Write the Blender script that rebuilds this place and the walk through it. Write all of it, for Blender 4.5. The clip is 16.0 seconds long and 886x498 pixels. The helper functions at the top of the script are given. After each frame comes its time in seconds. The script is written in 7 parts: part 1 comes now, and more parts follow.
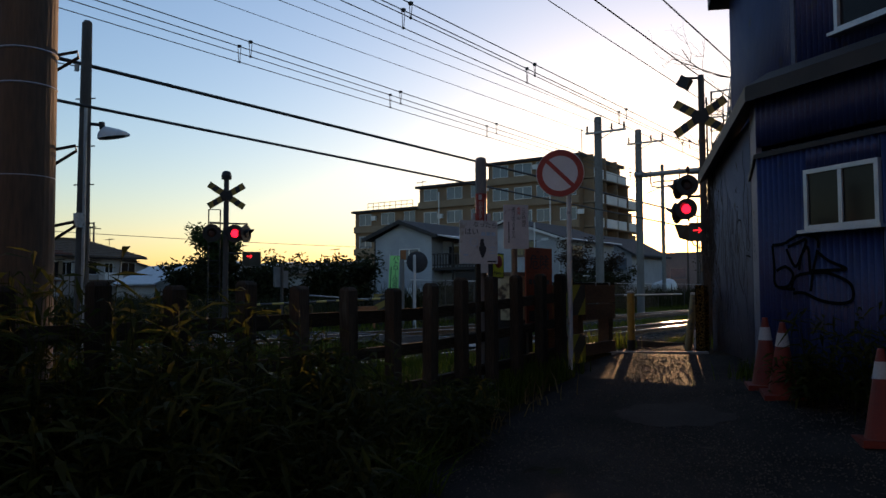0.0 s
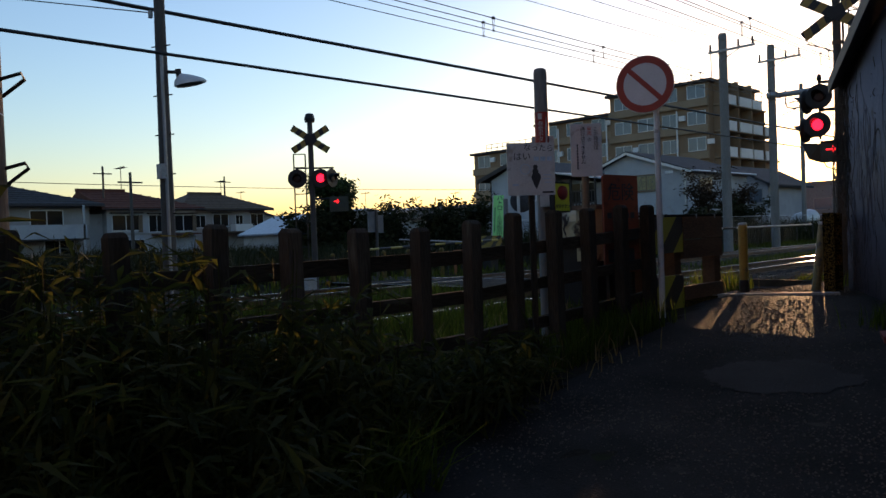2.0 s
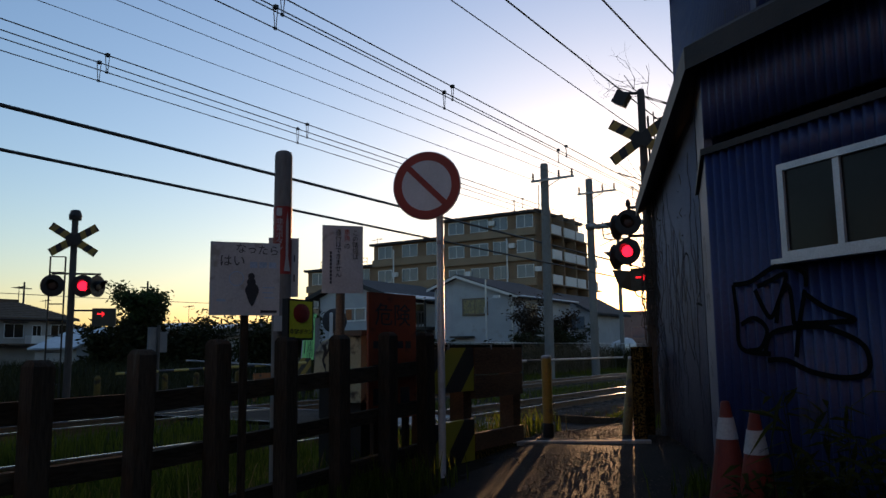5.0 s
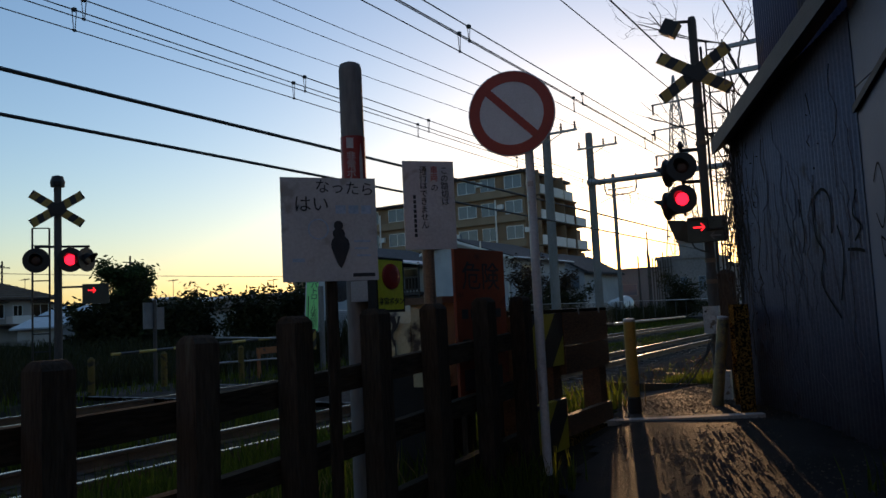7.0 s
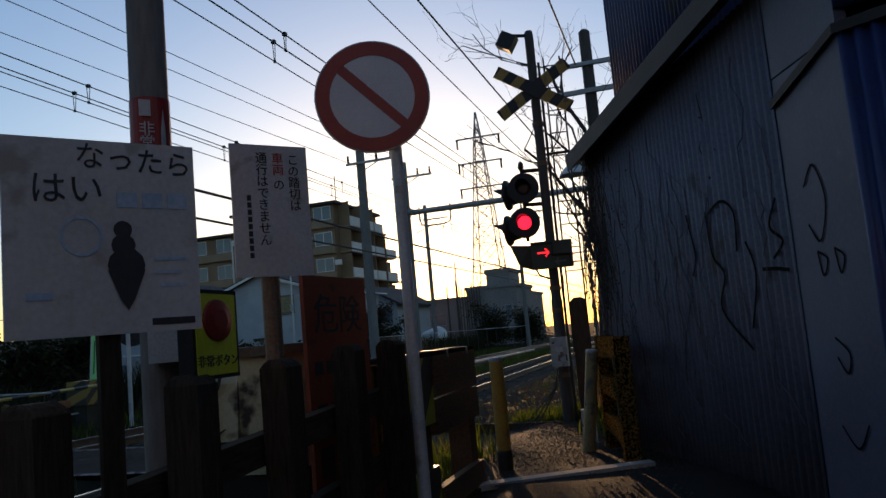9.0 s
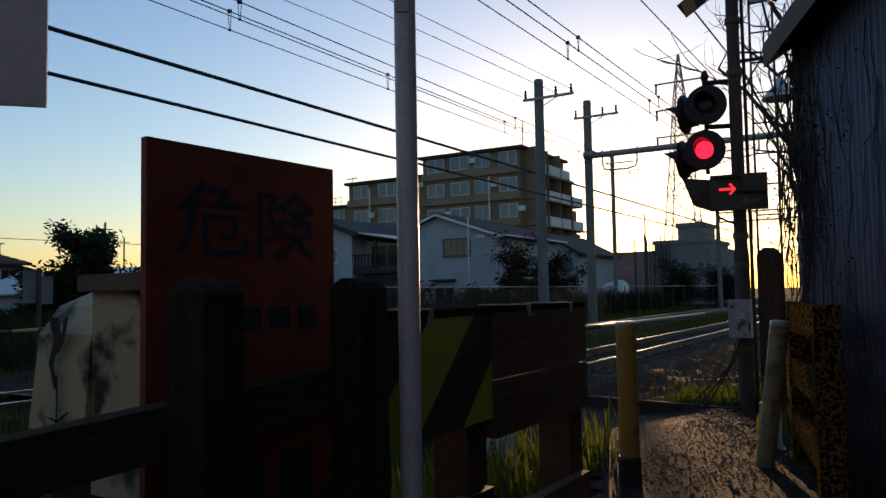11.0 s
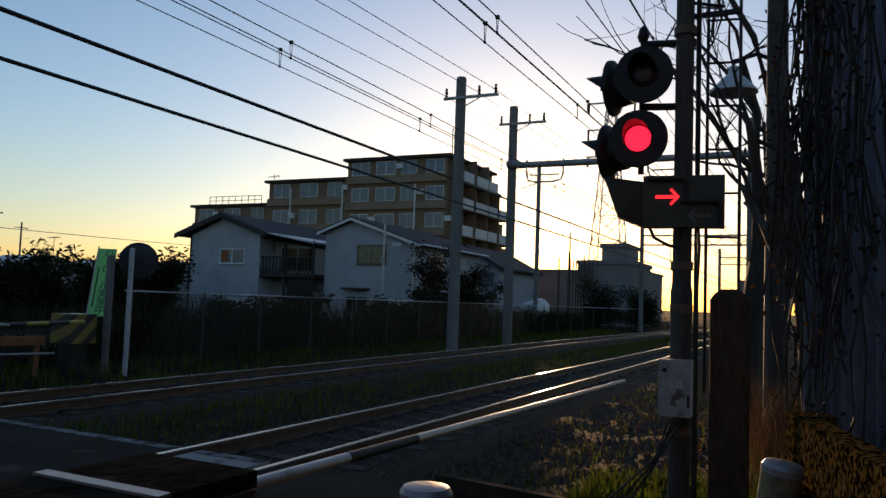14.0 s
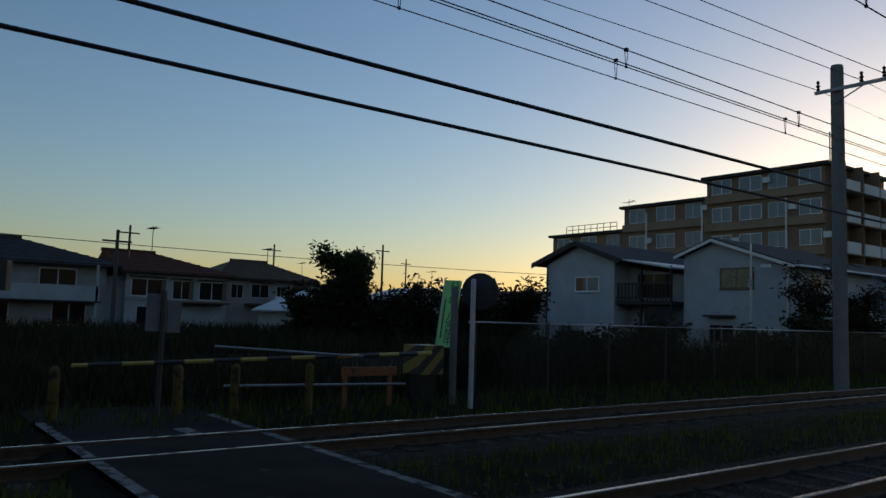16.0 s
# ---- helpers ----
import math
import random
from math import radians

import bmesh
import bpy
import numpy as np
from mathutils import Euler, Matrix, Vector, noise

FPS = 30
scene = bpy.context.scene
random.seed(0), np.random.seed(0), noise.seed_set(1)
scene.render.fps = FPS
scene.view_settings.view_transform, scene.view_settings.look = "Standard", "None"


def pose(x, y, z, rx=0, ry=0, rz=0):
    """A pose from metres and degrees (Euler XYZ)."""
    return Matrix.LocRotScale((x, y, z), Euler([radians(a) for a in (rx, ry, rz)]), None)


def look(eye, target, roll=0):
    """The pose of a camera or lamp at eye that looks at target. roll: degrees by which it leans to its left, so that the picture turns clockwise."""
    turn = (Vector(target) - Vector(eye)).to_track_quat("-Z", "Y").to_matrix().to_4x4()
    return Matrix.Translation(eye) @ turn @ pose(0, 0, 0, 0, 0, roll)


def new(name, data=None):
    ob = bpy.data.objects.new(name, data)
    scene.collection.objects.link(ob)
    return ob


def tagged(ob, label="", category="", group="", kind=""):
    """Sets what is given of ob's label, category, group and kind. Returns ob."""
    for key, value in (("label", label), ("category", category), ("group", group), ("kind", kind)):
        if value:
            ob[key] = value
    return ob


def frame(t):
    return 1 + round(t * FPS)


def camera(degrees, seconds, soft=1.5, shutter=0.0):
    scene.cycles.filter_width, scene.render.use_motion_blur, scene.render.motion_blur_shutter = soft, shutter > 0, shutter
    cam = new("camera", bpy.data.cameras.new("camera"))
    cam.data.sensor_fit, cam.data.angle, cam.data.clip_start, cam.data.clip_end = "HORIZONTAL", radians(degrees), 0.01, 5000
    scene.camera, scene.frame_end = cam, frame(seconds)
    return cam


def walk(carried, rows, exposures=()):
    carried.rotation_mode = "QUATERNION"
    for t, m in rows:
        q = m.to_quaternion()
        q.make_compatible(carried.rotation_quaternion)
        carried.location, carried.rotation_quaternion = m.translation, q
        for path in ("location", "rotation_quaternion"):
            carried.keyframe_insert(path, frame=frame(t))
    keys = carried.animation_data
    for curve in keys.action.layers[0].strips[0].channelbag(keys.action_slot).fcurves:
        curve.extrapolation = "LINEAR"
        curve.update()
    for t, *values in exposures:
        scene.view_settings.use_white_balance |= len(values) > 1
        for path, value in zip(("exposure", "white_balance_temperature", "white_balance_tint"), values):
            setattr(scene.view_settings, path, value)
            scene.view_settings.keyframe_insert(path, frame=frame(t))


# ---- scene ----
cam = camera(60.1, 16.0)
PATH = [
    (0, (-0.06, 0.06, 1.392), (-1.221, 1.685, 1.5), -0.2),
    (0.5, (-0.158, 0.373, 1.36), (-1.348, 1.98, 1.389), -2.1),
    (1, (-0.23, 0.728, 1.356), (-1.514, 2.261, 1.369), -2.4),
    (1.5, (-0.298, 1.114, 1.357), (-1.609, 2.622, 1.289), -1.5),
    (2, (-0.25, 1.465, 1.353), (-1.666, 2.877, 1.317), -2.1),
    (2.5, (-0.204, 1.764, 1.352), (-1.727, 3.06, 1.338), -1.4),
    (3, (-0.233, 2.107, 1.358), (-1.767, 3.391, 1.345), 0.2),
    (3.5, (-0.236, 2.411, 1.371), (-1.708, 3.76, 1.482), 1.0),
    (4, (-0.273, 2.718, 1.391), (-1.591, 4.203, 1.635), 1.0),
    (4.5, (-0.484, 3.021, 1.415), (-1.585, 4.665, 1.705), 0.2),
    (6.8, (-1.999, 3.994, 1.484), (-3.055, 5.683, 1.657), -2.3),
    (7, (-2.139, 4.002, 1.494), (-3.183, 5.699, 1.665), -2.8),
    (7.5, (-2.467, 4.075, 1.585), (-3.302, 5.883, 1.766), -2.6),
    (8, (-2.69, 4.355, 1.604), (-3.315, 6.243, 1.82), -5.5),
    (8.2, (-2.771, 4.463, 1.609), (-3.343, 6.366, 1.835), -5.2),
    (10.5, (-3.118, 6.555, 1.54), (-3.957, 8.362, 1.712), -3.7),
    (11, (-3.142, 7.003, 1.548), (-4.182, 8.707, 1.663), -1.0),
    (11.5, (-3.203, 7.515, 1.604), (-4.219, 9.236, 1.675), 1.0),
    (12, (-3.238, 7.938, 1.656), (-4.268, 9.649, 1.769), 0.6),
    (12.5, (-3.385, 8.328, 1.645), (-4.395, 10.052, 1.744), 2.5),
    (13, (-3.504, 8.755, 1.684), (-4.413, 10.531, 1.818), 2.0),
    (13.5, (-3.582, 9.213, 1.744), (-4.493, 10.987, 1.904), 0.8),
    (14, (-3.759, 9.686, 1.765), (-4.637, 11.478, 1.903), 2.1),
    (14.5, (-3.875, 10.132, 1.786), (-4.777, 11.911, 1.931), -0.4),
    (15, (-4.097, 10.51, 1.793), (-5.213, 12.156, 2.009), 0.3),
    (15.5, (-4.093, 10.592, 1.802), (-5.436, 12.058, 2.016), 1.8),
    (16, (-4.334, 10.945, 1.838), (-5.919, 12.153, 2.015), 1.8),
]
EXPOSURES = [(0.0, 1.1), (1.5, 1.15), (2.0, 1.5), (2.5, 1.6), (3.5, 1.68), (4.5, 1.18), (7.0, 1.05), (8.0, 0.92), (10.5, 1.02), (12.5, 0.95), (13.5, 0.85), (15.0, 0.74), (16.0, 0.52)]
walk(cam, [(t, look(eye, target, roll)) for t, eye, target, roll in PATH], [(t, stops, 6750 if t < 6 else 6560, 23 if t < 6 else 19) for t, stops in EXPOSURES])

# ---- world, sun, exposure ----
SUN_AZ, SUN_EL = -19.05, 4.35
world = bpy.data.worlds.new("evening_sky")
scene.world = world
world.use_nodes = True
wn = world.node_tree.nodes
sky = wn.new("ShaderNodeTexSky")
sky.sky_type = "NISHITA"
sky.sun_disc = False
sky.sun_elevation = radians(SUN_EL)
sky.sun_rotation = radians(SUN_AZ)
sky.air_density, sky.dust_density, sky.ozone_density = 1.15, 0.75, 3.0
wn["Background"].inputs["Strength"].default_value = 0.15
world.node_tree.links.new(sky.outputs[0], wn["Background"].inputs["Color"])

SUN_DIR = Vector((math.sin(radians(SUN_AZ)) * math.cos(radians(SUN_EL)), math.cos(radians(SUN_AZ)) * math.cos(radians(SUN_EL)), math.sin(radians(SUN_EL))))
sun_data = bpy.data.lights.new("sun", "SUN")
sun_data.energy, sun_data.angle, sun_data.color = 2.0, radians(0.53), (1.0, 0.62, 0.3)
sun = new("sun", sun_data)
sun.matrix_world = look(SUN_DIR * 200, (0, 0, 0))


# ---- materials ----
def surf(name, dark, light, scale=3.0, fine=60.0, rough=0.7, metal=0.0, bump=0.3, vary=0.0, rust=None, rust_amount=0.5, spec=0.5, stretch=(1, 1, 1), rough_var=0.15):
    m = bpy.data.materials.new(name)
    m.use_nodes = True
    n, l = m.node_tree.nodes, m.node_tree.links
    b = n["Principled BSDF"]
    co = n.new("ShaderNodeTexCoord")
    mp = n.new("ShaderNodeMapping")
    mp.inputs["Scale"].default_value = stretch
    l.new(co.outputs["Object"], mp.inputs[0])
    big, small = n.new("ShaderNodeTexNoise"), n.new("ShaderNodeTexNoise")
    for t, sc, det in ((big, scale, 5), (small, fine, 3)):
        t.inputs["Scale"].default_value, t.inputs["Detail"].default_value = sc, det
        l.new(mp.outputs[0], t.inputs["Vector"])
    mix = n.new("ShaderNodeMix")
    mix.data_type = "RGBA"
    mix.inputs[6].default_value, mix.inputs[7].default_value = (*dark, 1), (*light, 1)
    ma = n.new("ShaderNodeMath")
    ma.operation = "MULTIPLY_ADD"
    ma.inputs[1].default_value, ma.inputs[2].default_value = 0.5, 0.0
    ad = n.new("ShaderNodeMath")
    ad.operation = "ADD"
    l.new(big.outputs[0], ad.inputs[0])
    l.new(small.outputs[0], ad.inputs[1])
    l.new(ad.outputs[0], ma.inputs[0])
    rp = n.new("ShaderNodeMapRange")
    rp.inputs[1].default_value, rp.inputs[2].default_value = 0.36, 0.64
    l.new(ma.outputs[0], rp.inputs[0])
    l.new(rp.outputs[0], mix.inputs[0])
    out = mix.outputs[2]
    if rust:
        st = n.new("ShaderNodeTexNoise")
        st.inputs["Scale"].default_value, st.inputs["Detail"].default_value = scale * 1.7, 8
        l.new(mp.outputs[0], st.inputs["Vector"])
        r2 = n.new("ShaderNodeMapRange")
        edge = 0.72 - 0.3 * rust_amount
        r2.inputs[1].default_value, r2.inputs[2].default_value = edge, edge + 0.08
        l.new(st.outputs[0], r2.inputs[0])
        m2 = n.new("ShaderNodeMix")
        m2.data_type = "RGBA"
        m2.inputs[7].default_value = (*rust, 1)
        l.new(out, m2.inputs[6])
        l.new(r2.outputs[0], m2.inputs[0])
        out = m2.outputs[2]
    if vary:
        oi, hs = n.new("ShaderNodeObjectInfo"), n.new("ShaderNodeHueSaturation")
        mr = n.new("ShaderNodeMapRange")
        mr.inputs[3].default_value, mr.inputs[4].default_value = 1 - vary, 1 + vary
        l.new(oi.outputs["Random"], mr.inputs[0])
        l.new(mr.outputs[0], hs.inputs["Value"])
        l.new(out, hs.inputs["Color"])
        out = hs.outputs[0]
    l.new(out, b.inputs["Base Color"])
    rr = n.new("ShaderNodeMapRange")
    rr.inputs[3].default_value, rr.inputs[4].default_value = max(0.03, rough - rough_var), min(1, rough + rough_var)
    l.new(small.outputs[0], rr.inputs[0])
    l.new(rr.outputs[0], b.inputs["Roughness"])
    b.inputs["Metallic"].default_value = metal
    b.inputs["Specular IOR Level"].default_value = spec
    if bump:
        bp = n.new("ShaderNodeBump")
        bp.inputs["Strength"].default_value, bp.inputs["Distance"].default_value = bump, 0.02
        l.new(ma.outputs[0], bp.inputs["Height"])
        l.new(bp.outputs[0], b.inputs["Normal"])
    return m


def leafy(name, dark, light, through_light=0.5):
    m = bpy.data.materials.new(name)
    m.use_nodes = True
    n, l = m.node_tree.nodes, m.node_tree.links
    n.remove(n["Principled BSDF"])
    g = n.new("ShaderNodeNewGeometry")
    mix = n.new("ShaderNodeMix")
    mix.data_type = "RGBA"
    mix.inputs[6].default_value, mix.inputs[7].default_value = (*dark, 1), (*light, 1)
    l.new(g.outputs["Random Per Island"], mix.inputs[0])
    d, t, ms = n.new("ShaderNodeBsdfPrincipled"), n.new("ShaderNodeBsdfTranslucent"), n.new("ShaderNodeMixShader")
    d.inputs["Roughness"].default_value = 0.65
    d.inputs["Specular IOR Level"].default_value = 0.15
    l.new(mix.outputs[2], d.inputs["Base Color"])
    l.new(mix.outputs[2], t.inputs["Color"])
    ms.inputs[0].default_value = through_light
    l.new(d.outputs[0], ms.inputs[1])
    l.new(t.outputs[0], ms.inputs[2])
    l.new(ms.outputs[0], n["Material Output"].inputs[0])
    return m


def glowing(name, colour, strength):
    m = bpy.data.materials.new(name)
    m.use_nodes = True
    b = m.node_tree.nodes["Principled BSDF"]
    b.inputs["Base Color"].default_value = (*[c * 0.5 for c in colour], 1)
    b.inputs["Emission Color"].default_value, b.inputs["Emission Strength"].default_value = (*colour, 1), strength
    return m


def striped(name, a, b2, width, axis=(0, 1, 1), rough=0.5, soft=0.0):
    """Diagonal painted stripes, worn at the edges."""
    m = surf(name, a, [c * 1.15 for c in a], 6, 90, rough, bump=0.15)
    n, l = m.node_tree.nodes, m.node_tree.links
    b = n["Principled BSDF"]
    base = b.inputs["Base Color"].links[0].from_socket
    co, dot = n.new("ShaderNodeTexCoord"), n.new("ShaderNodeVectorMath")
    dot.operation = "DOT_PRODUCT"
    dot.inputs[1].default_value = [v / width for v in axis]
    l.new(co.outputs["Object"], dot.inputs[0])
    fr = n.new("ShaderNodeMath")
    fr.operation = "FRACT"
    l.new(dot.outputs["Value"], fr.inputs[0])
    gt = n.new("ShaderNodeMath")
    gt.operation = "GREATER_THAN"
    gt.inputs[1].default_value = 0.5
    l.new(fr.outputs[0], gt.inputs[0])
    mix = n.new("ShaderNodeMix")
    mix.data_type = "RGBA"
    mix.inputs[7].default_value = (*b2, 1)
    l.new(base, mix.inputs[6])
    l.new(gt.outputs[0], mix.inputs[0])
    l.new(mix.outputs[2], b.inputs["Base Color"])
    return m


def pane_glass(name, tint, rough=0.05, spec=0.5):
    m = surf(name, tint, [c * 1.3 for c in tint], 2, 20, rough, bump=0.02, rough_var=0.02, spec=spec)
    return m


M = {}
M["soil"] = surf("soil", (0.011, 0.009, 0.007), (0.03, 0.024, 0.016), 1.2, 30, 0.95, bump=0.9, spec=0.03, rust=(0.025, 0.032, 0.012), rust_amount=0.45)
M["asphalt"] = surf("asphalt", (0.009, 0.0085, 0.008), (0.034, 0.031, 0.028), 1.5, 75, 0.85, spec=0.05, bump=1.0, rust=(0.07, 0.06, 0.046), rust_amount=0.15, rough_var=0.2)
M["patch"] = surf("pale_asphalt", (0.024, 0.023, 0.022), (0.042, 0.04, 0.037), 3, 160, 0.85, bump=0.6, spec=0.06)
M["road_paint"] = surf("road_paint", (0.12, 0.12, 0.117), (0.28, 0.27, 0.26), 4, 60, 0.85, bump=0.4, spec=0.08, rust=(0.05, 0.048, 0.045), rust_amount=0.75)
M["concrete"] = surf("concrete", (0.24, 0.23, 0.21), (0.4, 0.38, 0.35), 2.5, 60, 0.9, bump=0.35, spec=0.1, rust=(0.14, 0.13, 0.11), rust_amount=0.3, vary=0.15)
M["pole_concrete"] = surf("pole_concrete", (0.12, 0.113, 0.105), (0.22, 0.21, 0.195), 2, 40, 0.85, bump=0.25, stretch=(1, 1, 0.25))
M["dark_pole"] = surf("dark_pole", (0.035, 0.03, 0.027), (0.085, 0.075, 0.066), 4, 50, 0.8, bump=0.4, stretch=(1, 1, 0.12))
M["brown_pole"] = surf("brown_pole", (0.05, 0.034, 0.022), (0.12, 0.08, 0.05), 4, 50, 0.8, bump=0.4, stretch=(1, 1, 0.12))
M["old_wood"] = surf("old_wood", (0.022, 0.016, 0.011), (0.066, 0.05, 0.036), 6, 90, 0.9, bump=0.8, spec=0.12, stretch=(1, 1, 0.12), vary=0.25, rust=(0.085, 0.08, 0.06), rust_amount=0.2)
M["rail_wood"] = surf("rail_wood", (0.022, 0.016, 0.011), (0.062, 0.046, 0.032), 6, 90, 0.9, bump=0.4, spec=0.03, stretch=(1, 0.12, 1), vary=0.25, rust=(0.08, 0.07, 0.05), rust_amount=0.2)
M["cap_wood"] = surf("worn_cap_wood", (0.012, 0.01, 0.008), (0.045, 0.037, 0.028), 16, 70, 0.95, bump=0.3, spec=0.0, rust=(0.05, 0.045, 0.033), rust_amount=0.12, stretch=(1, 0.4, 1))
M["lichen_wood"] = surf("flaking_paint", (0.06, 0.036, 0.01), (0.2, 0.115, 0.03), 34, 160, 0.8, bump=0.35, spec=0.0, rust=(0.008, 0.006, 0.004), rust_amount=0.86, vary=0.1)
M["brown_board"] = surf("brown_board", (0.07, 0.035, 0.02), (0.16, 0.085, 0.045), 5, 80, 0.8, bump=0.5, spec=0.15, stretch=(1, 0.2, 1), vary=0.2)
M["tiger_board"] = striped("tiger_board", (0.012, 0.012, 0.012), (0.34, 0.3, 0.02), 0.62, (0, 1, -1))
M["tiger_far"] = striped("tiger_machine", (0.012, 0.012, 0.012), (0.22, 0.15, 0.02), 0.42, (0.4, 1, -1))
M["tiger_arm"] = striped("tiger_arm", (0.02, 0.02, 0.02), (0.4, 0.3, 0.06), 0.9, (0, 1, 0))
M["arm_pale"] = surf("pale_arm", (0.4, 0.39, 0.36), (0.55, 0.53, 0.5), 5, 80, 0.35, 0.3, bump=0.1, rust=(0.25, 0.2, 0.14), rust_amount=0.3)
M["tiger_x"] = striped("tiger_x", (0.02, 0.02, 0.018), (0.6, 0.42, 0.05), 0.30, (0.75, -0.4, 0), soft=0)
M["black_metal"] = surf("black_metal", (0.008, 0.008, 0.008), (0.022, 0.021, 0.02), 6, 80, 0.5, bump=0.12, spec=0.35)
M["grey_metal"] = surf("grey_metal", (0.2, 0.2, 0.2), (0.34, 0.34, 0.34), 5, 80, 0.45, 0.5, bump=0.1, rust=(0.14, 0.08, 0.045), rust_amount=0.15)
M["sleeper"] = surf("sleeper_concrete", (0.035, 0.03, 0.026), (0.085, 0.075, 0.064), 4, 60, 0.9, bump=0.4, spec=0.08, vary=0.25, rust=(0.05, 0.035, 0.025), rust_amount=0.5)
M["galv"] = surf("galvanised", (0.38, 0.39, 0.4), (0.55, 0.56, 0.57), 8, 120, 0.38, 0.6, bump=0.06)
M["white_pole"] = surf("white_pole", (0.4, 0.4, 0.4), (0.55, 0.55, 0.54), 4, 60, 0.35, bump=0.05, rust=(0.28, 0.25, 0.22), rust_amount=0.25)
M["brown_metal"] = surf("brown_metal", (0.1, 0.065, 0.04), (0.19, 0.13, 0.085), 5, 80, 0.6, 0.3, bump=0.15)
M["rail_side"] = surf("rail_rust", (0.07, 0.04, 0.025), (0.16, 0.09, 0.05), 8, 90, 0.75, 0.3, bump=0.3)
M["rail_top"] = surf("rail_polished", (0.15, 0.14, 0.125), (0.23, 0.215, 0.195), 3, 200, 0.22, 1.0, bump=0.02, rough_var=0.06)
M["ballast"] = surf("ballast", (0.02, 0.016, 0.013), (0.06, 0.048, 0.038), 6, 60, 0.9, bump=1.0, spec=0.04)
M["stone"] = surf("ballast_stone", (0.045, 0.037, 0.031), (0.12, 0.1, 0.08), 9, 60, 0.85, bump=0.5, spec=0.08)
M["worn_yellow"] = surf("worn_yellow_paint", (0.16, 0.13, 0.06), (0.3, 0.24, 0.11), 6, 70, 0.55, bump=0.25, rust=(0.1, 0.09, 0.075), rust_amount=0.6)
M["faded_yellow"] = surf("faded_yellow_paint", (0.09, 0.06, 0.014), (0.16, 0.11, 0.025), 5, 70, 0.7, bump=0.2, spec=0.2, rust=(0.05, 0.035, 0.022), rust_amount=0.6)
M["yellow_paint"] = surf("yellow_paint", (0.21, 0.12, 0.015), (0.34, 0.21, 0.028), 5, 70, 0.5, bump=0.2, rust=(0.12, 0.075, 0.04), rust_amount=0.4)
M["cream_paint"] = surf("cream_paint", (0.38, 0.35, 0.2), (0.52, 0.47, 0.29), 3, 60, 0.5, bump=0.15, rust=(0.045, 0.03, 0.02), rust_amount=0.55)
M["sign_white"] = surf("sign_white", (0.42, 0.41, 0.4), (0.54, 0.53, 0.52), 5, 80, 0.45, bump=0.04, rust=(0.34, 0.31, 0.28), rust_amount=0.4)
M["sign_red"] = surf("sign_red", (0.26, 0.018, 0.014), (0.34, 0.03, 0.022), 6, 80, 0.42, bump=0.04)
M["sign_blue"] = surf("sign_white_face", (0.5, 0.5, 0.5), (0.6, 0.6, 0.6), 6, 80, 0.42, bump=0.03)
M["ink"] = surf("ink", (0.015, 0.015, 0.018), (0.03, 0.03, 0.035), 20, 90, 0.6, bump=0)
M["ink_blue"] = surf("faded_ink", (0.28, 0.4, 0.52), (0.45, 0.55, 0.66), 20, 90, 0.6, bump=0)
M["ink_red"] = surf("red_ink", (0.4, 0.05, 0.04), (0.55, 0.1, 0.08), 20, 90, 0.6, bump=0)
M["orange_board"] = surf("orange_board", (0.17, 0.03, 0.008), (0.26, 0.05, 0.014), 4, 60, 0.6, bump=0.15, rust=(0.08, 0.016, 0.008), rust_amount=0.4)
M["neon_yellow"] = surf("yellow_plate", (0.6, 0.6, 0.02), (0.75, 0.72, 0.05), 5, 60, 0.45, bump=0.04)
M["box_grey"] = surf("pale_box", (0.26, 0.265, 0.26), (0.42, 0.425, 0.4), 9, 70, 0.55, bump=0.1, rust=(0.12, 0.085, 0.06), rust_amount=0.5)
M["cable"] = surf("cable_rubber", (0.012, 0.012, 0.012), (0.025, 0.025, 0.025), 10, 90, 0.6, bump=0.1)
M["wire"] = surf("copper_wire", (0.06, 0.05, 0.045), (0.12, 0.1, 0.09), 10, 90, 0.5, 0.6, bump=0)
M["blue_sheet"] = surf("blue_sheet", (0.011, 0.021, 0.085), (0.022, 0.04, 0.135), 1.6, 40, 0.5, 0.0, bump=0.12, rust=(0.03, 0.033, 0.06), rust_amount=0.35)
M["grey_sheet"] = surf("grey_sheet", (0.07, 0.072, 0.1), (0.13, 0.13, 0.17), 1.4, 40, 0.6, 0.0, bump=0.2, rust=(0.055, 0.045, 0.042), rust_amount=0.4)
M["pale_sheet"] = surf("pale_blue_panel", (0.05, 0.056, 0.1), (0.09, 0.1, 0.15), 1.4, 40, 0.6, bump=0.1, rust=(0.17, 0.16, 0.17), rust_amount=0.3)
M["dark_trim"] = surf("dark_trim", (0.015, 0.011, 0.01), (0.038, 0.028, 0.024), 3, 60, 0.7, bump=0.3)
M["alu"] = surf("window_frame_metal", (0.42, 0.43, 0.45), (0.6, 0.61, 0.63), 6, 90, 0.4, 0.4, bump=0.03)
M["glass_dark"] = pane_glass("dark_window_glass", (0.009, 0.009, 0.01), 0.12, 0.2)
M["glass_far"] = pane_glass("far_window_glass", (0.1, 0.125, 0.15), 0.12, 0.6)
M["plaster_white"] = surf("white_plaster", (0.3, 0.305, 0.32), (0.42, 0.425, 0.43), 0.8, 25, 0.85, bump=0.1, rust=(0.33, 0.32, 0.31), rust_amount=0.4)
M["plaster_grey"] = surf("grey_plaster", (0.22, 0.21, 0.2), (0.33, 0.31, 0.3), 0.8, 25, 0.85, bump=0.1, rust=(0.3, 0.28, 0.26), rust_amount=0.35)
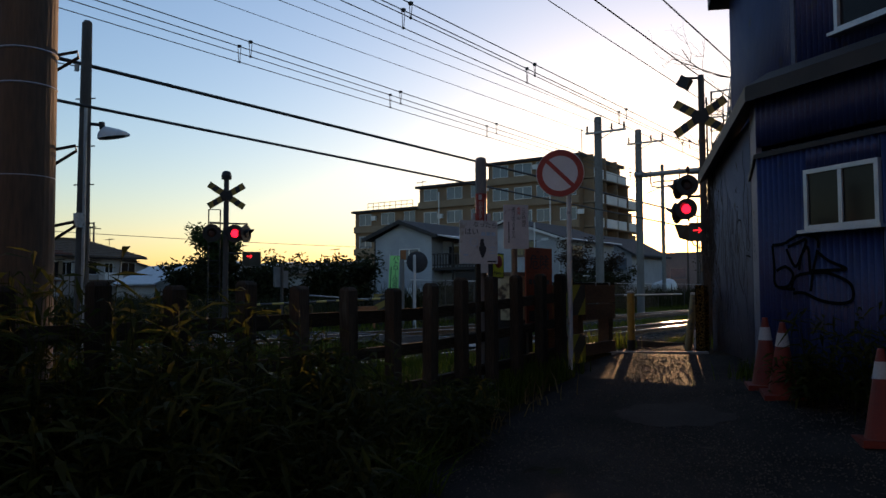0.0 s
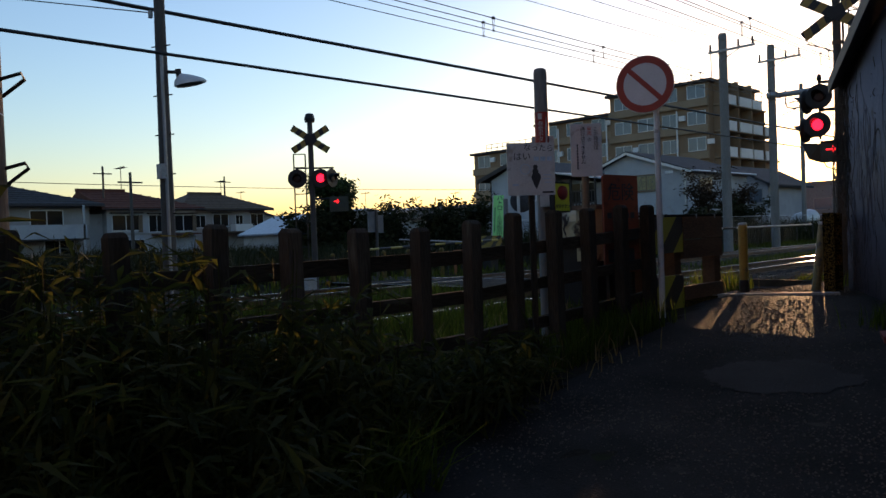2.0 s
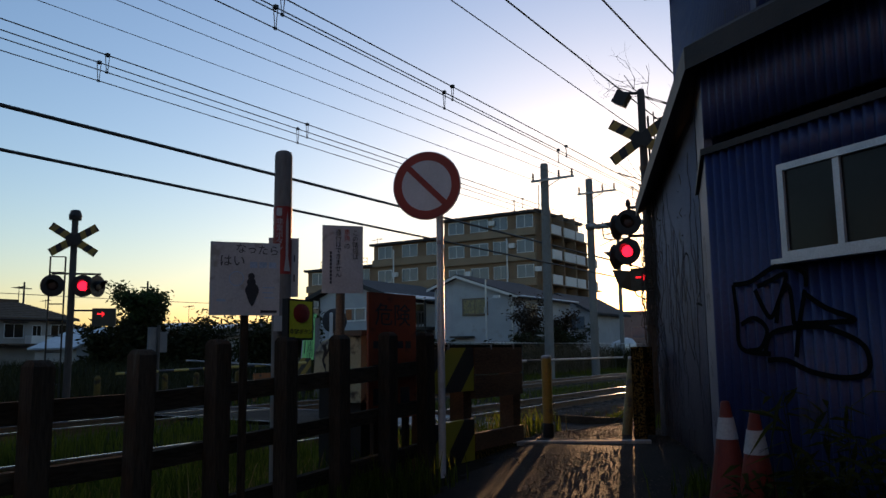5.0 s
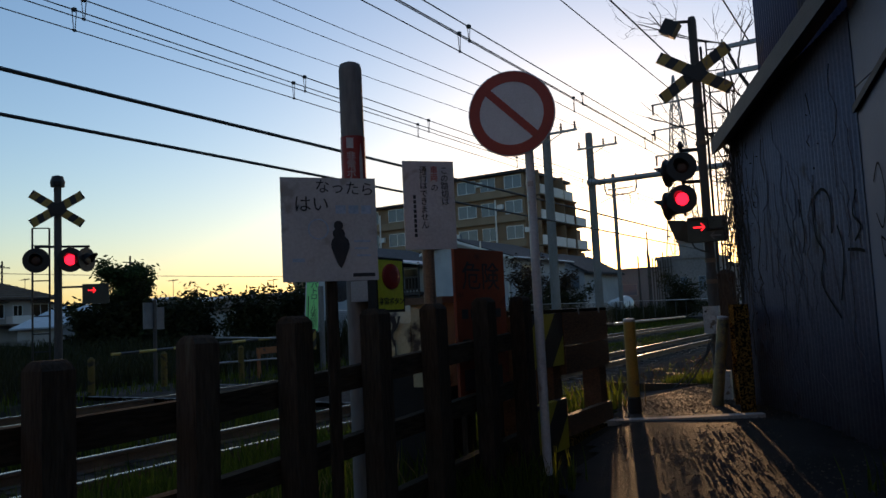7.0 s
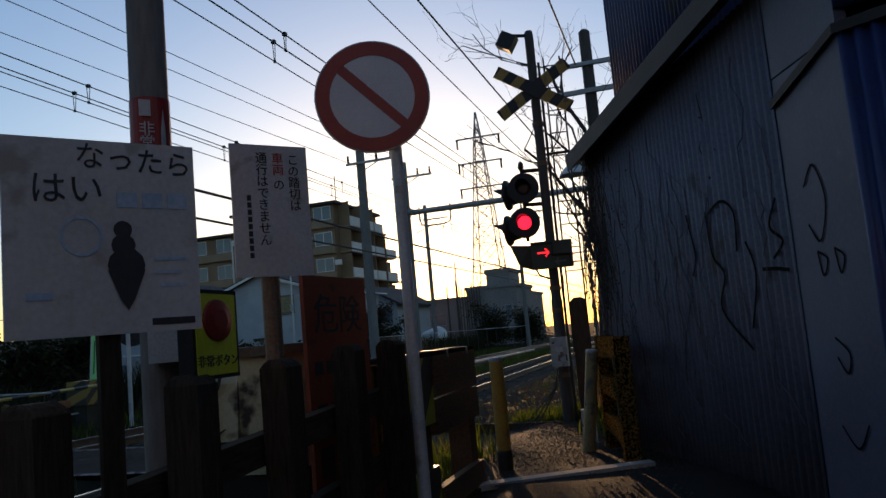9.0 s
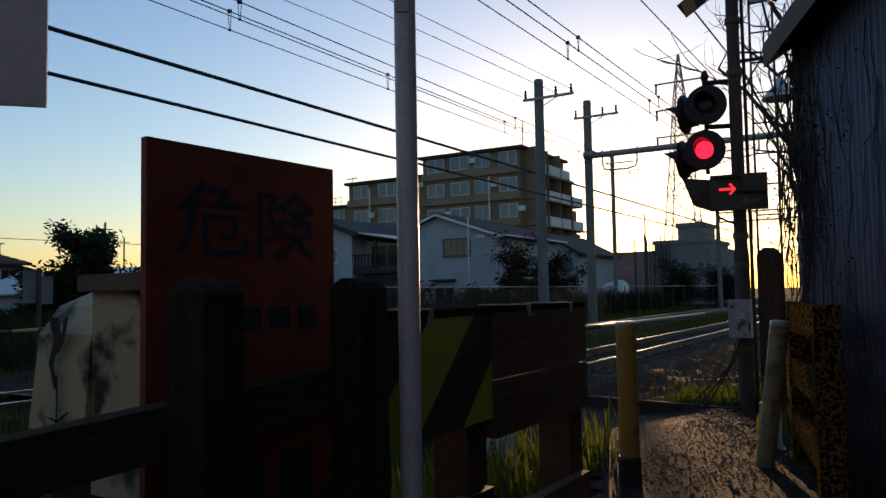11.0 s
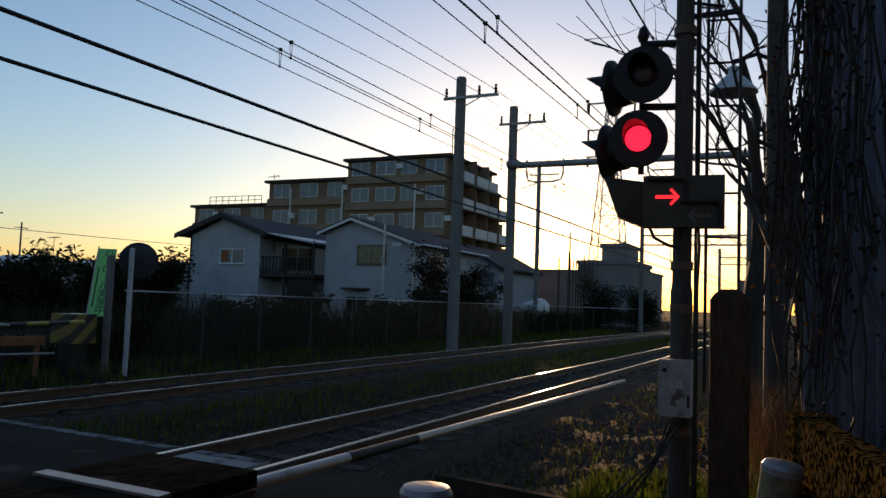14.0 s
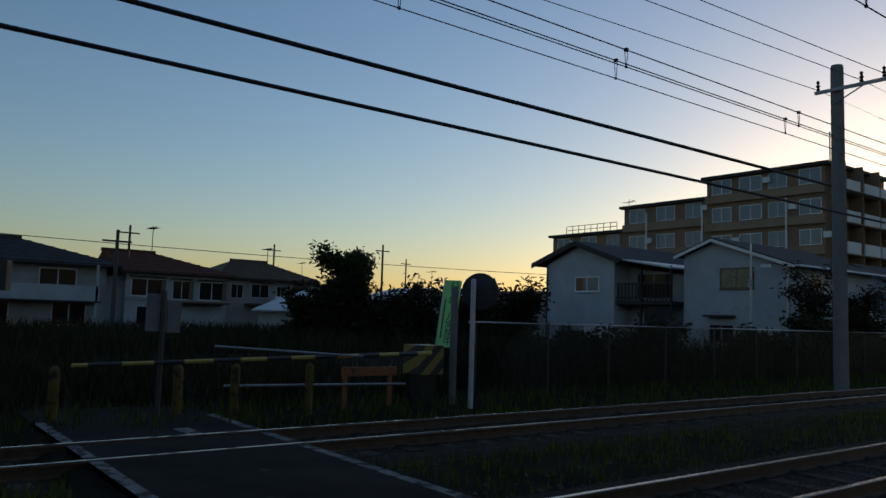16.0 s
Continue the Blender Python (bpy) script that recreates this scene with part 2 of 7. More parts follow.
M["roof_dark"] = surf("dark_roof_tile", (0.035, 0.034, 0.036), (0.075, 0.072, 0.074), 3, 30, 0.8, bump=0.5, spec=0.12)
M["roof_red"] = surf("red_roof_tile", (0.08, 0.032, 0.024), (0.15, 0.06, 0.042), 3, 30, 0.8, bump=0.5, spec=0.12)
M["roof_brown"] = surf("brown_roof_tile", (0.08, 0.055, 0.04), (0.15, 0.105, 0.075), 3, 30, 0.8, bump=0.5, spec=0.12)
M["roof_metal"] = surf("metal_roof", (0.25, 0.27, 0.3), (0.4, 0.42, 0.46), 3, 40, 0.4, 0.4, bump=0.1)
M["apt_brown"] = surf("brown_tile_wall", (0.17, 0.1, 0.054), (0.25, 0.155, 0.088), 0.6, 20, 0.75, bump=0.1, rust=(0.2, 0.145, 0.1), rust_amount=0.3)
M["apt_band"] = surf("pale_band_wall", (0.22, 0.145, 0.085), (0.3, 0.21, 0.13), 0.6, 20, 0.75, bump=0.1)
M["apt_white"] = surf("white_parapet", (0.6, 0.58, 0.55), (0.72, 0.7, 0.67), 0.8, 20, 0.75, bump=0.1)
M["far_grey"] = surf("far_building_wall", (0.14, 0.13, 0.13), (0.24, 0.22, 0.21), 0.3, 5, 0.85, bump=0.1)
M["grass"] = leafy("grass_blades", (0.025, 0.042, 0.005), (0.1, 0.125, 0.016), 0.65)
M["brush"] = leafy("dead_brush", (0.05, 0.028, 0.012), (0.13, 0.07, 0.03), 0.4)
M["dry_grass"] = leafy("dry_grass", (0.11, 0.075, 0.03), (0.28, 0.2, 0.08), 0.5)
M["bamboo"] = leafy("bamboo_grass_leaves", (0.022, 0.029, 0.007), (0.08, 0.076, 0.016), 0.6)
M["tree_leaf"] = leafy("tree_leaves", (0.018, 0.035, 0.012), (0.05, 0.075, 0.022), 0.3)
M["hedge_leaf"] = leafy("hedge_leaves", (0.014, 0.016, 0.006), (0.036, 0.036, 0.012), 0.3)
M["vine"] = leafy("dry_vine_leaves", (0.02, 0.012, 0.008), (0.06, 0.036, 0.02), 0.3)
M["vine_trace"] = surf("dead_creeper", (0.055, 0.052, 0.062), (0.1, 0.095, 0.11), 10, 60, 0.9, bump=0.2)
M["bark"] = surf("bark", (0.025, 0.02, 0.016), (0.075, 0.06, 0.048), 6, 50, 0.9, bump=0.9, stretch=(1, 1, 0.3))
M["red_lens"] = glowing("lit_red_lens", (1.0, 0.012, 0.03), 1.6)
M["dark_lens"] = surf("unlit_red_lens", (0.02, 0.005, 0.005), (0.035, 0.008, 0.008), 20, 90, 0.35, bump=0)
M["red_arrow"] = glowing("lit_red_arrow", (1.0, 0.02, 0.025), 1.1)
M["dim_arrow"] = surf("unlit_arrow", (0.09, 0.1, 0.085), (0.14, 0.15, 0.13), 20, 90, 0.5, bump=0)
M["box_green"] = surf("dark_green_box", (0.022, 0.03, 0.02), (0.05, 0.06, 0.042), 6, 80, 0.5, bump=0.1)
M["flag"] = leafy("green_flag_cloth", (0.22, 0.72, 0.26), (0.27, 0.8, 0.3), 0.7)
M["cone_red"] = surf("cone_red", (0.13, 0.012, 0.006), (0.2, 0.022, 0.01), 5, 60, 0.6, bump=0.1, rust=(0.1, 0.02, 0.014), rust_amount=0.3)
M["cone_white"] = surf("cone_white", (0.32, 0.32, 0.32), (0.45, 0.45, 0.45), 5, 60, 0.5, bump=0.05)
M["paint_black"] = surf("spray_paint", (0.002, 0.002, 0.002), (0.004, 0.004, 0.004), 10, 60, 0.8, bump=0, spec=0.08)
M["tank"] = surf("tank_metal", (0.5, 0.5, 0.5), (0.66, 0.66, 0.66), 2, 40, 0.35, 0.5, bump=0.05)
M["lamp_white"] = surf("lamp_shade", (0.5, 0.5, 0.5), (0.65, 0.65, 0.64), 5, 60, 0.4, bump=0.05)
M["orange_rail"] = surf("orange_rail", (0.2, 0.06, 0.016), (0.3, 0.1, 0.026), 5, 60, 0.7, bump=0.1, rust=(0.07, 0.04, 0.026), rust_amount=0.4)


# ---- mesh helpers ----
def box(bm, x0, x1, y0, y1, z0, z1, m=None):
    v = [bm.verts.new(Vector(p) if m is None else m @ Vector(p)) for p in ((x0, y0, z0), (x1, y0, z0), (x1, y1, z0), (x0, y1, z0), (x0, y0, z1), (x1, y0, z1), (x1, y1, z1), (x0, y1, z1))]
    for f in ((3, 2, 1, 0), (4, 5, 6, 7), (0, 1, 5, 4), (1, 2, 6, 5), (2, 3, 7, 6), (3, 0, 4, 7)):
        bm.faces.new([v[i] for i in f])
    return bm


def lathe(bm, profile, n=14, m=None):
    rings = []
    for r, z in profile:
        ring = []
        for i in range(n):
            a = 2 * math.pi * i / n
            p = Vector((r * math.cos(a), r * math.sin(a), z))
            ring.append(bm.verts.new(m @ p if m else p))
        rings.append(ring)
    for a, b in zip(rings, rings[1:]):
        for i in range(n):
            bm.faces.new((a[i], a[(i + 1) % n], b[(i + 1) % n], b[i]))
    bm.faces.new(rings[0][::-1])
    bm.faces.new(rings[-1])
    return bm


def rod(bm, p, q, r0, r1=None, n=8):
    p, q = Vector(p), Vector(q)
    d = q - p
    m = Matrix.Translation(p) @ d.to_track_quat("Z", "Y").to_matrix().to_4x4()
    return lathe(bm, [(r0, 0), (r0 if r1 is None else r1, d.length)], n, m)


def chain(bm, pts, r, n=8):
    """A bent tube through points; r is a radius or a list of radii."""
    pts = [Vector(p) for p in pts]
    rs = r if isinstance(r, (list, tuple)) else [r] * len(pts)
    rings = []
    for i, p in enumerate(pts):
        d = (pts[min(i + 1, len(pts) - 1)] - pts[max(i - 1, 0)]).normalized()
        q = d.to_track_quat("Z", "Y").to_matrix()
        rings.append([bm.verts.new(p + q @ Vector((rs[i] * math.cos(2 * math.pi * k / n), rs[i] * math.sin(2 * math.pi * k / n), 0))) for k in range(n)])
    for a, b in zip(rings, rings[1:]):
        off = min(range(n), key=lambda s: (a[0].co - b[s].co).length)
        for i in range(n):
            bm.faces.new((a[i], a[(i + 1) % n], b[(i + 1 + off) % n], b[(i + off) % n]))
    bm.faces.new(rings[0][::-1])
    bm.faces.new(rings[-1])
    return bm


def part(name, bm, material, parent=None, label="", bevel=0.0, smooth=False):
    if bevel:
        bmesh.ops.bevel(bm, geom=[e for e in bm.edges if len(e.link_faces) == 2 and e.calc_face_angle(0) > 0.6], offset=bevel, segments=1, affect="EDGES", clamp_overlap=True)
    bmesh.ops.recalc_face_normals(bm, faces=bm.faces)
    me = bpy.data.meshes.new(name)
    bm.to_mesh(me)
    bm.free()
    if smooth:
        me.polygons.foreach_set("use_smooth", [True] * len(me.polygons))
    me.materials.append(material)
    ob = new(name, me)
    if parent is not None:
        ob.parent = parent
        ob.matrix_parent_inverse = parent.matrix_basis.inverted()
    if label:
        ob["label"] = label
    return ob


def thing(name, at, label, category, group="", kind=""):
    ob = new(name)
    ob.empty_display_size = 0.1
    ob.matrix_basis = Matrix.Translation(at)
    return tagged(ob, label, category, group, kind)


def raw(name, verts, faces, material, parent=None, smooth=False):
    me = bpy.data.meshes.new(name)
    me.from_pydata(verts, [], faces)
    me.materials.append(material)
    if smooth:
        me.polygons.foreach_set("use_smooth", [True] * len(me.polygons))
    ob = new(name, me)
    if parent is not None:
        ob.parent = parent
        ob.matrix_parent_inverse = parent.matrix_basis.inverted()
    return ob


def frame_of(p, right, up=(0, 0, 1)):
    """A pose at p whose x runs along right and y along up, z towards the reader."""
    x = Vector(right).normalized()
    y = Vector(up).normalized()
    z = x.cross(y)
    m = Matrix((x, y, z)).transposed().to_4x4()
    return Matrix.Translation(p) @ m


def words(text, size, m, material, parent, name="lettering", align="CENTER", line=1.0, depth=0.0015):
    cu = bpy.data.curves.new(name, "FONT")
    cu.body, cu.size, cu.align_x, cu.align_y, cu.extrude, cu.space_line = text, size, align, "CENTER", depth, line
    cu.resolution_u = 2
    tmp = bpy.data.objects.new(name, cu)
    scene.collection.objects.link(tmp)
    bpy.context.view_layer.update()
    me = bpy.data.meshes.new_from_object(tmp.evaluated_get(bpy.context.evaluated_depsgraph_get()))
    bpy.data.objects.remove(tmp)
    me.transform(m)
    me.materials.clear()
    me.materials.append(material)
    ob = new(name, me)
    ob.parent = parent
    ob.matrix_parent_inverse = parent.matrix_basis.inverted()
    return ob


def lerp(table, v):
    return float(np.interp(v, [a for a, _ in table], [b for _, b in table]))


# ---- ground ----
PATH_Z = [(-30, 0.0), (0, 0.0), (3, 0.01), (5, 0.07), (6.3, 0.15), (8.2, 0.36), (10.5, 0.46), (11.5, 0.44), (13, 0.37), (16, 0.30), (25, 0.12), (60, 0.0)]


def smooth(a, b, v):
    u = min(1, max(0, (v - a) / (b - a)))
    return u * u * (3 - 2 * u)


def ground_z(x, y):
    s = smooth(4.7, 6.6, -x)
    z = lerp(PATH_Z, y) * (1 - s) + 0.05 * s
    bank = smooth(9.9, 10.5, -x) * (1 - smooth(11.5, 12.2, -x))
    z += 0.06 * bank
    if x < -15:
        z += 0.12 * smooth(15, 16.5, -x)
    on_road = smooth(12.4, 12.9, y) * (1 - smooth(15.5, 16.0, y)) * smooth(4.5, 6.5, -x)
    return z + on_road * (0.2 - z)


def sheet(name, xs, ys, dz, material, inside=None, rough=0.0):
    verts, faces, idx = [], [], {}
    for j, y in enumerate(ys):
        for i, x in enumerate(xs):
            idx[i, j] = len(verts)
            n = rough * noise.noise(Vector((x * 1.3, y * 1.3, 0))) + rough * 0.4 * noise.noise(Vector((x * 5, y * 5, 3))) if rough and abs(x) < 60 else 0
            verts.append((x, y, ground_z(x, y) + dz + n))
    for j in range(len(ys) - 1):
        for i in range(len(xs) - 1):
            if inside is None or inside((xs[i] + xs[i + 1]) / 2, (ys[j] + ys[j + 1]) / 2):
                faces.append((idx[i, j], idx[i + 1, j], idx[i + 1, j + 1], idx[i, j + 1]))
    return raw(name, verts, faces, material, smooth=True)


xs = [-3000, -800, -300, -120, -80, -50, -35, -25, -20] + list(np.arange(-18, 4, 0.2)) + [5, 8, 14, 30, 80, 300, 800, 3000]
ys = [-3000, -800, -300, -100, -50, -25, -12] + list(np.arange(-6, 24, 0.2)) + list(range(24, 70, 2)) + [80, 100, 130, 200, 300, 800, 3000]
tagged(sheet("ground", xs, ys, 0.0, M["soil"], rough=0.05), "dark bare soil with weeds and moss", "ground", kind="structure")


def left_edge(y):
    return lerp([(-10, -2.2), (0, -2.9), (3, -3.35), (5, -3.6), (8, -4.0), (10.4, -4.45), (12, -5.0), (30, -5.0)], y) + 0.12 * noise.noise(Vector((0, y * 1.7, 0)))


path = sheet("pavement", list(np.arange(-6.6, 3.2, 0.1)), list(np.arange(-6, 15.6, 0.1)), 0.03, M["asphalt"],
             lambda x, y: (left_edge(y) < x and y < 12.3 and x < lerp([(-6, 3), (4, 2.4), (8, -1.5), (9, -2.0), (10.2, -2.6), (12.5, -3.6)], y)) or (12.3 <= y < 15.45 + 0.1 * noise.noise(Vector((x * 2, 1, 0))) and -6.6 < x < lerp([(12.3, -3.7), (13.2, -4.1), (15.5, -4.9)], y)), rough=0.009)
tagged(path, "worn dark asphalt footpath with grit and cracks", "path", kind="structure")


def slab(name, poly, z0, z1, material, parent=None, bevel=0.0):
    bm = bmesh.new()
    lo = [bm.verts.new((x, y, z0)) for x, y in poly]
    hi = [bm.verts.new((x, y, z1)) for x, y in poly]
    bm.faces.new(lo[::-1])
    bm.faces.new(hi)
    k = len(poly)
    for i in range(k):
        bm.faces.new((lo[i], lo[(i + 1) % k], hi[(i + 1) % k], hi[i]))
    return part(name, bm, material, parent, bevel=bevel)


# the crossing: slabs between and beside the rails
RAIL_Z = 0.275
NEAR, FAR = -8.65, -13.4
road = thing("road", (-10, 14.2, 0.2), "narrow asphalt level crossing over two tracks", "road", kind="structure")
for name, a, b, mt in (("crossing_slab", -6.6, NEAR + 0.62, "asphalt"), ("crossing_slab", NEAR + 0.42, NEAR - 0.42, "concrete"), ("crossing_slab", NEAR - 0.62, FAR + 0.62, "asphalt"), ("crossing_slab", FAR + 0.42, FAR - 0.42, "asphalt"), ("crossing_slab", FAR - 0.62, -17.2, "asphalt")):
    slab(name, [(b, 12.95), (a, 12.95), (a, 15.4), (b, 15.4)], -0.05, 0.262, M[mt], road, bevel=0.01)
for y0 in (12.95, 15.27):
    for a, b in ((NEAR - 0.64, FAR + 0.64), (FAR + 0.40, FAR - 0.40), (FAR - 0.66, -15.8), (NEAR + 0.40, NEAR - 0.40)):
        slab("edge_line", [(b, y0), (a, y0), (a, y0 + 0.13), (b, y0 + 0.13)], 0.2, 0.267, M["road_paint"], road)
slab("edge_line", [(-14.6, 14.4), (-13.95, 14.4), (-13.95, 14.6), (-14.6, 14.6)], 0.2, 0.267, M["road_paint"], road)

paint = sheet("worn_marking", list(np.arange(-3.5, -2.6, 0.05)), list(np.arange(3.2, 4.1, 0.05)), 0.042, M["road_paint"], lambda x, y: abs(x + 3.08) < 0.3 and abs(y - 3.68 + 0.25 * (x + 3.08)) < 0.3)
tagged(paint, "worn white paint patch on the asphalt", "marking", kind="structure")
cover = sheet("paving_patch", list(np.arange(-3.1, -1.8, 0.04)), list(np.arange(6.4, 7.6, 0.04)), 0.036, M["patch"], lambda x, y: ((x + 2.45) / 0.5) ** 2 + ((y - 7.0) / 0.42) ** 2 < 1 + 0.5 * noise.noise(Vector((x * 4, y * 4, 5))))
tagged(cover, "pale repaired patch in the asphalt path", "paving", kind="structure")
kerb = slab("kerb", [(-4.62, 10.42), (-3.35, 11.15), (-3.4, 11.27), (-4.66, 10.54)], 0.2, 0.505, M["concrete"], bevel=0.01)
tagged(kerb, "low pale concrete strip across the path", "kerb", kind="structure")
edge = slab("kerb", [(-6.6, 15.5), (-4.7, 15.2), (-4.7, 15.28), (-6.6, 15.58)], 0.1, 0.335, M["rail_wood"], bevel=0.01)
tagged(edge, "thin concrete edging beside the crossing", "kerb", kind="structure")

# plain unseen blocks behind and beside the walker, added to hold back sky light
for nm, x0, x1, y0, y1, h in (("sky_block_south", -14, 12, -16, -10, 12.0), ("sky_block_west", -34, -19, -24, -6, 8.0), ("sky_block_east", 6.5, 12, -9.9, 3.0, 8.0)):
    tagged(part(nm, box(bmesh.new(), x0, x1, y0, y1, -0.2, h), M["plaster_grey"], bevel=0.03), "plain grey unseen block added to cut sky light", "wall", kind="structure")


# ---- railway ----
def bend(y):
    """How far the line swings to the east."""
    return 0.0 if y < 48 else (y - 48) ** 2 / 520.0


def sweep(name, profile, y0, y1, x0, z0, material, parent, step=3.0):
    """A profile of (x, z) swept along the line."""
    yy = [y0]
    while yy[-1] < y1:
        yy.append(yy[-1] + (step if yy[-1] > 45 else 12))
    verts, faces, k = [], [], len(profile)
    for y in yy:
        verts += [(x0 + bend(y) + px, y, z0 + pz) for px, pz in profile]
    for j in range(len(yy) - 1):
        for i in range(k):
            faces.append((j * k + i, j * k + (i + 1) % k, (j + 1) * k + (i + 1) % k, (j + 1) * k + i))
    faces.append(tuple(range(k)))
    faces.append(tuple(range((len(yy) - 1) * k, len(yy) * k))[::-1])
    return raw(name, verts, faces, material, parent)


sleeper_bm = bmesh.new()
box(sleeper_bm, -1.0, 1.0, -0.1, 0.1, -0.1, 0.1)
for sx in (-1, 1):
    box(sleeper_bm, sx * 0.56 - 0.13, sx * 0.56 + 0.13, -0.08, 0.08, 0.1, 0.118)
for track_x, label in ((NEAR, "railway track with polished rails on concrete sleepers"), (FAR, "far railway track with rusty rails in weeds")):
    track = thing("railway_track", (track_x, 20, 0.05), label, "railway track", "railway tracks")
    sweep("ballast_bed", [(-1.75, -0.02), (-1.25, 0.12), (1.25, 0.12), (1.75, -0.02)], -60, 260, track_x, 0.0, M["ballast"], track)
    for s in (-0.5675, 0.5675):
        sweep("rail", [(-0.06, -0.15), (0.06, -0.15), (0.06, -0.138), (0.01, -0.12), (0.01, -0.045), (0.033, -0.035), (0.033, -0.006), (-0.033, -0.006), (-0.033, -0.035), (-0.01, -0.045), (-0.01, -0.12), (-0.06, -0.138)], -60, 260, track_x + s, RAIL_Z, M["rail_side"], track)
        sweep("rail_head", [(-0.033, -0.006), (0.033, -0.006), (0.027, 0.0), (-0.027, 0.0)], -60, 260, track_x + s, RAIL_Z, M["rail_top"], track)
    first = None
    for k in range(150):
        y = -12 + k * 0.64
        if 12.7 < y < 15.6:
            continue
        if first is None:
            bm = sleeper_bm.copy()
            ob = part("sleeper", bm, M["sleeper"], track)
            first = ob.data
        else:
            ob = new("sleeper", first)
            ob.parent, ob.matrix_parent_inverse = track, track.matrix_basis.inverted()
        ob.matrix_basis = pose(track_x + bend(y), y, 0.03 + random.uniform(-0.008, 0.008), 0, 0, -math.degrees(math.atan((bend(y + 1) - bend(y)))))
sleeper_bm.free()


def scatter_stones(name, count, place, smin, smax, material, label):
    base = [(1, 0, -0.3), (0.1, 1, -0.2), (-0.9, 0.2, -0.4), (0, -0.9, -0.3), (0.2, 0.1, 0.6), (-0.3, -0.2, 0.5)]
    tri = [(0, 1, 4), (1, 2, 5), (1, 5, 4), (2, 3, 5), (3, 0, 4), (3, 4, 5), (0, 3, 2), (0, 2, 1)]
    verts, faces = [], []
    for _ in range(count):
        x, y = place()
        z = max(ground_z(x, y), 0.11 if min(abs(x - NEAR), abs(x - FAR)) < 1.3 else -1) + (0.034 if smax < 0.015 else 0.01)
        s, a, k = random.uniform(smin, smax), random.uniform(0, 6.28), len(verts)
        ca, sa = math.cos(a) * s, math.sin(a) * s
        h = random.uniform(0.6, 1.2) * s
        verts += [(x + px * ca - py * sa, y + px * sa + py * ca, z + pz * h) for px, py, pz in base]
        faces += [(p + k, q + k, r + k) for p, q, r in tri]
    ob = raw(name, verts, faces, material)
    return tagged(ob, label, "gravel", kind="stuff")


def ballast_spot():
    c = NEAR if random.random() < 0.65 else FAR
    while True:
        x, y = c + random.gauss(0, 0.85), 15.6 + abs(random.gauss(0, 12))
        if random.random() < 0.25:
            y = random.uniform(-2, 12.6)
        if abs(abs(x - c) - 0.5675) > 0.09 and abs(x - c) < 2.1:
            return x, y


scatter_stones("ballast_stones", 9000, ballast_spot, 0.02, 0.05, M["stone"], "loose grey and rusty ballast stones")


# ---- fence of old timber ----
def timber_post(name, x, y, z0, z1, w, material, parent, turn=0.0, lean=0.0, label=""):
    bm = bmesh.new()
    h, c = w / 2, w * 0.28
    m = pose(x, y, z0, lean, 0, turn)
    rings = []
    for z, k in ((0, 1.0), (z1 - z0 - c, 1.0), (z1 - z0 - c * 0.35, 0.72), (z1 - z0, 0.42)):
        rings.append([bm.verts.new(m @ Vector((sx * h * (k if z > 0.1 else 1), sy * h * (0.6 + 0.4 * k), z))) for sx, sy in ((-1, -1), (1, -1), (1, 1), (-1, 1))])
    bm.faces.new(rings[0][::-1])
    bm.faces.new(rings[-1])
    for a, b in zip(rings, rings[1:]):
        for i in range(4):
            bm.faces.new((a[i], a[(i + 1) % 4], b[(i + 1) % 4], b[i]))
    return part(name, bm, material, parent, label, bevel=0.012)


FENCE_TOP = [(0, 1.42), (3.7, 1.45), (5.3, 1.41), (6.45, 1.51), (7.55, 1.56), (8.7, 1.6)]
fence = thing("timber_fence", (-4.4, 5, 0.2), "weathered dark timber post and rail fence by the tracks", "fence")
y = 0.397
while y < 8.75:
    timber_post("post", -4.4 + random.uniform(-0.015, 0.015), y, ground_z(-4.4, y) - 0.1, lerp(FENCE_TOP, y) + random.uniform(-0.02, 0.02), 0.108, M["old_wood"], fence, random.uniform(-4, 4), random.uniform(-1.2, 1.2))
    y += 0.5505
for lift, hh in ((-0.30, 0.11), (-0.62, 0.1), (-0.97, 0.1)):
    for a, b in ((0.0, 3.2), (3.2, 6.0), (6.0, 8.75)):
        bm = bmesh.new()
        za, zb = lerp(FENCE_TOP, a) + lift, lerp(FENCE_TOP, b) + lift
        v = []
        for yy, zz in ((a, za), (b, zb)):
            v.append([bm.verts.new((x, yy, zz + dz)) for x, dz in ((-4.535, -hh / 2), (-4.475, -hh / 2), (-4.475, hh / 2), (-4.535, hh / 2))])
        bm.faces.new(v[0][::-1])
        bm.faces.new(v[1])
        for i in range(4):
            bm.faces.new((v[0][i], v[0][(i + 1) % 4], v[1][(i + 1) % 4], v[1][i]))
        part("rail", bm, M["rail_wood"], fence, bevel=0.008)

# the boarded barrier with hazard stripes
barrier_fence = thing("hazard_fence", (-4.65, 9.7, 0.4), "heavy brown timber barrier with yellow and black stripes", "fence")
for yy, w in ((8.98, 0.12), (9.62, 0.15), (10.6, 0.16)):
    bm = box(bmesh.new(), -4.75, -4.75 + w, yy - w / 2, yy + w / 2, 0.25, 1.455)
    part("post", bm, M["brown_board"], barrier_fence, bevel=0.01)
part("striped_board", box(bmesh.new(), -4.6, -4.55, 8.9, 9.66, 1.06, 1.462), M["tiger_board"], barrier_fence, "board painted in yellow and black stripes", bevel=0.008)
part("striped_board", box(bmesh.new(), -4.6, -4.55, 8.9, 9.66, 0.42, 0.80), M["tiger_board"], barrier_fence, "board painted in yellow and black stripes", bevel=0.008)
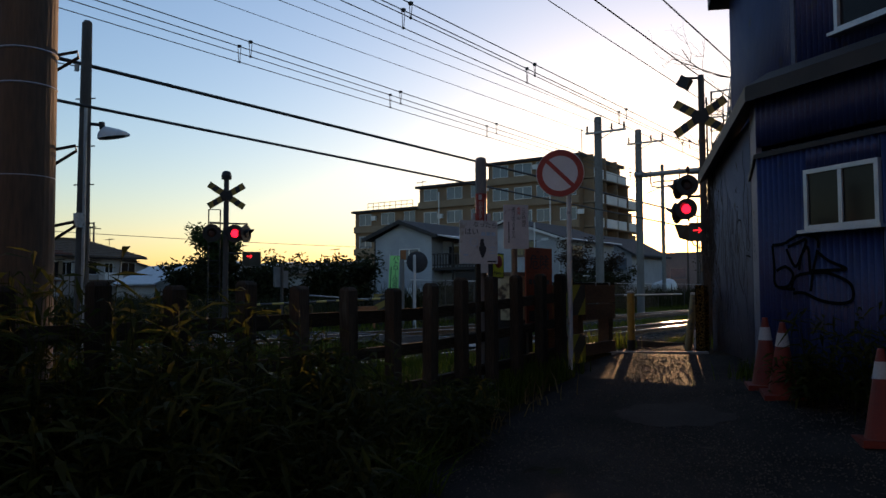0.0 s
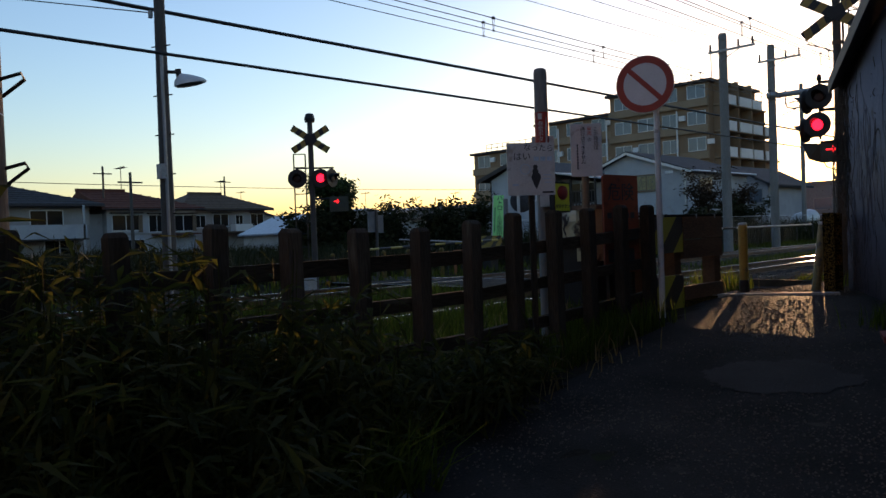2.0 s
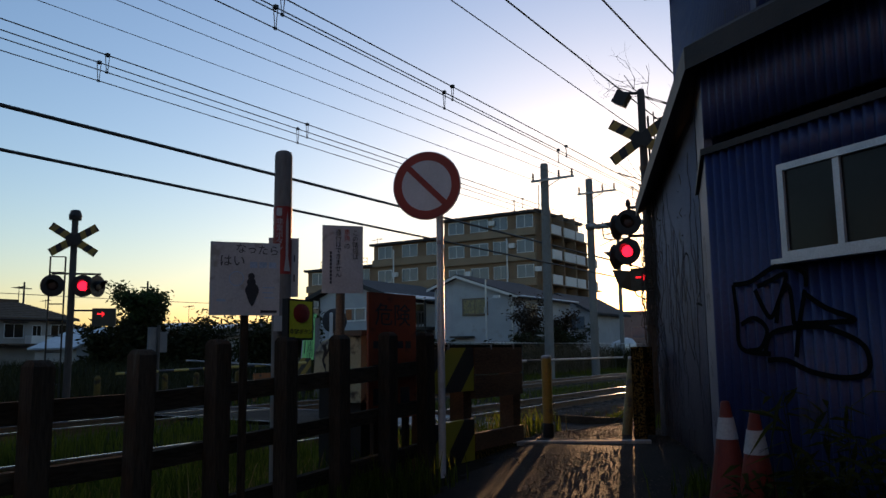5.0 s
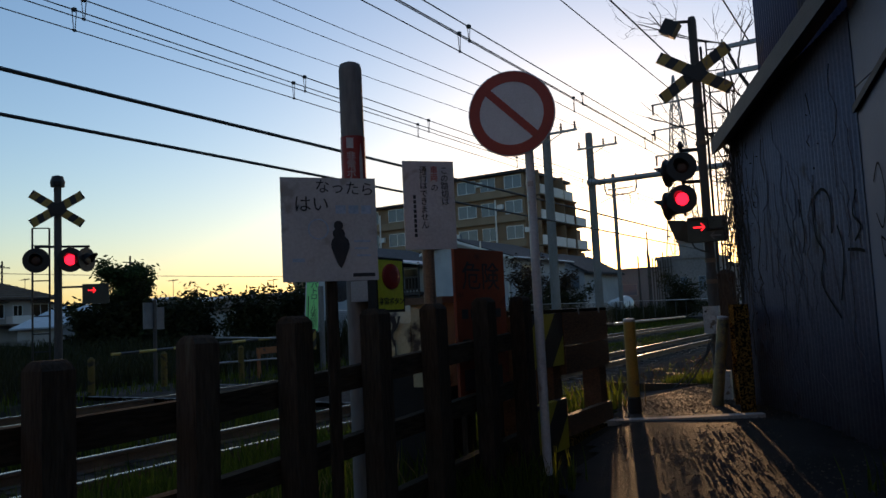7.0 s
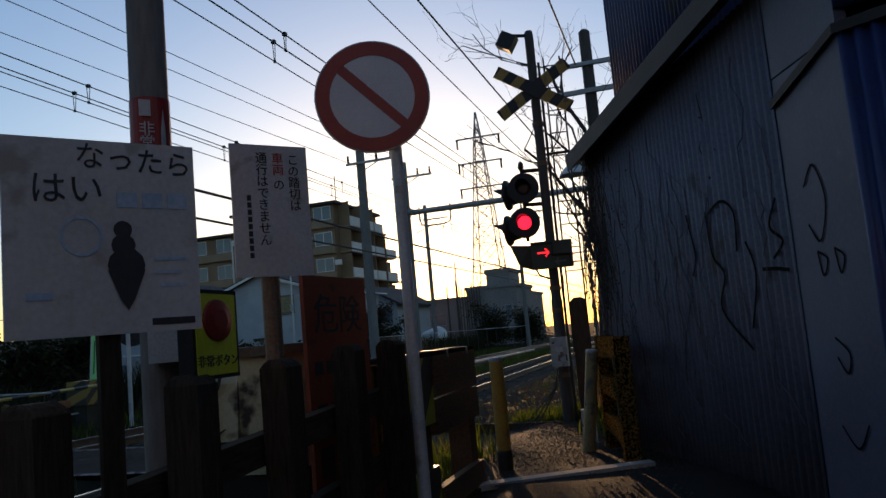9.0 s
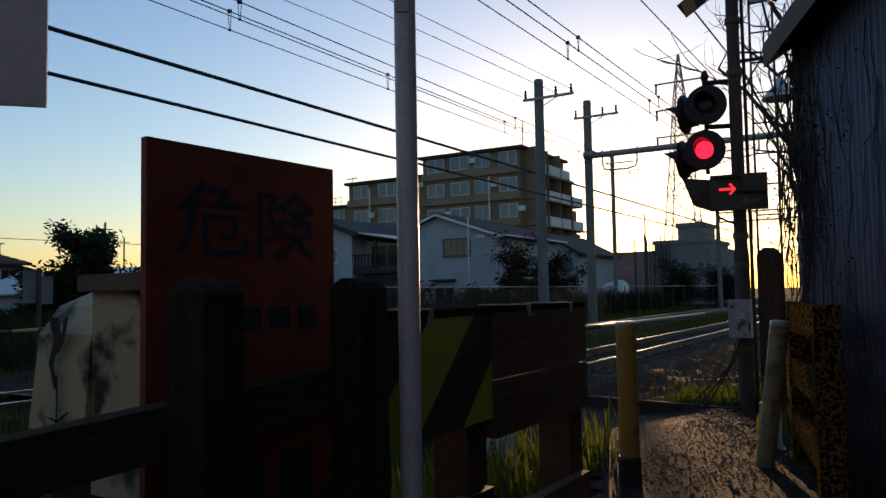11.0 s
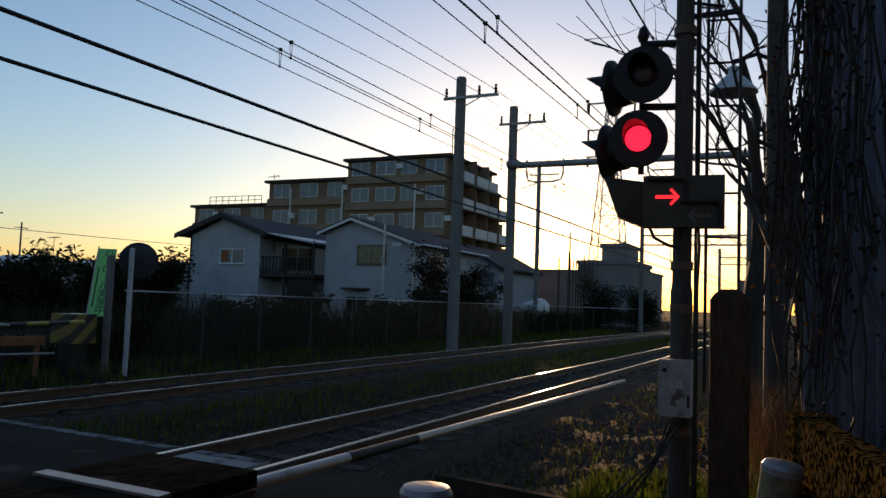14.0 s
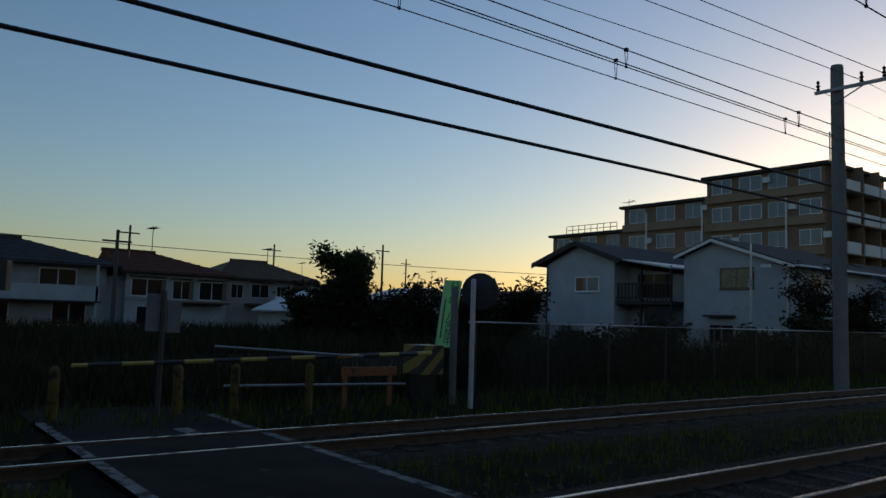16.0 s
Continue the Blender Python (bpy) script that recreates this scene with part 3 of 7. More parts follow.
for z0, z1 in ((1.21, 1.465), (0.98, 1.195), (0.50, 0.66)):
    part("board", box(bmesh.new(), -4.598, -4.54, 9.67, 10.65, z0, z1), M["brown_board"], barrier_fence, bevel=0.008)
part("cap_board", box(bmesh.new(), -4.78, -4.545, 8.88, 10.66, 1.466, 1.492), M["cap_wood"], barrier_fence, bevel=0.006)
for yy in (9.2, 9.98, 10.45):
    part("metal_strap", box(bmesh.new(), -4.785, -4.538, yy, yy + 0.024, 1.445, 1.496), M["grey_metal"], barrier_fence, "bent galvanised strap", bevel=0.002)
part("lower_beam", box(bmesh.new(), -4.71, -4.53, 9.7, 10.55, 0.40, 0.49), M["lichen_wood"], barrier_fence, bevel=0.01)

# the short timber hurdle by the house
hurdle = thing("timber_hurdle", (-3.65, 12.1, 0.4), "short dark timber hurdle with flaking yellow paint", "fence")
P0, P1 = Vector((-3.53, 11.33, 0)), Vector((-3.80, 12.45, 0))
HM = Matrix.Translation(P0) @ Matrix.Rotation(math.atan2((P1 - P0).y, (P1 - P0).x), 4, "Z")
HL = (P1 - P0).length
for a in (0.0, HL - 0.09):
    part("post", box(bmesh.new(), a - 0.03, a + 0.09, -0.075, 0.052, 0.3, 1.455, HM), M["lichen_wood"], hurdle, bevel=0.008)
for z0, z1 in ((1.27, 1.45), (0.94, 1.10), (0.60, 0.76)):
    part("rail", box(bmesh.new(), 0.092, HL - 0.122, -0.03, 0.045, z0, z1, HM), M["lichen_wood"], hurdle, bevel=0.008)


def bollard(x, y, z0, z1, lean_x, lean_y, label, worn):
    t = thing("bollard", (x, y, z0), label, "bollard", "bollards across the path")
    m = pose(x, y, z0, lean_x, lean_y, 0)
    h = z1 - z0
    part("tube", lathe(bmesh.new(), [(0.056, -0.1), (0.056, h - 0.02), (0.05, h - 0.006)], 28, m), M["worn_yellow"] if worn else M["yellow_paint"], t, smooth=False)
    part("cap", lathe(bmesh.new(), [(0.0575, h - 0.03), (0.0575, h - 0.012), (0.05, h), (0.035, h + 0.003), (0.015, h + 0.005)], 28, m), M["grey_metal"], t, "dull metal cap")
    if not worn:
        part("foot_sleeve", lathe(bmesh.new(), [(0.062, -0.05), (0.062, 0.16), (0.058, 0.175)], 18, m), M["black_metal"], t, "black sleeve at the foot")
    return t


bollard(-4.51, 11.18, 0.46, 1.37, 0, 0, "yellow steel bollard with a black foot", False)
bollard(-3.975, 12.16, 0.41, 1.35, 2, 8, "leaning worn yellow steel bollard", True)
old = thing("timber_post", (-4.19, 14.16, 0.3), "tall dark weathered timber post near the signal", "post")
timber_post("shaft", -4.19, 14.16, 0.2, 1.89, 0.2, M["old_wood"], old, 8)
rock = thing("rock", (-5.87, 12.31, 0.2), "angular grey rock lying beside the barrier", "rock")
bm = bmesh.new()
bmesh.ops.create_icosphere(bm, subdivisions=2, radius=1.0)
for v in bm.verts:
    k = 1 + 0.35 * noise.noise(v.co * 1.4)
    v.co = Vector((v.co.x * 0.22 * k - 5.87, v.co.y * 0.2 * k + 12.31, max(-0.6, v.co.z) * 0.2 * k + 0.3))
part("body", bm, M["concrete"], rock)
stone = thing("marker_stone", (-4.05, 13.0, 0.35), "small pale grey concrete marker block", "marker")
part("block", box(bmesh.new(), -4.12, -3.99, 12.93, 13.05, 0.3, 0.72), M["box_grey"], stone, bevel=0.015)


# ---- signs along the fence ----
RIGHT = Vector((0.65, 0.76, 0)).normalized()
NORM = Vector((0.76, -0.65, 0)).normalized()

# round sign
SC = Vector((-4.42, 8.70, 2.857))
sign = thing("road_sign", (-4.45, 8.76, 0.4), "round red-rimmed no vehicles sign on a white pole", "road sign")
face = Vector((0.36, -1, 0)).normalized()
sright = Vector((0, 0, 1)).cross(face)
SM = frame_of(SC, sright)
part("plate", lathe(bmesh.new(), [(0.297, -0.012), (0.302, -0.006), (0.302, 0.0), (0.297, 0.003)], 48, SM), M["sign_blue"], sign, "white plate")


def annulus(r0, r1, z0, z1, m, n=48):
    bm = bmesh.new()
    rings = []
    for r, z in ((r0, z0), (r1, z0), (r1, z1), (r0, z1)):
        rings.append([bm.verts.new(m @ Vector((r * math.cos(2 * math.pi * i / n), r * math.sin(2 * math.pi * i / n), z))) for i in range(n)])
    for k in range(4):
        a, b = rings[k], rings[(k + 1) % 4]
        for i in range(n):
            bm.faces.new((a[i], a[(i + 1) % n], b[(i + 1) % n], b[i]))
    return bm


part("red_ring", annulus(0.222, 0.294, 0.002, 0.006, SM), M["sign_red"], sign, "red rim band")
part("slash", box(bmesh.new(), -0.225, 0.225, -0.026, 0.026, 0.002, 0.006, SM @ Matrix.Rotation(radians(-45), 4, "Z")), M["sign_red"], sign, "red diagonal bar")
PB = SC - face * 0.055 + sright * 0.1
part("pole", lathe(bmesh.new(), [(0.031, 0.2), (0.031, 3.12), (0.02, 3.14)], 18, Matrix.Translation((PB.x, PB.y, 0))), M["white_pole"], sign, "white steel pole", smooth=False)
for dz in (-0.16, 0.16):
    part("clamp", box(bmesh.new(), -0.05, 0.05, -0.02, 0.02, -0.085, -0.012, SM @ Matrix.Translation((0, dz, 0))), M["galv"], sign, bevel=0.004)
part("sticker", box(bmesh.new(), -0.02, 0.02, -0.018, 0.018, 0.0, 0.003, frame_of((PB.x, PB.y, 2.36), sright) @ Matrix.Translation((0, 0, 0.031))), M["grey_metal"], sign, "small grey label")

# concrete post with the emergency notice
eb_post = thing("emergency_post", (-4.64, 7.2, 0.2), "round concrete post with a red emergency button label", "post")
part("shaft", lathe(bmesh.new(), [(0.066, 0.0), (0.062, 2.83), (0.055, 2.86), (0.03, 2.872)], 24, Matrix.Translation((-4.64, 7.2, 0))), M["pole_concrete"], eb_post, smooth=False)
part("red_wrap", lathe(bmesh.new(), [(0.0655, 1.98), (0.0655, 2.46)], 24, Matrix.Translation((-4.64, 7.2, 0))), M["sign_red"], eb_post, "red paper wrap")
WM = frame_of(Vector((-4.64, 7.2, 2.22)) + NORM * 0.066, RIGHT)
bm = bmesh.new()
av = [bm.verts.new(WM @ Vector(p)) for p in ((0.008, -0.22, 0.004), (0.052, -0.22, -0.014), (0.044, -0.17, -0.01), (0.036, -0.12, -0.007), (0.036, 0.12, -0.007), (0.028, 0.2, 0.0), (0.018, 0.12, 0.003), (0.018, -0.12, 0.003))]
bm.faces.new(av)
part("white_arrow", bm, M["sign_white"], eb_post, "white arrow")
words("非\n常\nボ\nタ\nン", 0.052, WM @ Matrix.Translation((-0.026, 0.03, 0.003)), M["sign_white"], eb_post, line=0.9)
part("crest", box(bmesh.new(), -0.048, -0.012, 0.17, 0.225, 0.0, 0.004, WM), M["sign_white"], eb_post, "white square mark")

# white notice with the drawing
hai = thing("notice_board", (-4.2, 6.45, 0.2), "white hand-lettered notice board with a faded drawing", "notice board")
HT = Vector((-4.305, 6.285, 2.085))
hright = Vector((0.6, 0.8, 0)).normalized()
HMx = frame_of(HT, hright)
W, H = 0.40, 0.43
part("panel", box(bmesh.new(), 0, W, -H, 0, -0.012, 0, HMx), M["sign_white"], hai, bevel=0.002)
words("なったら", 0.064, HMx @ Matrix.Translation((0.268, -0.045, 0.001)) @ Matrix.Rotation(radians(-3), 4, "Z"), M["ink"], hai)
words("はい", 0.075, HMx @ Matrix.Translation((0.125, -0.115, 0.001)), M["ink"], hai)
for k in range(3):
    part("faded_letter", box(bmesh.new(), 0.225 + k * 0.055, 0.268 + k * 0.055, -0.15, -0.115, 0, 0.002, HMx), M["ink_blue"], hai, "faded blue lettering")
part("drawn_ring", annulus(0.038, 0.044, 0, 0.002, HMx @ Matrix.Translation((0.15, -0.215, 0)), 20), M["ink_blue"], hai, "faint ring drawing")
bm = bmesh.new()
for r, cx, cy in ((0.02, 0.235, -0.2), (0.026, 0.235, -0.235), (0.04, 0.24, -0.28)):
    bm.faces.new([bm.verts.new(HMx @ Vector((cx + r * math.cos(a * 0.5236), cy + r * math.sin(a * 0.5236), 0.002 + r * 0.02))) for a in range(12)])
bm.faces.new([bm.verts.new(HMx @ Vector(p)) for p in ((0.2, -0.29, 0.0032), (0.28, -0.29, 0.0032), (0.255, -0.355, 0.0032), (0.24, -0.38, 0.0032), (0.225, -0.355, 0.0032))])
part("drawing", bm, M["ink"], hai, "plain dark drawn shape")
part("small_print", box(bmesh.new(), 0.29, 0.385, -0.415, -0.4, 0, 0.002, HMx), M["ink"], hai)
for a, b, c, d in ((0.04, 0.09, -0.35, -0.335), (0.30, 0.37, -0.27, -0.262), (0.30, 0.36, -0.30, -0.292), (0.31, 0.37, -0.33, -0.322)):
    part("faded_letter", box(bmesh.new(), a, b, c, d, 0, 0.002, HMx), M["ink_blue"], hai)
part("stake", box(bmesh.new(), 0.18, 0.225, -1.9, -0.02, -0.05, -0.013, HMx), M["old_wood"], hai, "dark wooden stake", bevel=0.004)

# narrow notice behind the concrete post
nar = thing("notice_board", (-4.53, 7.25, 0.2), "narrow white notice board with small dark lettering", "notice board")
NM = frame_of(Vector((-4.655, 7.09, 2.245)), RIGHT)
part("panel", box(bmesh.new(), 0, 0.21, -0.42, 0, -0.09, -0.08, NM), M["sign_white"], nar, bevel=0.002)
for k in range(5):
    part("small_print", box(bmesh.new(), 0.14 + (k % 2) * 0.035, 0.15 + (k % 2) * 0.035, -0.10 - 0.07 * k, -0.05 - 0.07 * k, -0.08, -0.078, NM), M["ink"], nar)
part("bracket", box(bmesh.new(), 0.03, 0.12, -0.4, -0.36, -0.12, -0.09, NM), M["galv"], nar)

# vertical notice
ver = thing("notice_board", (-4.45, 7.6, 0.2), "white notice board with vertical dark lettering on a brown pole", "notice board")
VM = frame_of(Vector((-4.525, 7.49, 2.362)), RIGHT)
VW, VH = 0.30, 0.50
part("panel", box(bmesh.new(), 0, VW, -VH, 0, -0.01, 0, VM), M["sign_white"], ver, bevel=0.002)
words("こ\nの\n踏\n切\nは", 0.047, VM @ Matrix.Translation((0.243, -0.145, 0.001)), M["ink"], ver, line=0.95)
words("車\n両", 0.047, VM @ Matrix.Translation((0.182, -0.075, 0.001)), M["ink_red"], ver, line=0.95)
words("の", 0.047, VM @ Matrix.Translation((0.182, -0.155, 0.001)), M["ink"], ver)
words("通\n行\nは\nで\nき\nま\nせ\nん", 0.047, VM @ Matrix.Translation((0.118, -0.21, 0.001)), M["ink"], ver, line=0.95)
for k in range(9):
    part("small_print", box(bmesh.new(), 0.055, 0.07, -0.215 - k * 0.027, -0.195 - k * 0.027, 0, 0.002, VM), M["ink"], ver)
part("pole", rod(bmesh.new(), VM @ Vector((0.14, -2.3, -0.045)), VM @ Vector((0.14, -0.05, -0.045)), 0.034, n=12), M["brown_metal"], ver, "brown metal pole")

# emergency button plate
yel = thing("emergency_button", (-4.4, 7.1, 1.2), "yellow emergency button plate with a red disc", "emergency button")
YM = frame_of(Vector((-4.36, 6.98, 1.79)), Vector((-0.06, 1, 0)).normalized()) @ Matrix.Diagonal((1.3, 1.04, 1, 1))
part("panel", box(bmesh.new(), 0, 0.20, -0.26, 0, -0.05, 0, YM), M["black_metal"], yel, bevel=0.004)
part("yellow_face", box(bmesh.new(), 0.012, 0.188, -0.248, -0.012, 0, 0.003, YM), M["neon_yellow"], yel, "bright yellow face")
part("red_disc", lathe(bmesh.new(), [(0.062, 0.002), (0.06, 0.012), (0.03, 0.02)], 24, YM @ Matrix.Translation((0.1, -0.09, 0))), M["sign_red"], yel, "red push disc", smooth=False)
words("非常ボタン", 0.036, YM @ Matrix.Translation((0.1, -0.21, 0.004)), M["ink"], yel)
part("bracket", box(bmesh.new(), 0.1, 0.2, -0.2, -0.1, -0.24, -0.05, YM), M["galv"], yel)

# danger board
dan = thing("danger_board", (-4.3, 8.1, 0.3), "faded orange-red danger board with dark lettering", "warning sign")
DM = frame_of(Vector((-4.585, 8.105, 1.91)), Vector((0.03, 0.61, 0)).normalized()) @ Matrix.Diagonal((1.42, 1.18, 1, 1))
part("panel", box(bmesh.new(), 0, 0.43, -0.86, 0, -0.02, 0, DM), M["orange_board"], dan, bevel=0.004)
words("危険", 0.165, DM @ Matrix.Translation((0.215, -0.16, 0.001)), M["ink"], dan)
for row, (n, h) in enumerate(((5, 0.05), (4, 0.09), (3, 0.11))):
    for k in range(n):
        w = 0.36 / n
        part("illegible_letter", box(bmesh.new(), 0.04 + k * w, 0.04 + k * w + w * 0.7, -0.33 - row * 0.16 - h, -0.33 - row * 0.16, 0, 0.0015, DM), M["ink"], dan)
for a in (0.06, 0.34):
    part("leg", box(bmesh.new(), a, a + 0.04, -1.55, -0.03, -0.06, -0.021, DM), M["old_wood"], dan, bevel=0.004)


# ---- barrier machines and arms ----
mach = thing("barrier_machine", (-5.2, 8.6, 0.1), "cream barrier machine with dark rust streaks", "crossing barrier")
bm = bmesh.new()
vs = []
for z, x0, x1, y0, y1 in ((1.18, -5.33, -5.07, 8.28, 8.85), (1.45, -5.315, -5.07, 8.30, 8.83), (1.53, -5.28, -5.07, 8.34, 8.78), (1.57, -5.18, -5.07, 8.38, 8.74)):
    vs.append([bm.verts.new(p) for p in ((x0, y0, z), (x1, y0, z), (x1, y1, z), (x0, y1, z))])
bm.faces.new(vs[0][::-1])
bm.faces.new(vs[-1])
for a, b in zip(vs, vs[1:]):
    for i in range(4):
        bm.faces.new((a[i], a[(i + 1) % 4], b[(i + 1) % 4], b[i]))
part("hood", bm, M["cream_paint"], mach, "cream hood with peeling paint", bevel=0.035)
part("housing", box(bmesh.new(), -5.065, -4.82, 8.3, 8.8, 1.02, 1.57), M["cream_paint"], mach, bevel=0.02)
part("lid", box(bmesh.new(), -5.09, -4.79, 8.27, 8.83, 1.57, 1.615), M["brown_metal"], mach, bevel=0.012)
part("base", box(bmesh.new(), -5.32, -4.86, 8.35, 8.75, 0.0, 1.17), M["black_metal"], mach, bevel=0.015)
for pts, w in ((((-5.22, 1.5), (-5.2, 1.44), (-5.23, 1.37), (-5.21, 1.3)), 0.05), (((-5.205, 1.34), (-5.2, 1.26), (-5.205, 1.18)), 0.012), (((-5.16, 1.5), (-5.18, 1.43), (-5.2, 1.4)), 0.022), (((-5.24, 1.22), (-5.2, 1.21), (-5.15, 1.24)), 0.03)):
    bm = bmesh.new()
    prev = None
    for k, (sx_, sz_) in enumerate(pts):
        ww = w * (1 - 0.25 * k) / 2
        cur = (bm.verts.new((sx_ - ww, 8.266 + 0.0 * k, sz_)), bm.verts.new((sx_ + ww, 8.266, sz_)))
        if prev:
            bm.faces.new((prev[0], prev[1], cur[1], cur[0]))
        prev = cur
    bmesh.ops.translate(bm, verts=bm.verts, vec=(0.02, 0.006, 0))
    part("rust_streak", bm, M["dark_trim"], mach, "black rust streak")
arm = part("arm", rod(bmesh.new(), (-5.1, 8.9, 1.30), (-4.85, 14.5, 1.31), 0.02, 0.011, 14), M["arm_pale"], mach, "pale barrier arm with few dark bands")
for ya in (9.9, 11.6):
    u = (ya - 8.9) / 5.6
    part("dark_band", rod(bmesh.new(), (-5.1 + 0.25 * u, ya, 1.30 + 0.01 * u), (-5.1 + 0.25 * (u + 0.07), ya + 0.39, 1.3007 + 0.01 * u), 0.0207 - 0.009 * u, 0.0201 - 0.009 * u, 14), M["black_metal"], arm)
part("arm_tip", rod(bmesh.new(), (-4.866, 14.2, 1.3105), (-4.845, 14.55, 1.31), 0.0135, 0.012, 12), M["white_pole"], arm)
part("arm_clamp", box(bmesh.new(), -5.18, -5.02, 8.8, 9.1, 1.22, 1.38), M["black_metal"], mach, bevel=0.01)

mach2 = thing("barrier_machine", (-16.6, 20.0, 0.2), "yellow and black barrier machine across the tracks", "crossing barrier")
part("housing", box(bmesh.new(), -16.9, -16.35, 19.62, 20.2, 0.72, 1.28), M["tiger_far"], mach2, bevel=0.06)
part("base", box(bmesh.new(), -16.8, -16.45, 19.75, 20.1, 0.0, 0.76), M["black_metal"], mach2, bevel=0.02)
arm2 = part("arm", rod(bmesh.new(), (-16.1, 19.7, 1.15), (-15.5, 13.3, 1.04), 0.04, 0.028, 10), M["tiger_arm"], mach2, "yellow and black barrier arm")


# ---- crossing signals ----
def lamp_head(parent, at, aim, lit, name="lamp"):
    """One hooded signal lamp: a round backing board, the lens and a visor."""
    d = Vector(aim).normalized()
    m = Matrix.Translation(at) @ d.to_track_quat("Z", "Y").to_matrix().to_4x4()
    body = part(name, lathe(bmesh.new(), [(0.05, -0.2), (0.13, -0.17), (0.15, -0.06), (0.205, -0.03), (0.21, -0.01), (0.21, 0.0)], 28, m), M["black_metal"], parent, "black round signal lamp", smooth=False)
    part("lens", lathe(bmesh.new(), [(0.093, 0.002), (0.088, 0.014), (0.06, 0.026), (0.02, 0.03)], 24, m), M["red_lens"] if lit else M["dark_lens"], body, "glowing red lens" if lit else "dark unlit lens", smooth=False)
    bm = bmesh.new()
    n, rows = 20, []
    for r, z0, z1 in ((0.104, 0.0, 0.2), (0.100, 0.0, 0.2)):
        a_, b_ = [], []
        for i in range(n + 1):
            a = math.pi * (-0.12 + 1.24 * i / n)
            k = math.sin(max(0, min(math.pi, a)))
            a_.append(bm.verts.new(m @ Vector((r * math.cos(a), r * math.sin(a), z0))))
            b_.append(bm.verts.new(m @ Vector((r * math.cos(a), r * math.sin(a), 0.05 + (z1 - 0.05) * k))))
        rows.append((a_, b_))
    for a_, b_ in rows:
        for i in range(n):
            bm.faces.new((a_[i], a_[i + 1], b_[i + 1], b_[i]))
    for i in range(n):
        bm.faces.new((rows[0][1][i], rows[0][1][i + 1], rows[1][1][i + 1], rows[1][1][i]))
    part("visor", bm, M["black_metal"], body)
    return body


def crossbuck(parent, c, right, length, width, thick=0.02):
    m = frame_of(c, right)
    for k, a in enumerate((33, -33)):
        mm = m @ Matrix.Rotation(radians(a), 4, "Z") @ Matrix.Translation((0, 0, 0.022 * k))
        board = part("cross_board", box(bmesh.new(), -length / 2, length / 2, -width / 2, width / 2, -thick / 2, thick / 2, mm), M["black_metal"], parent, "black board with yellow bands", bevel=0.003)
        for p in (-0.42, -0.2, 0.2, 0.42):
            sk = 0.03
            bm = bmesh.new()
            hw = length * 0.055
            front = [bm.verts.new(mm @ Vector((p * length + sx * hw + sy * sk * 0.6, sy * width / 2 * 0.995, thick / 2 + 0.003))) for sx, sy in ((-1, -1), (1, -1), (1, 1), (-1, 1))]
            back = [bm.verts.new(mm @ Vector((p * length + sx * hw + sy * sk * 0.6, sy * width / 2 * 0.995, -thick / 2 - 0.003))) for sx, sy in ((-1, -1), (1, -1), (1, 1), (-1, 1))]
            bm.faces.new(front)
            bm.faces.new(back[::-1])
            for i in range(4):
                bm.faces.new((front[i], back[i], back[(i + 1) % 4], front[(i + 1) % 4]))
            part("yellow_band", bm, M["yellow_paint"], board)


def arrow_shape(parent, m, size, material, flip, label):
    s = -1 if flip else 1
    bm = bmesh.new()
    t = 0.16
    for pts in (((-1, -t), (0.9, -t), (0.9, t), (-1, t)), ((0.9, -t * 0.2), (0.25, 0.62), (0.45, 0.78), (1.15, 0.0)), ((0.9, t * 0.2), (0.25, -0.62), (0.45, -0.78), (1.15, 0.0))):
        bm.faces.new([bm.verts.new(m @ Vector((s * x * size, y * size, 0.0))) for x, y in pts])
    return part("arrow", bm, material, parent, label)


PX, PY = -4.62, 15.30
sig = thing("crossing_signal", (PX, PY, 0.3), "level crossing signal with red lamp lit and arrow box", "crossing signal", "crossing signals")
part("pole", lathe(bmesh.new(), [(0.075, 0.0), (0.075, 1.9), (0.066, 1.95), (0.062, 5.6), (0.05, 5.66)], 18, Matrix.Translation((PX, PY, 0))), M["dark_pole"], sig, "dark pole with faded yellow bands", smooth=False)
for z in (0.9, 1.75, 2.05, 3.75, 4.3):
    part("pole_band", lathe(bmesh.new(), [(0.079, z), (0.079, z + 0.06)], 18, Matrix.Translation((PX, PY, 0))), M["brown_metal"], sig)
aim = Vector((0.05, -1, 0.0))
crossbuck(sig, (PX, PY - 0.09, 4.80), (1, 0.12, 0), 1.15, 0.17)
LX = PX - 0.30
lamp_head(sig, (LX + 0.03, PY - 0.12, 3.46), aim, False)
lamp_head(sig, (LX, PY - 0.12, 2.99), aim, True)
lamp_head(sig, (LX - 0.24, PY + 0.04, 3.42), (-0.95, 0.1, 0), False)
lamp_head(sig, (LX - 0.27, PY + 0.04, 2.93), (-0.95, 0.1, 0), False)
part("lamp_stem", rod(bmesh.new(), (LX, PY, 2.75), (LX, PY, 3.78), 0.022, n=10), M["black_metal"], sig)
for z in (3.72, 3.25):
    part("lamp_bracket", rod(bmesh.new(), (PX, PY, z - 0.02), (LX, PY, z), 0.026, n=10), M["black_metal"], sig)
part("finial", lathe(bmesh.new(), [(0.03, 3.74), (0.045, 3.78), (0.03, 3.84), (0.01, 3.86)], 12, Matrix.Translation((LX, PY, 0))), M["black_metal"], sig)
AM = frame_of((PX + 0.02, PY - 0.18, 2.52), (1, 0.12, 0))
abox = part("arrow_box", box(bmesh.new(), -0.26, 0.28, -0.18, 0.18, -0.12, 0.0, AM), M["box_green"], sig, "dark green direction indicator box", bevel=0.012)
bm = bmesh.new()
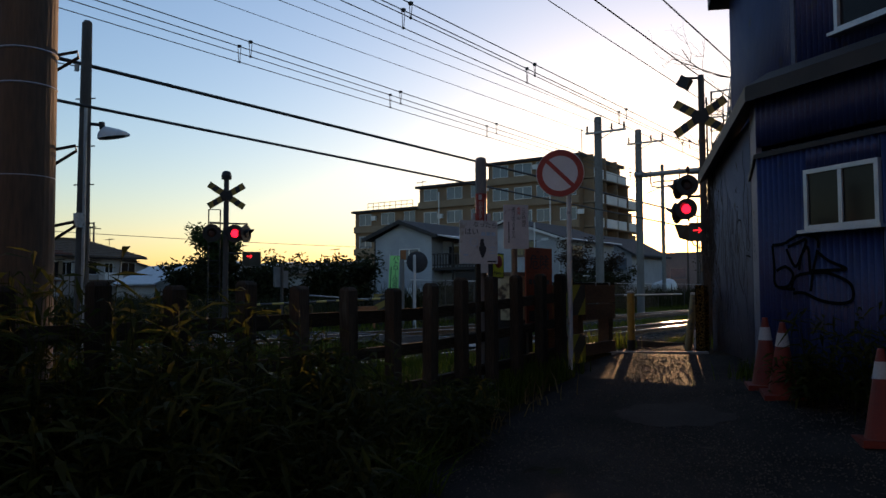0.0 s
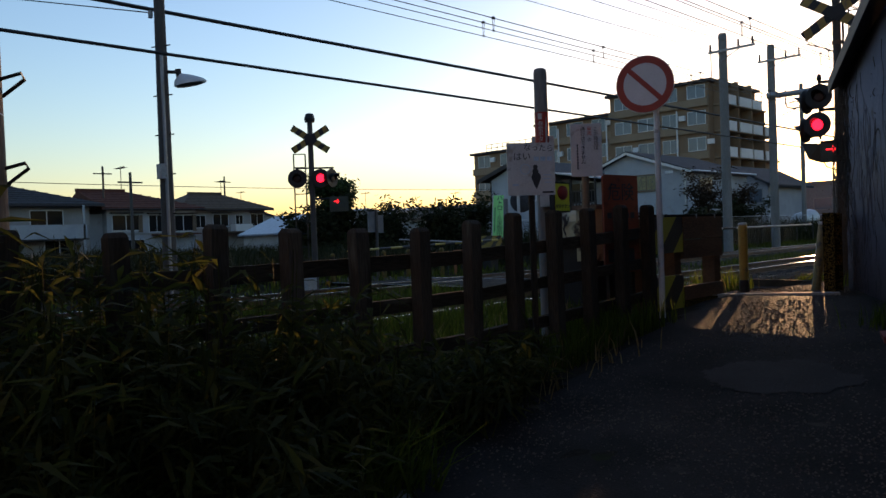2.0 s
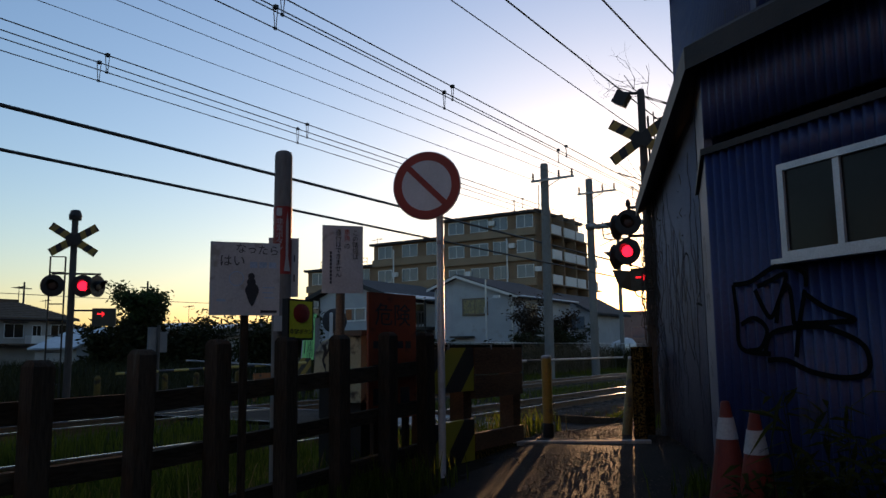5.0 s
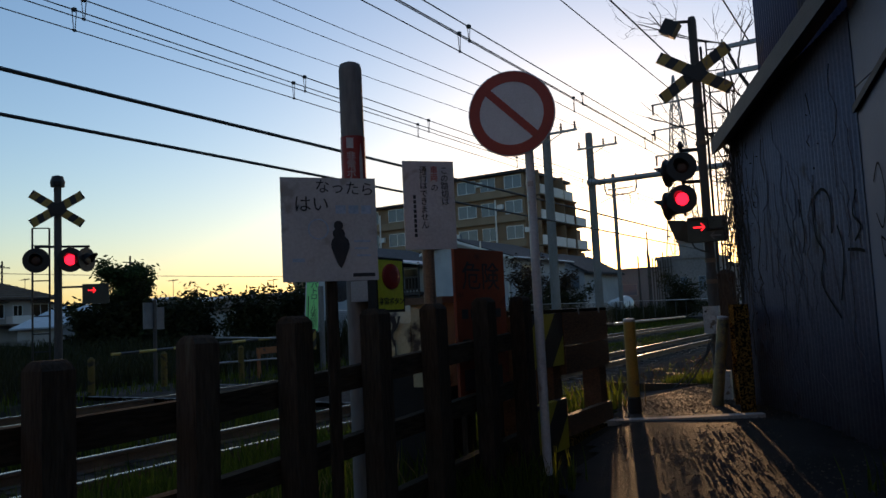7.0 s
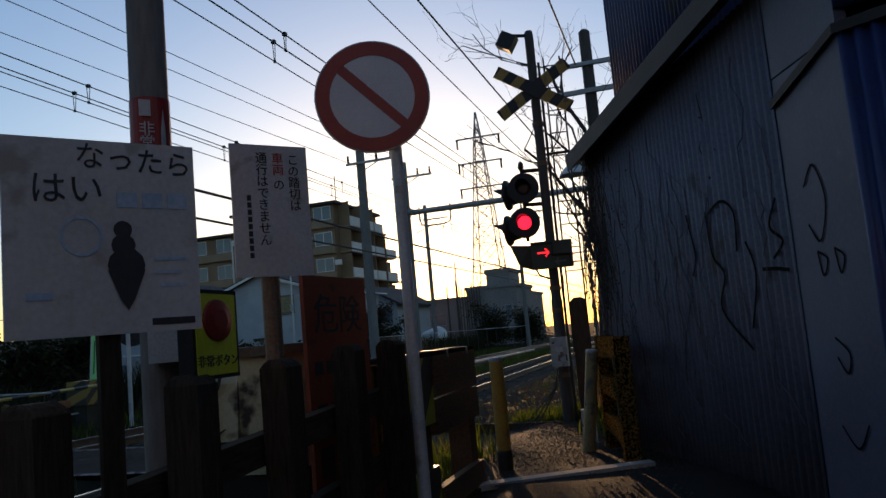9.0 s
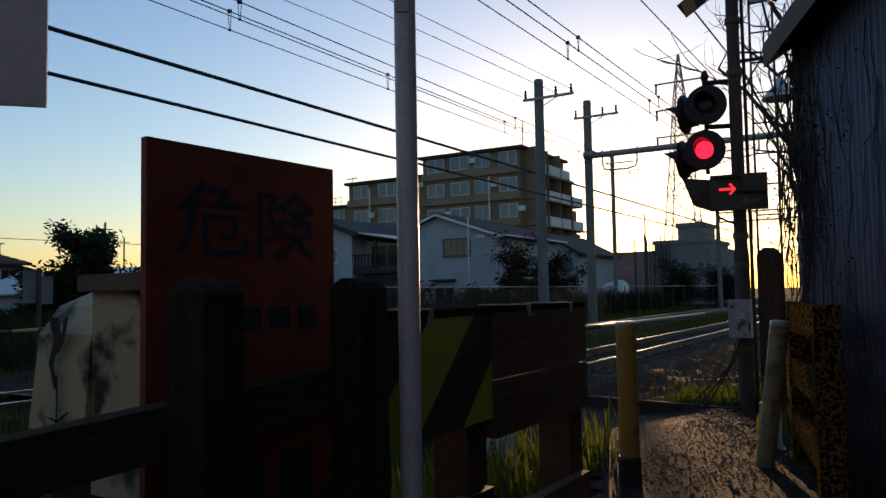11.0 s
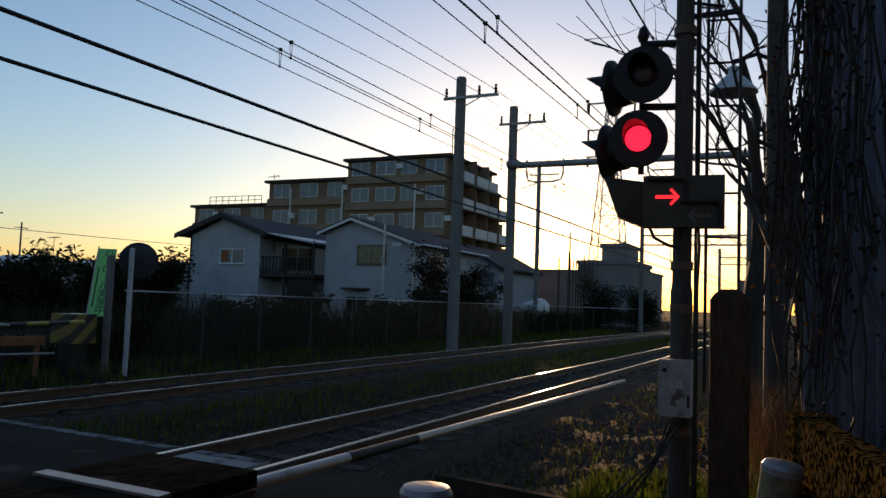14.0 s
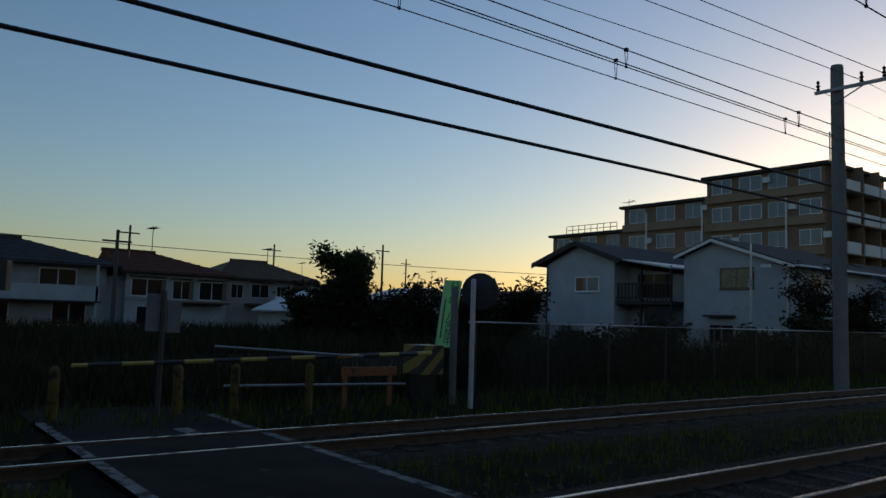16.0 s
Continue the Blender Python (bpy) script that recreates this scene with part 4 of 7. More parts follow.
hv = [bm.verts.new(AM @ Vector(p)) for p in ((-0.262, 0.14, 0.0), (-0.262, -0.18, 0.0), (-0.42, -0.12, 0.12), (-0.52, 0.16, 0.12), (-0.262, 0.14, -0.1), (-0.262, -0.18, -0.1), (-0.42, -0.12, -0.06), (-0.52, 0.16, -0.06))]
for f in ((0, 1, 2, 3), (7, 6, 5, 4), (0, 3, 7, 4), (1, 5, 6, 2), (3, 2, 6, 7), (0, 4, 5, 1)):
    bm.faces.new([hv[i] for i in f])
part("side_box", bm, M["box_green"], sig, bevel=0.008)
for dx, dy in ((-0.1, 0.07), (0.12, -0.09)):
    rim = bmesh.new()
    box(rim, dx - 0.13, dx + 0.13, dy + 0.075, dy + 0.09, 0.0, 0.05, AM)
    box(rim, dx + 0.115, dx + 0.13, dy - 0.07, dy + 0.075, 0.0, 0.05, AM)
    part("visor", rim, M["black_metal"], abox)
arrow_shape(abox, AM @ Matrix.Translation((-0.1, 0.03, 0.006)), 0.075, M["red_arrow"], False, "glowing red arrow")
arrow_shape(abox, AM @ Matrix.Translation((0.12, -0.1, 0.006)), 0.07, M["dim_arrow"], True, "unlit grey arrow")
part("loop_cable", chain(bmesh.new(), [(PX - 0.2, PY - 0.15, 2.34), (PX - 0.17, PY - 0.14, 2.27), (PX - 0.08, PY - 0.1, 2.22), (PX, PY - 0.07, 2.2)], 0.012), M["cable"], sig)
part("loop_cable", chain(bmesh.new(), [(PX + 0.12, PY - 0.1, 2.34), (PX + 0.13, PY - 0.1, 2.2), (PX + 0.1, PY - 0.07, 1.6), (PX + 0.1, PY - 0.04, 0.4)], 0.012), M["cable"], sig)
part("conduit", rod(bmesh.new(), (PX + 0.10, PY + 0.02, 0.1), (PX + 0.09, PY + 0.02, 5.2), 0.018, n=8), M["black_metal"], sig)
bm = bmesh.new()
box(bm, -0.11, 0.11, -0.09, 0.09, -0.1, 0.12, pose(PX - 0.3, PY - 0.1, 5.52, 0, 32, 0))
part("floodlight", bm, M["black_metal"], sig, "small angled floodlight", bevel=0.02)
part("floodlight_arm", rod(bmesh.new(), (PX, PY, 5.6), (PX - 0.28, PY - 0.09, 5.62), 0.025), M["black_metal"], sig)
jbox = part("junction_box", box(bmesh.new(), PX - 0.11, PX + 0.1, PY - 0.22, PY - 0.08, 1.05, 1.43), M["box_grey"], sig, "pale grey junction box", bevel=0.015)
part("latch", lathe(bmesh.new(), [(0.016, 0), (0.014, 0.02)], 10, Matrix.Translation((PX - 0.07, PY - 0.22, 1.36)) @ Matrix.Rotation(radians(90), 4, "X")), M["black_metal"], jbox)
part("hinge", box(bmesh.new(), PX + 0.08, PX + 0.095, PY - 0.228, PY - 0.222, 1.12, 1.2), M["black_metal"], jbox)
part("label_plate", box(bmesh.new(), PX - 0.03, PX + 0.05, PY - 0.226, PY - 0.221, 1.24, 1.3), M["sign_white"], jbox)
for k in range(4):
    a = random.uniform(-0.2, 0.2)
    part("foot_cable", chain(bmesh.new(), [(PX - 0.05 + 0.03 * k, PY - 0.15, 1.02), (PX - 0.1 + a * 0.2, PY - 0.2, 0.75), (PX - 0.25 + a, PY - 0.25, 0.45), (PX - 0.42 + a, PY - 0.3, 0.28)], 0.008), M["cable"], sig)
part("foot_rung", box(bmesh.new(), PX - 0.02, PX + 0.38, PY + 0.06, PY + 0.1, 3.9, 3.93), M["black_metal"], sig)
for z in np.arange(2.3, 5.3, 0.32):
    part("ladder_rung", rod(bmesh.new(), (PX + 0.14, PY + 0.16, z), (PX + 0.36, PY + 0.2, z), 0.009, n=6), M["black_metal"], sig)
for dx, dy in ((0.14, 0.16), (0.36, 0.2)):
    part("ladder_side", rod(bmesh.new(), (PX + dx, PY + dy, 1.2), (PX + dx, PY + dy, 5.3), 0.012, n=6), M["black_metal"], sig)
part("ladder_tie", rod(bmesh.new(), (PX, PY, 4.0), (PX + 0.25, PY + 0.18, 4.0), 0.012, n=6), M["black_metal"], sig)

# the signal across the tracks
FX, FY = -14.62, 11.68
fsig = thing("crossing_signal", (FX, FY, 0.1), "far level crossing signal with a red lamp lit", "crossing signal", "crossing signals")
part("pole", lathe(bmesh.new(), [(0.07, 0.0), (0.06, 4.0), (0.05, 4.04)], 16, Matrix.Translation((FX, FY, 0))), M["dark_pole"], fsig, smooth=False)
fr = Vector((0.6, 0.8, 0)).normalized()
fa = Vector((0.8, -0.6, 0)).normalized()
crossbuck(fsig, Vector((FX, FY, 3.62)) + fa * 0.09, fr, 0.95, 0.15)
for off, lit, a2 in ((-0.32, False, fa), (0.2, True, fa), (0.46, False, (1, 0.3, 0))):
    lamp_head(fsig, Vector((FX, FY, 2.74)) + fr * off + fa * 0.12, a2, lit)
part("lamp_arm", rod(bmesh.new(), Vector((FX, FY, 2.98)) - fr * 0.36, Vector((FX, FY, 2.98)) + fr * 0.5, 0.02), M["black_metal"], fsig)
fm = frame_of(Vector((FX, FY, 2.15)) + fr * 0.55 + fa * 0.1, fr)
fb = part("arrow_box", box(bmesh.new(), -0.17, 0.25, -0.17, 0.17, -0.1, 0, fm), M["box_green"], fsig, bevel=0.01)
arrow_shape(fb, fm @ Matrix.Translation((-0.02, 0.06, 0.006)), 0.06, M["red_arrow"], False, "glowing red arrow")
part("box_arm", rod(bmesh.new(), (FX, FY, 2.28), Vector((FX, FY, 2.28)) + fr * 0.5, 0.018), M["black_metal"], fsig)
part("horn", lathe(bmesh.new(), [(0.11, 4.02), (0.12, 4.1), (0.09, 4.2), (0.03, 4.22)], 14, Matrix.Translation((FX, FY, 0))), M["black_metal"], fsig, smooth=False)
lad = Vector((FX, FY, 0)) - fr * 0.25
for dx in (-0.14, 0.12):
    part("ladder_side", rod(bmesh.new(), lad + fr * dx + Vector((0, 0, 0.4)), lad + fr * dx + Vector((0, 0, 3.3)), 0.016, n=6), M["black_metal"], fsig)
for z in np.arange(0.6, 3.4, 0.3):
    part("ladder_rung", rod(bmesh.new(), lad - fr * 0.14 + Vector((0, 0, z)), lad + fr * 0.12 + Vector((0, 0, z)), 0.012, n=6), M["black_metal"], fsig)
part("equipment_box", box(bmesh.new(), FX - 0.15, FX + 0.15, FY - 0.3, FY - 0.08, 0.1, 0.5), M["box_grey"], fsig, bevel=0.01)


# ---- the corrugated house ----
house = thing("corrugated_house", (-1, 11, 0.2), "two-storey house clad in blue corrugated sheet", "house")
CA, CB, CC = Vector((-2.155, 9.05)), Vector((-2.38, 9.72)), Vector((-3.80, 12.95))
CE = CA + Vector((0.845, -0.535)) * 6.5
CN = CC + Vector((6.0, 2.6))


def corrugated(name, a, b, z0, z1, material, parent, pitch=0.076, depth=0.017, label=""):
    d = (b - a)
    ln = d.length
    d = d.normalized()
    nrm = Vector((d.y, -d.x))
    n = max(2, int(ln / (pitch / 6)))
    verts, faces = [], []
    zs = [z0, (z0 + z1) / 2, z1]
    for back in (0, 1):
        for k, z in enumerate(zs):
            for i in range(n + 1):
                u = ln * i / n
                w = depth * math.sin(2 * math.pi * u / pitch) - 0.06 * back
                p = a + d * u + nrm * w
                verts.append((p.x, p.y, z))
    row, half = n + 1, (n + 1) * 3
    for k in range(2):
        for i in range(n):
            s = k * row + i
            faces.append((s, s + 1, s + 1 + row, s + row))
            faces.append((half + s + 1, half + s, half + s + row, half + s + 1 + row))
    for i in range(n):
        faces.append((i + 1, i, half + i, half + i + 1))
        faces.append((2 * row + i, 2 * row + i + 1, half + 2 * row + i + 1, half + 2 * row + i))
    ob = raw(name, verts, faces, material, parent, smooth=True)
    if label:
        ob["label"] = label
    return ob


def flat_wall(name, a, b, z0, z1, t, material, parent, out=0.0, bevel=0.004):
    d = (b - a)
    ang = math.atan2(d.y, d.x)
    m = Matrix.Translation((a.x, a.y, 0)) @ Matrix.Rotation(ang, 4, "Z")
    return part(name, box(bmesh.new(), 0, d.length, -out - 0.0, t - out, z0, z1, m), material, parent, bevel=bevel)


# wall faces look towards the path: walls run C - B - A - E with the outside on the right hand
FD = (CE - CA).normalized()
WX0, WX1, WZ0, WZ1 = 0.68, 1.54, 2.0, 2.62


def on_front(u):
    return CA + FD * u


corrugated("wall_panel", CA, on_front(WX0), 0.15, 2.86, M["blue_sheet"], house, label="blue corrugated sheet wall")
corrugated("wall_panel", on_front(WX0), on_front(WX1), 0.15, WZ0, M["blue_sheet"], house, label="blue corrugated sheet wall")
corrugated("wall_panel", on_front(WX0), on_front(WX1), WZ1, 2.86, M["blue_sheet"], house, label="blue corrugated sheet wall")
corrugated("wall_panel", on_front(WX1), CE, 0.15, 2.86, M["blue_sheet"], house, label="blue corrugated sheet wall")
corrugated("wall_panel", CA, CE, 2.98, 3.6, M["blue_sheet"], house, label="blue corrugated sheet wall")
flat_wall("flat_panel", CB, CA, 0.15, 2.86, 0.06, M["pale_sheet"], house)
flat_wall("flat_panel", CB, CA, 2.87, 3.62, 0.06, M["pale_sheet"], house)
corrugated("wall_panel", CC, CB, 0.15, 3.42, M["grey_sheet"], house, depth=0.012, label="weathered grey sheet wall with vines")
corrugated("wall_panel", CN, CC, 0.15, 3.42, M["grey_sheet"], house)
flat_wall("back_wall", CE, CE + Vector((3.5, 5.5)), 0.15, 6.2, 0.1, M["grey_sheet"], house)
flat_wall("back_wall", CE + Vector((3.5, 5.5)), CN, 0.15, 6.2, 0.1, M["grey_sheet"], house)


def band(name, pts, z_in, z_out, out, thick, material, parent, drops=()):
    """A sloping skirt along a run of plan points, thrown outwards to the right of the run."""
    bm = bmesh.new()
    rows = []
    for i, p in enumerate(pts):
        d0 = (pts[i] - pts[i - 1]).normalized() if i else (pts[1] - pts[0]).normalized()
        d1 = (pts[i + 1] - pts[i]).normalized() if i < len(pts) - 1 else d0
        n0, n1 = Vector((d0.y, -d0.x)), Vector((d1.y, -d1.x))
        n = (n0 + n1).normalized()
        n = n / max(0.5, n.dot(n0))
        q = p + n * out
        i0 = p - n * 0.05
        dz = drops[i] if drops else 0
        rows.append([bm.verts.new(v) for v in ((i0.x, i0.y, z_in - dz), (q.x, q.y, z_out - dz), (q.x, q.y, z_out - thick - dz), (i0.x, i0.y, z_in - thick - dz))])
    for a, b in zip(rows, rows[1:]):
        for k in range(4):
            bm.faces.new((a[k], a[(k + 1) % 4], b[(k + 1) % 4], b[k]))
    bm.faces.new(rows[0][::-1])
    bm.faces.new(rows[-1])
    return part(name, bm, material, parent, bevel=0.006)


band("lower_band", [CB, CA, CE], 2.93, 2.90, 0.03, 0.05, M["dark_trim"], house, (0.16, 0, 0))
band("skirt_roof", [CC, CA + Vector((0.1, -0.06)), CE], 3.80, 3.64, 0.20, 0.17, M["dark_trim"], house, (0.34, 0, 0))
UA, UC = CA + Vector((0.36, 0.2)), CC + Vector((0.37, 0.05))
corrugated("upper_wall", UA, CE + Vector((0, 0.1)), 3.5, 6.2, M["blue_sheet"], house, label="dark blue corrugated upper wall")
corrugated("upper_wall", UC, UA, 3.3, 6.2, M["blue_sheet"], house, label="dark blue corrugated upper wall")
corrugated("upper_wall", CN, UC, 3.3, 6.2, M["grey_sheet"], house)
UD = (CE - UA).normalized()
flat_wall("corner_strip", UA + UD * 0.02, UA + UD * 0.08, 3.85, 6.2, 0.05, M["pale_sheet"], house, out=0.03)
bm = bmesh.new()
top = [UC, UA, CE + Vector((0.3, -0.2)), CE + Vector((3.8, 5.6)), CN]
mid = sum((Vector((p.x, p.y)) for p in top), Vector((0, 0))) / 5
ov = [mid + (p - mid) * (1 + 0.45 / (p - mid).length) for p in top]
lo = [bm.verts.new((p.x, p.y, 6.16)) for p in ov]
hi = [bm.verts.new((p.x, p.y, 6.34)) for p in ov]
apex = bm.verts.new((mid.x, mid.y, 7.6))
bm.faces.new(lo[::-1])
for i in range(5):
    bm.faces.new((lo[i], lo[(i + 1) % 5], hi[(i + 1) % 5], hi[i]))
    bm.faces.new((hi[i], hi[(i + 1) % 5], apex))
part("roof", bm, M["dark_trim"], house, "dark overhanging roof")


def sash_window(parent, a, d, w, z0, z1, glass, framing, deep=0.05, sill=True, two=True):
    """A sliding window: a, the plan point of one corner; d, the way along the wall (outside on the right hand)."""
    ang = math.atan2(d.y, d.x)
    m = Matrix.Translation((a.x, a.y, 0)) @ Matrix.Rotation(ang, 4, "Z")
    bm = bmesh.new()
    t = 0.045 if w < 2 else 0.07
    o = -deep
    for bx in ((0, t, z0, z1), (w - t, w, z0, z1), (t, w - t, z0, z0 + t), (t, w - t, z1 - t, z1)):
        box(bm, bx[0], bx[1], o, 0.04, bx[2], bx[3], m)
    if two:
        box(bm, w / 2 - t * 0.5, w / 2 + t * 0.5, o + 0.01, 0.02, z0 + t, z1 - t, m)
    win = part("window", bm, framing, parent, "sliding window with a metal frame")
    for k in ((0, 1) if two else (0,)):
        u0, u1 = (t + k * (w / 2 - t / 2), w / 2 - t / 2 + k * (w / 2 - t / 2)) if two else (t, w - t)
        part("pane", box(bmesh.new(), u0, u1, -0.028 + 0.01 * k, -0.02 + 0.01 * k, z0 + t, z1 - t, m), glass, win)
    if sill:
        part("sill", box(bmesh.new(), -0.05, w + 0.05, o - 0.05, 0.0, z0 - 0.035, z0 - 0.002, m), framing, win)
    return win


sash_window(house, on_front(WX0), FD, WX1 - WX0, WZ0, WZ1, M["glass_dark"], M["alu"])
sash_window(house, UA + UD * 0.66, UD, 1.5, 4.06, 5.0, M["glass_dark"], M["alu"], deep=0.07)

# spray-painted scrawl: loose curves only
scrawl = thing("spray_scrawl", (on_front(0.4).x, on_front(0.4).y, 1.5), "black spray-painted scrawl on the blue wall", "graffiti")


def scribble(parent, to_world, pts, width, material):
    bm = bmesh.new()
    P = [Vector(p) for p in pts]
    fine = []
    for i in range(len(P) - 1):
        p0, p1, p2, p3 = P[max(i - 1, 0)], P[i], P[i + 1], P[min(i + 2, len(P) - 1)]
        for k in range(6):
            u = k / 6
            fine.append(0.5 * ((2 * p1) + (p2 - p0) * u + (2 * p0 - 5 * p1 + 4 * p2 - p3) * u * u + (3 * p1 - p0 - 3 * p2 + p3) * u ** 3))
    fine.append(P[-1])
    prev = None
    for i, p in enumerate(fine):
        d = (fine[min(i + 1, len(fine) - 1)] - fine[max(i - 1, 0)]).normalized()
        n = Vector((-d.y, d.x)) * width / 2
        cur = (bm.verts.new(to_world(p + n)), bm.verts.new(to_world(p - n)))
        if prev:
            bm.faces.new((prev[0], prev[1], cur[1], cur[0]))
        prev = cur
    return part("stroke", bm, material, parent)


def front_at(p):
    q = on_front(p.x) + Vector((FD.y, -FD.x)) * 0.021
    return Vector((q.x, q.y, p.y))


for pts in (((0.22, 1.87), (0.24, 1.64), (0.26, 1.43), (0.51, 1.39)), ((0.22, 1.87), (0.38, 1.88), (0.6, 1.96), (0.8, 1.91), (0.82, 1.81)), ((0.41, 1.82), (0.52, 1.63), (0.61, 1.75), (0.67, 1.9), (0.54, 1.87), (0.43, 1.84)), ((0.27, 1.59), (0.39, 1.63), (0.49, 1.55), (0.43, 1.43), (0.32, 1.41)), ((0.81, 1.79), (0.75, 1.58), (0.71, 1.37)), ((0.79, 1.78), (0.95, 1.67), (1.14, 1.59), (0.94, 1.58), (0.7, 1.58)), ((0.48, 1.35), (0.63, 1.35), (0.82, 1.28), (1.05, 1.25), (1.2, 1.29), (1.19, 1.43), (1.03, 1.52), (0.85, 1.56), (0.54, 1.53), (0.46, 1.39)), ((0.57, 1.59), (0.61, 1.75), (0.69, 1.82), (0.71, 1.58))):
    scribble(scrawl, front_at, pts, 0.034, M["paint_black"])
scrawl2 = thing("spray_scrawl", (CB.x, CB.y, 1.5), "thin black scrawled lines on the grey wall", "graffiti")
WD = (CB - CC).normalized()
WL = (CB - CC).length


def side_at(p):
    q = CB - WD * p.x + Vector((WD.y, -WD.x)) * 0.016
    return Vector((q.x, q.y, p.y))


PD = (CA - CB).normalized()


def panel_at(p):
    q = CB + PD * p.x + Vector((PD.y, -PD.x)) * 0.005
    return Vector((q.x, q.y, p.y))


for pts in (((0.99, 2.27), (0.96, 1.97), (0.82, 1.82), (0.91, 1.59), (0.57, 1.33)), ((0.5, 2.0), (0.42, 1.79), (0.54, 1.46)), ((0.34, 1.81), (0.18, 1.8), (0.05, 1.78)), ((0.95, 2.25), (0.75, 2.3), (0.6, 2.2), (0.62, 1.95)), ((0.1, 2.2), (0.2, 2.05), (0.08, 1.95), (0.2, 1.86)), ((1.3, 2.3), (1.22, 2.0), (1.3, 1.85))):
    scribble(scrawl2, side_at, pts, 0.022, M["paint_black"])
for pts in (((0.2, 2.2), (0.32, 2.3), (0.4, 2.1), (0.3, 1.9), (0.2, 2.0)), ((0.25, 1.85), (0.34, 1.8), (0.28, 1.72), (0.25, 1.85)), ((0.42, 1.85), (0.5, 1.8), (0.45, 1.72), (0.42, 1.85)), ((0.3, 1.4), (0.42, 1.32), (0.38, 1.22), (0.3, 1.3)), ((0.25, 0.95), (0.38, 0.85), (0.5, 0.98))):
    scribble(scrawl2, panel_at, pts, 0.014, M["paint_black"])


def cone(x, y, lean=0.0):
    z = ground_z(x, y) + 0.03
    t = thing("traffic_cone", (x, y, z), "red and white traffic cone by the house wall", "traffic cone", "traffic cones by the wall")
    m = pose(x, y, z, lean, 0, 20)
    part("base", box(bmesh.new(), -0.19, 0.19, -0.19, 0.19, -0.02, 0.035, m), M["cone_red"], t, bevel=0.01)
    part("body", lathe(bmesh.new(), [(0.14, 0.03), (0.027, 0.7), (0.02, 0.71)], 20, m), M["cone_red"], t, smooth=False)
    for z0, z1 in ((0.48, 0.61),):
        part("white_sleeve", lathe(bmesh.new(), [(0.1485 - 0.1687 * z0, z0), (0.1485 - 0.1687 * z1, z1)], 20, m), M["cone_white"], t, "white reflective sleeve")
    return t


cone(-1.95, 8.35)
cone(-1.72, 8.0, 4)
cone(-0.75, 6.75, -3)


# ---- poles, gantries and wires ----
def line_pole(x, y, z1, label, arm=True, r=0.17):
    t = thing("utility_pole", (x, y, 0), label, "utility pole", "line poles beside the track")
    part("shaft", lathe(bmesh.new(), [(r * 1.15, -0.3), (r, z1 - 0.1), (r * 0.9, z1 - 0.02), (r * 0.5, z1)], 16, Matrix.Translation((x, y, 0))), M["pole_concrete"], t, smooth=False)
    if arm:
        za = z1 - 0.78
        part("crossarm", box(bmesh.new(), x - 0.52, x + 1.45, y - 0.27, y - 0.19, za - 0.04, za + 0.05), M["grey_metal"], t, bevel=0.006)
        for dx in (-0.43, 0.77, 1.36):
            ins = part("insulator", lathe(bmesh.new(), [(0.03, za + 0.05), (0.06, za + 0.1), (0.03, za + 0.14), (0.065, za + 0.2), (0.03, za + 0.24), (0.05, za + 0.32), (0.02, za + 0.36)], 10, Matrix.Translation((x + dx, y - 0.23, 0))), M["black_metal"], t)
        part("brace", rod(bmesh.new(), (x, y - 0.2, za - 0.4), (x + 0.8, y - 0.2, za - 0.03), 0.02, n=6), M["grey_metal"], t)
    return t


line_pole(-14.57, 32.7, 9.37, "tall concrete utility pole with a crossarm of insulators")
line_pole(-14.77, 38.2, 9.75, "tall concrete utility pole carrying the gantry beam")
line_pole(-18.4, 52.0, 10.1, "slim distant utility pole beside the track", arm=False, r=0.12)


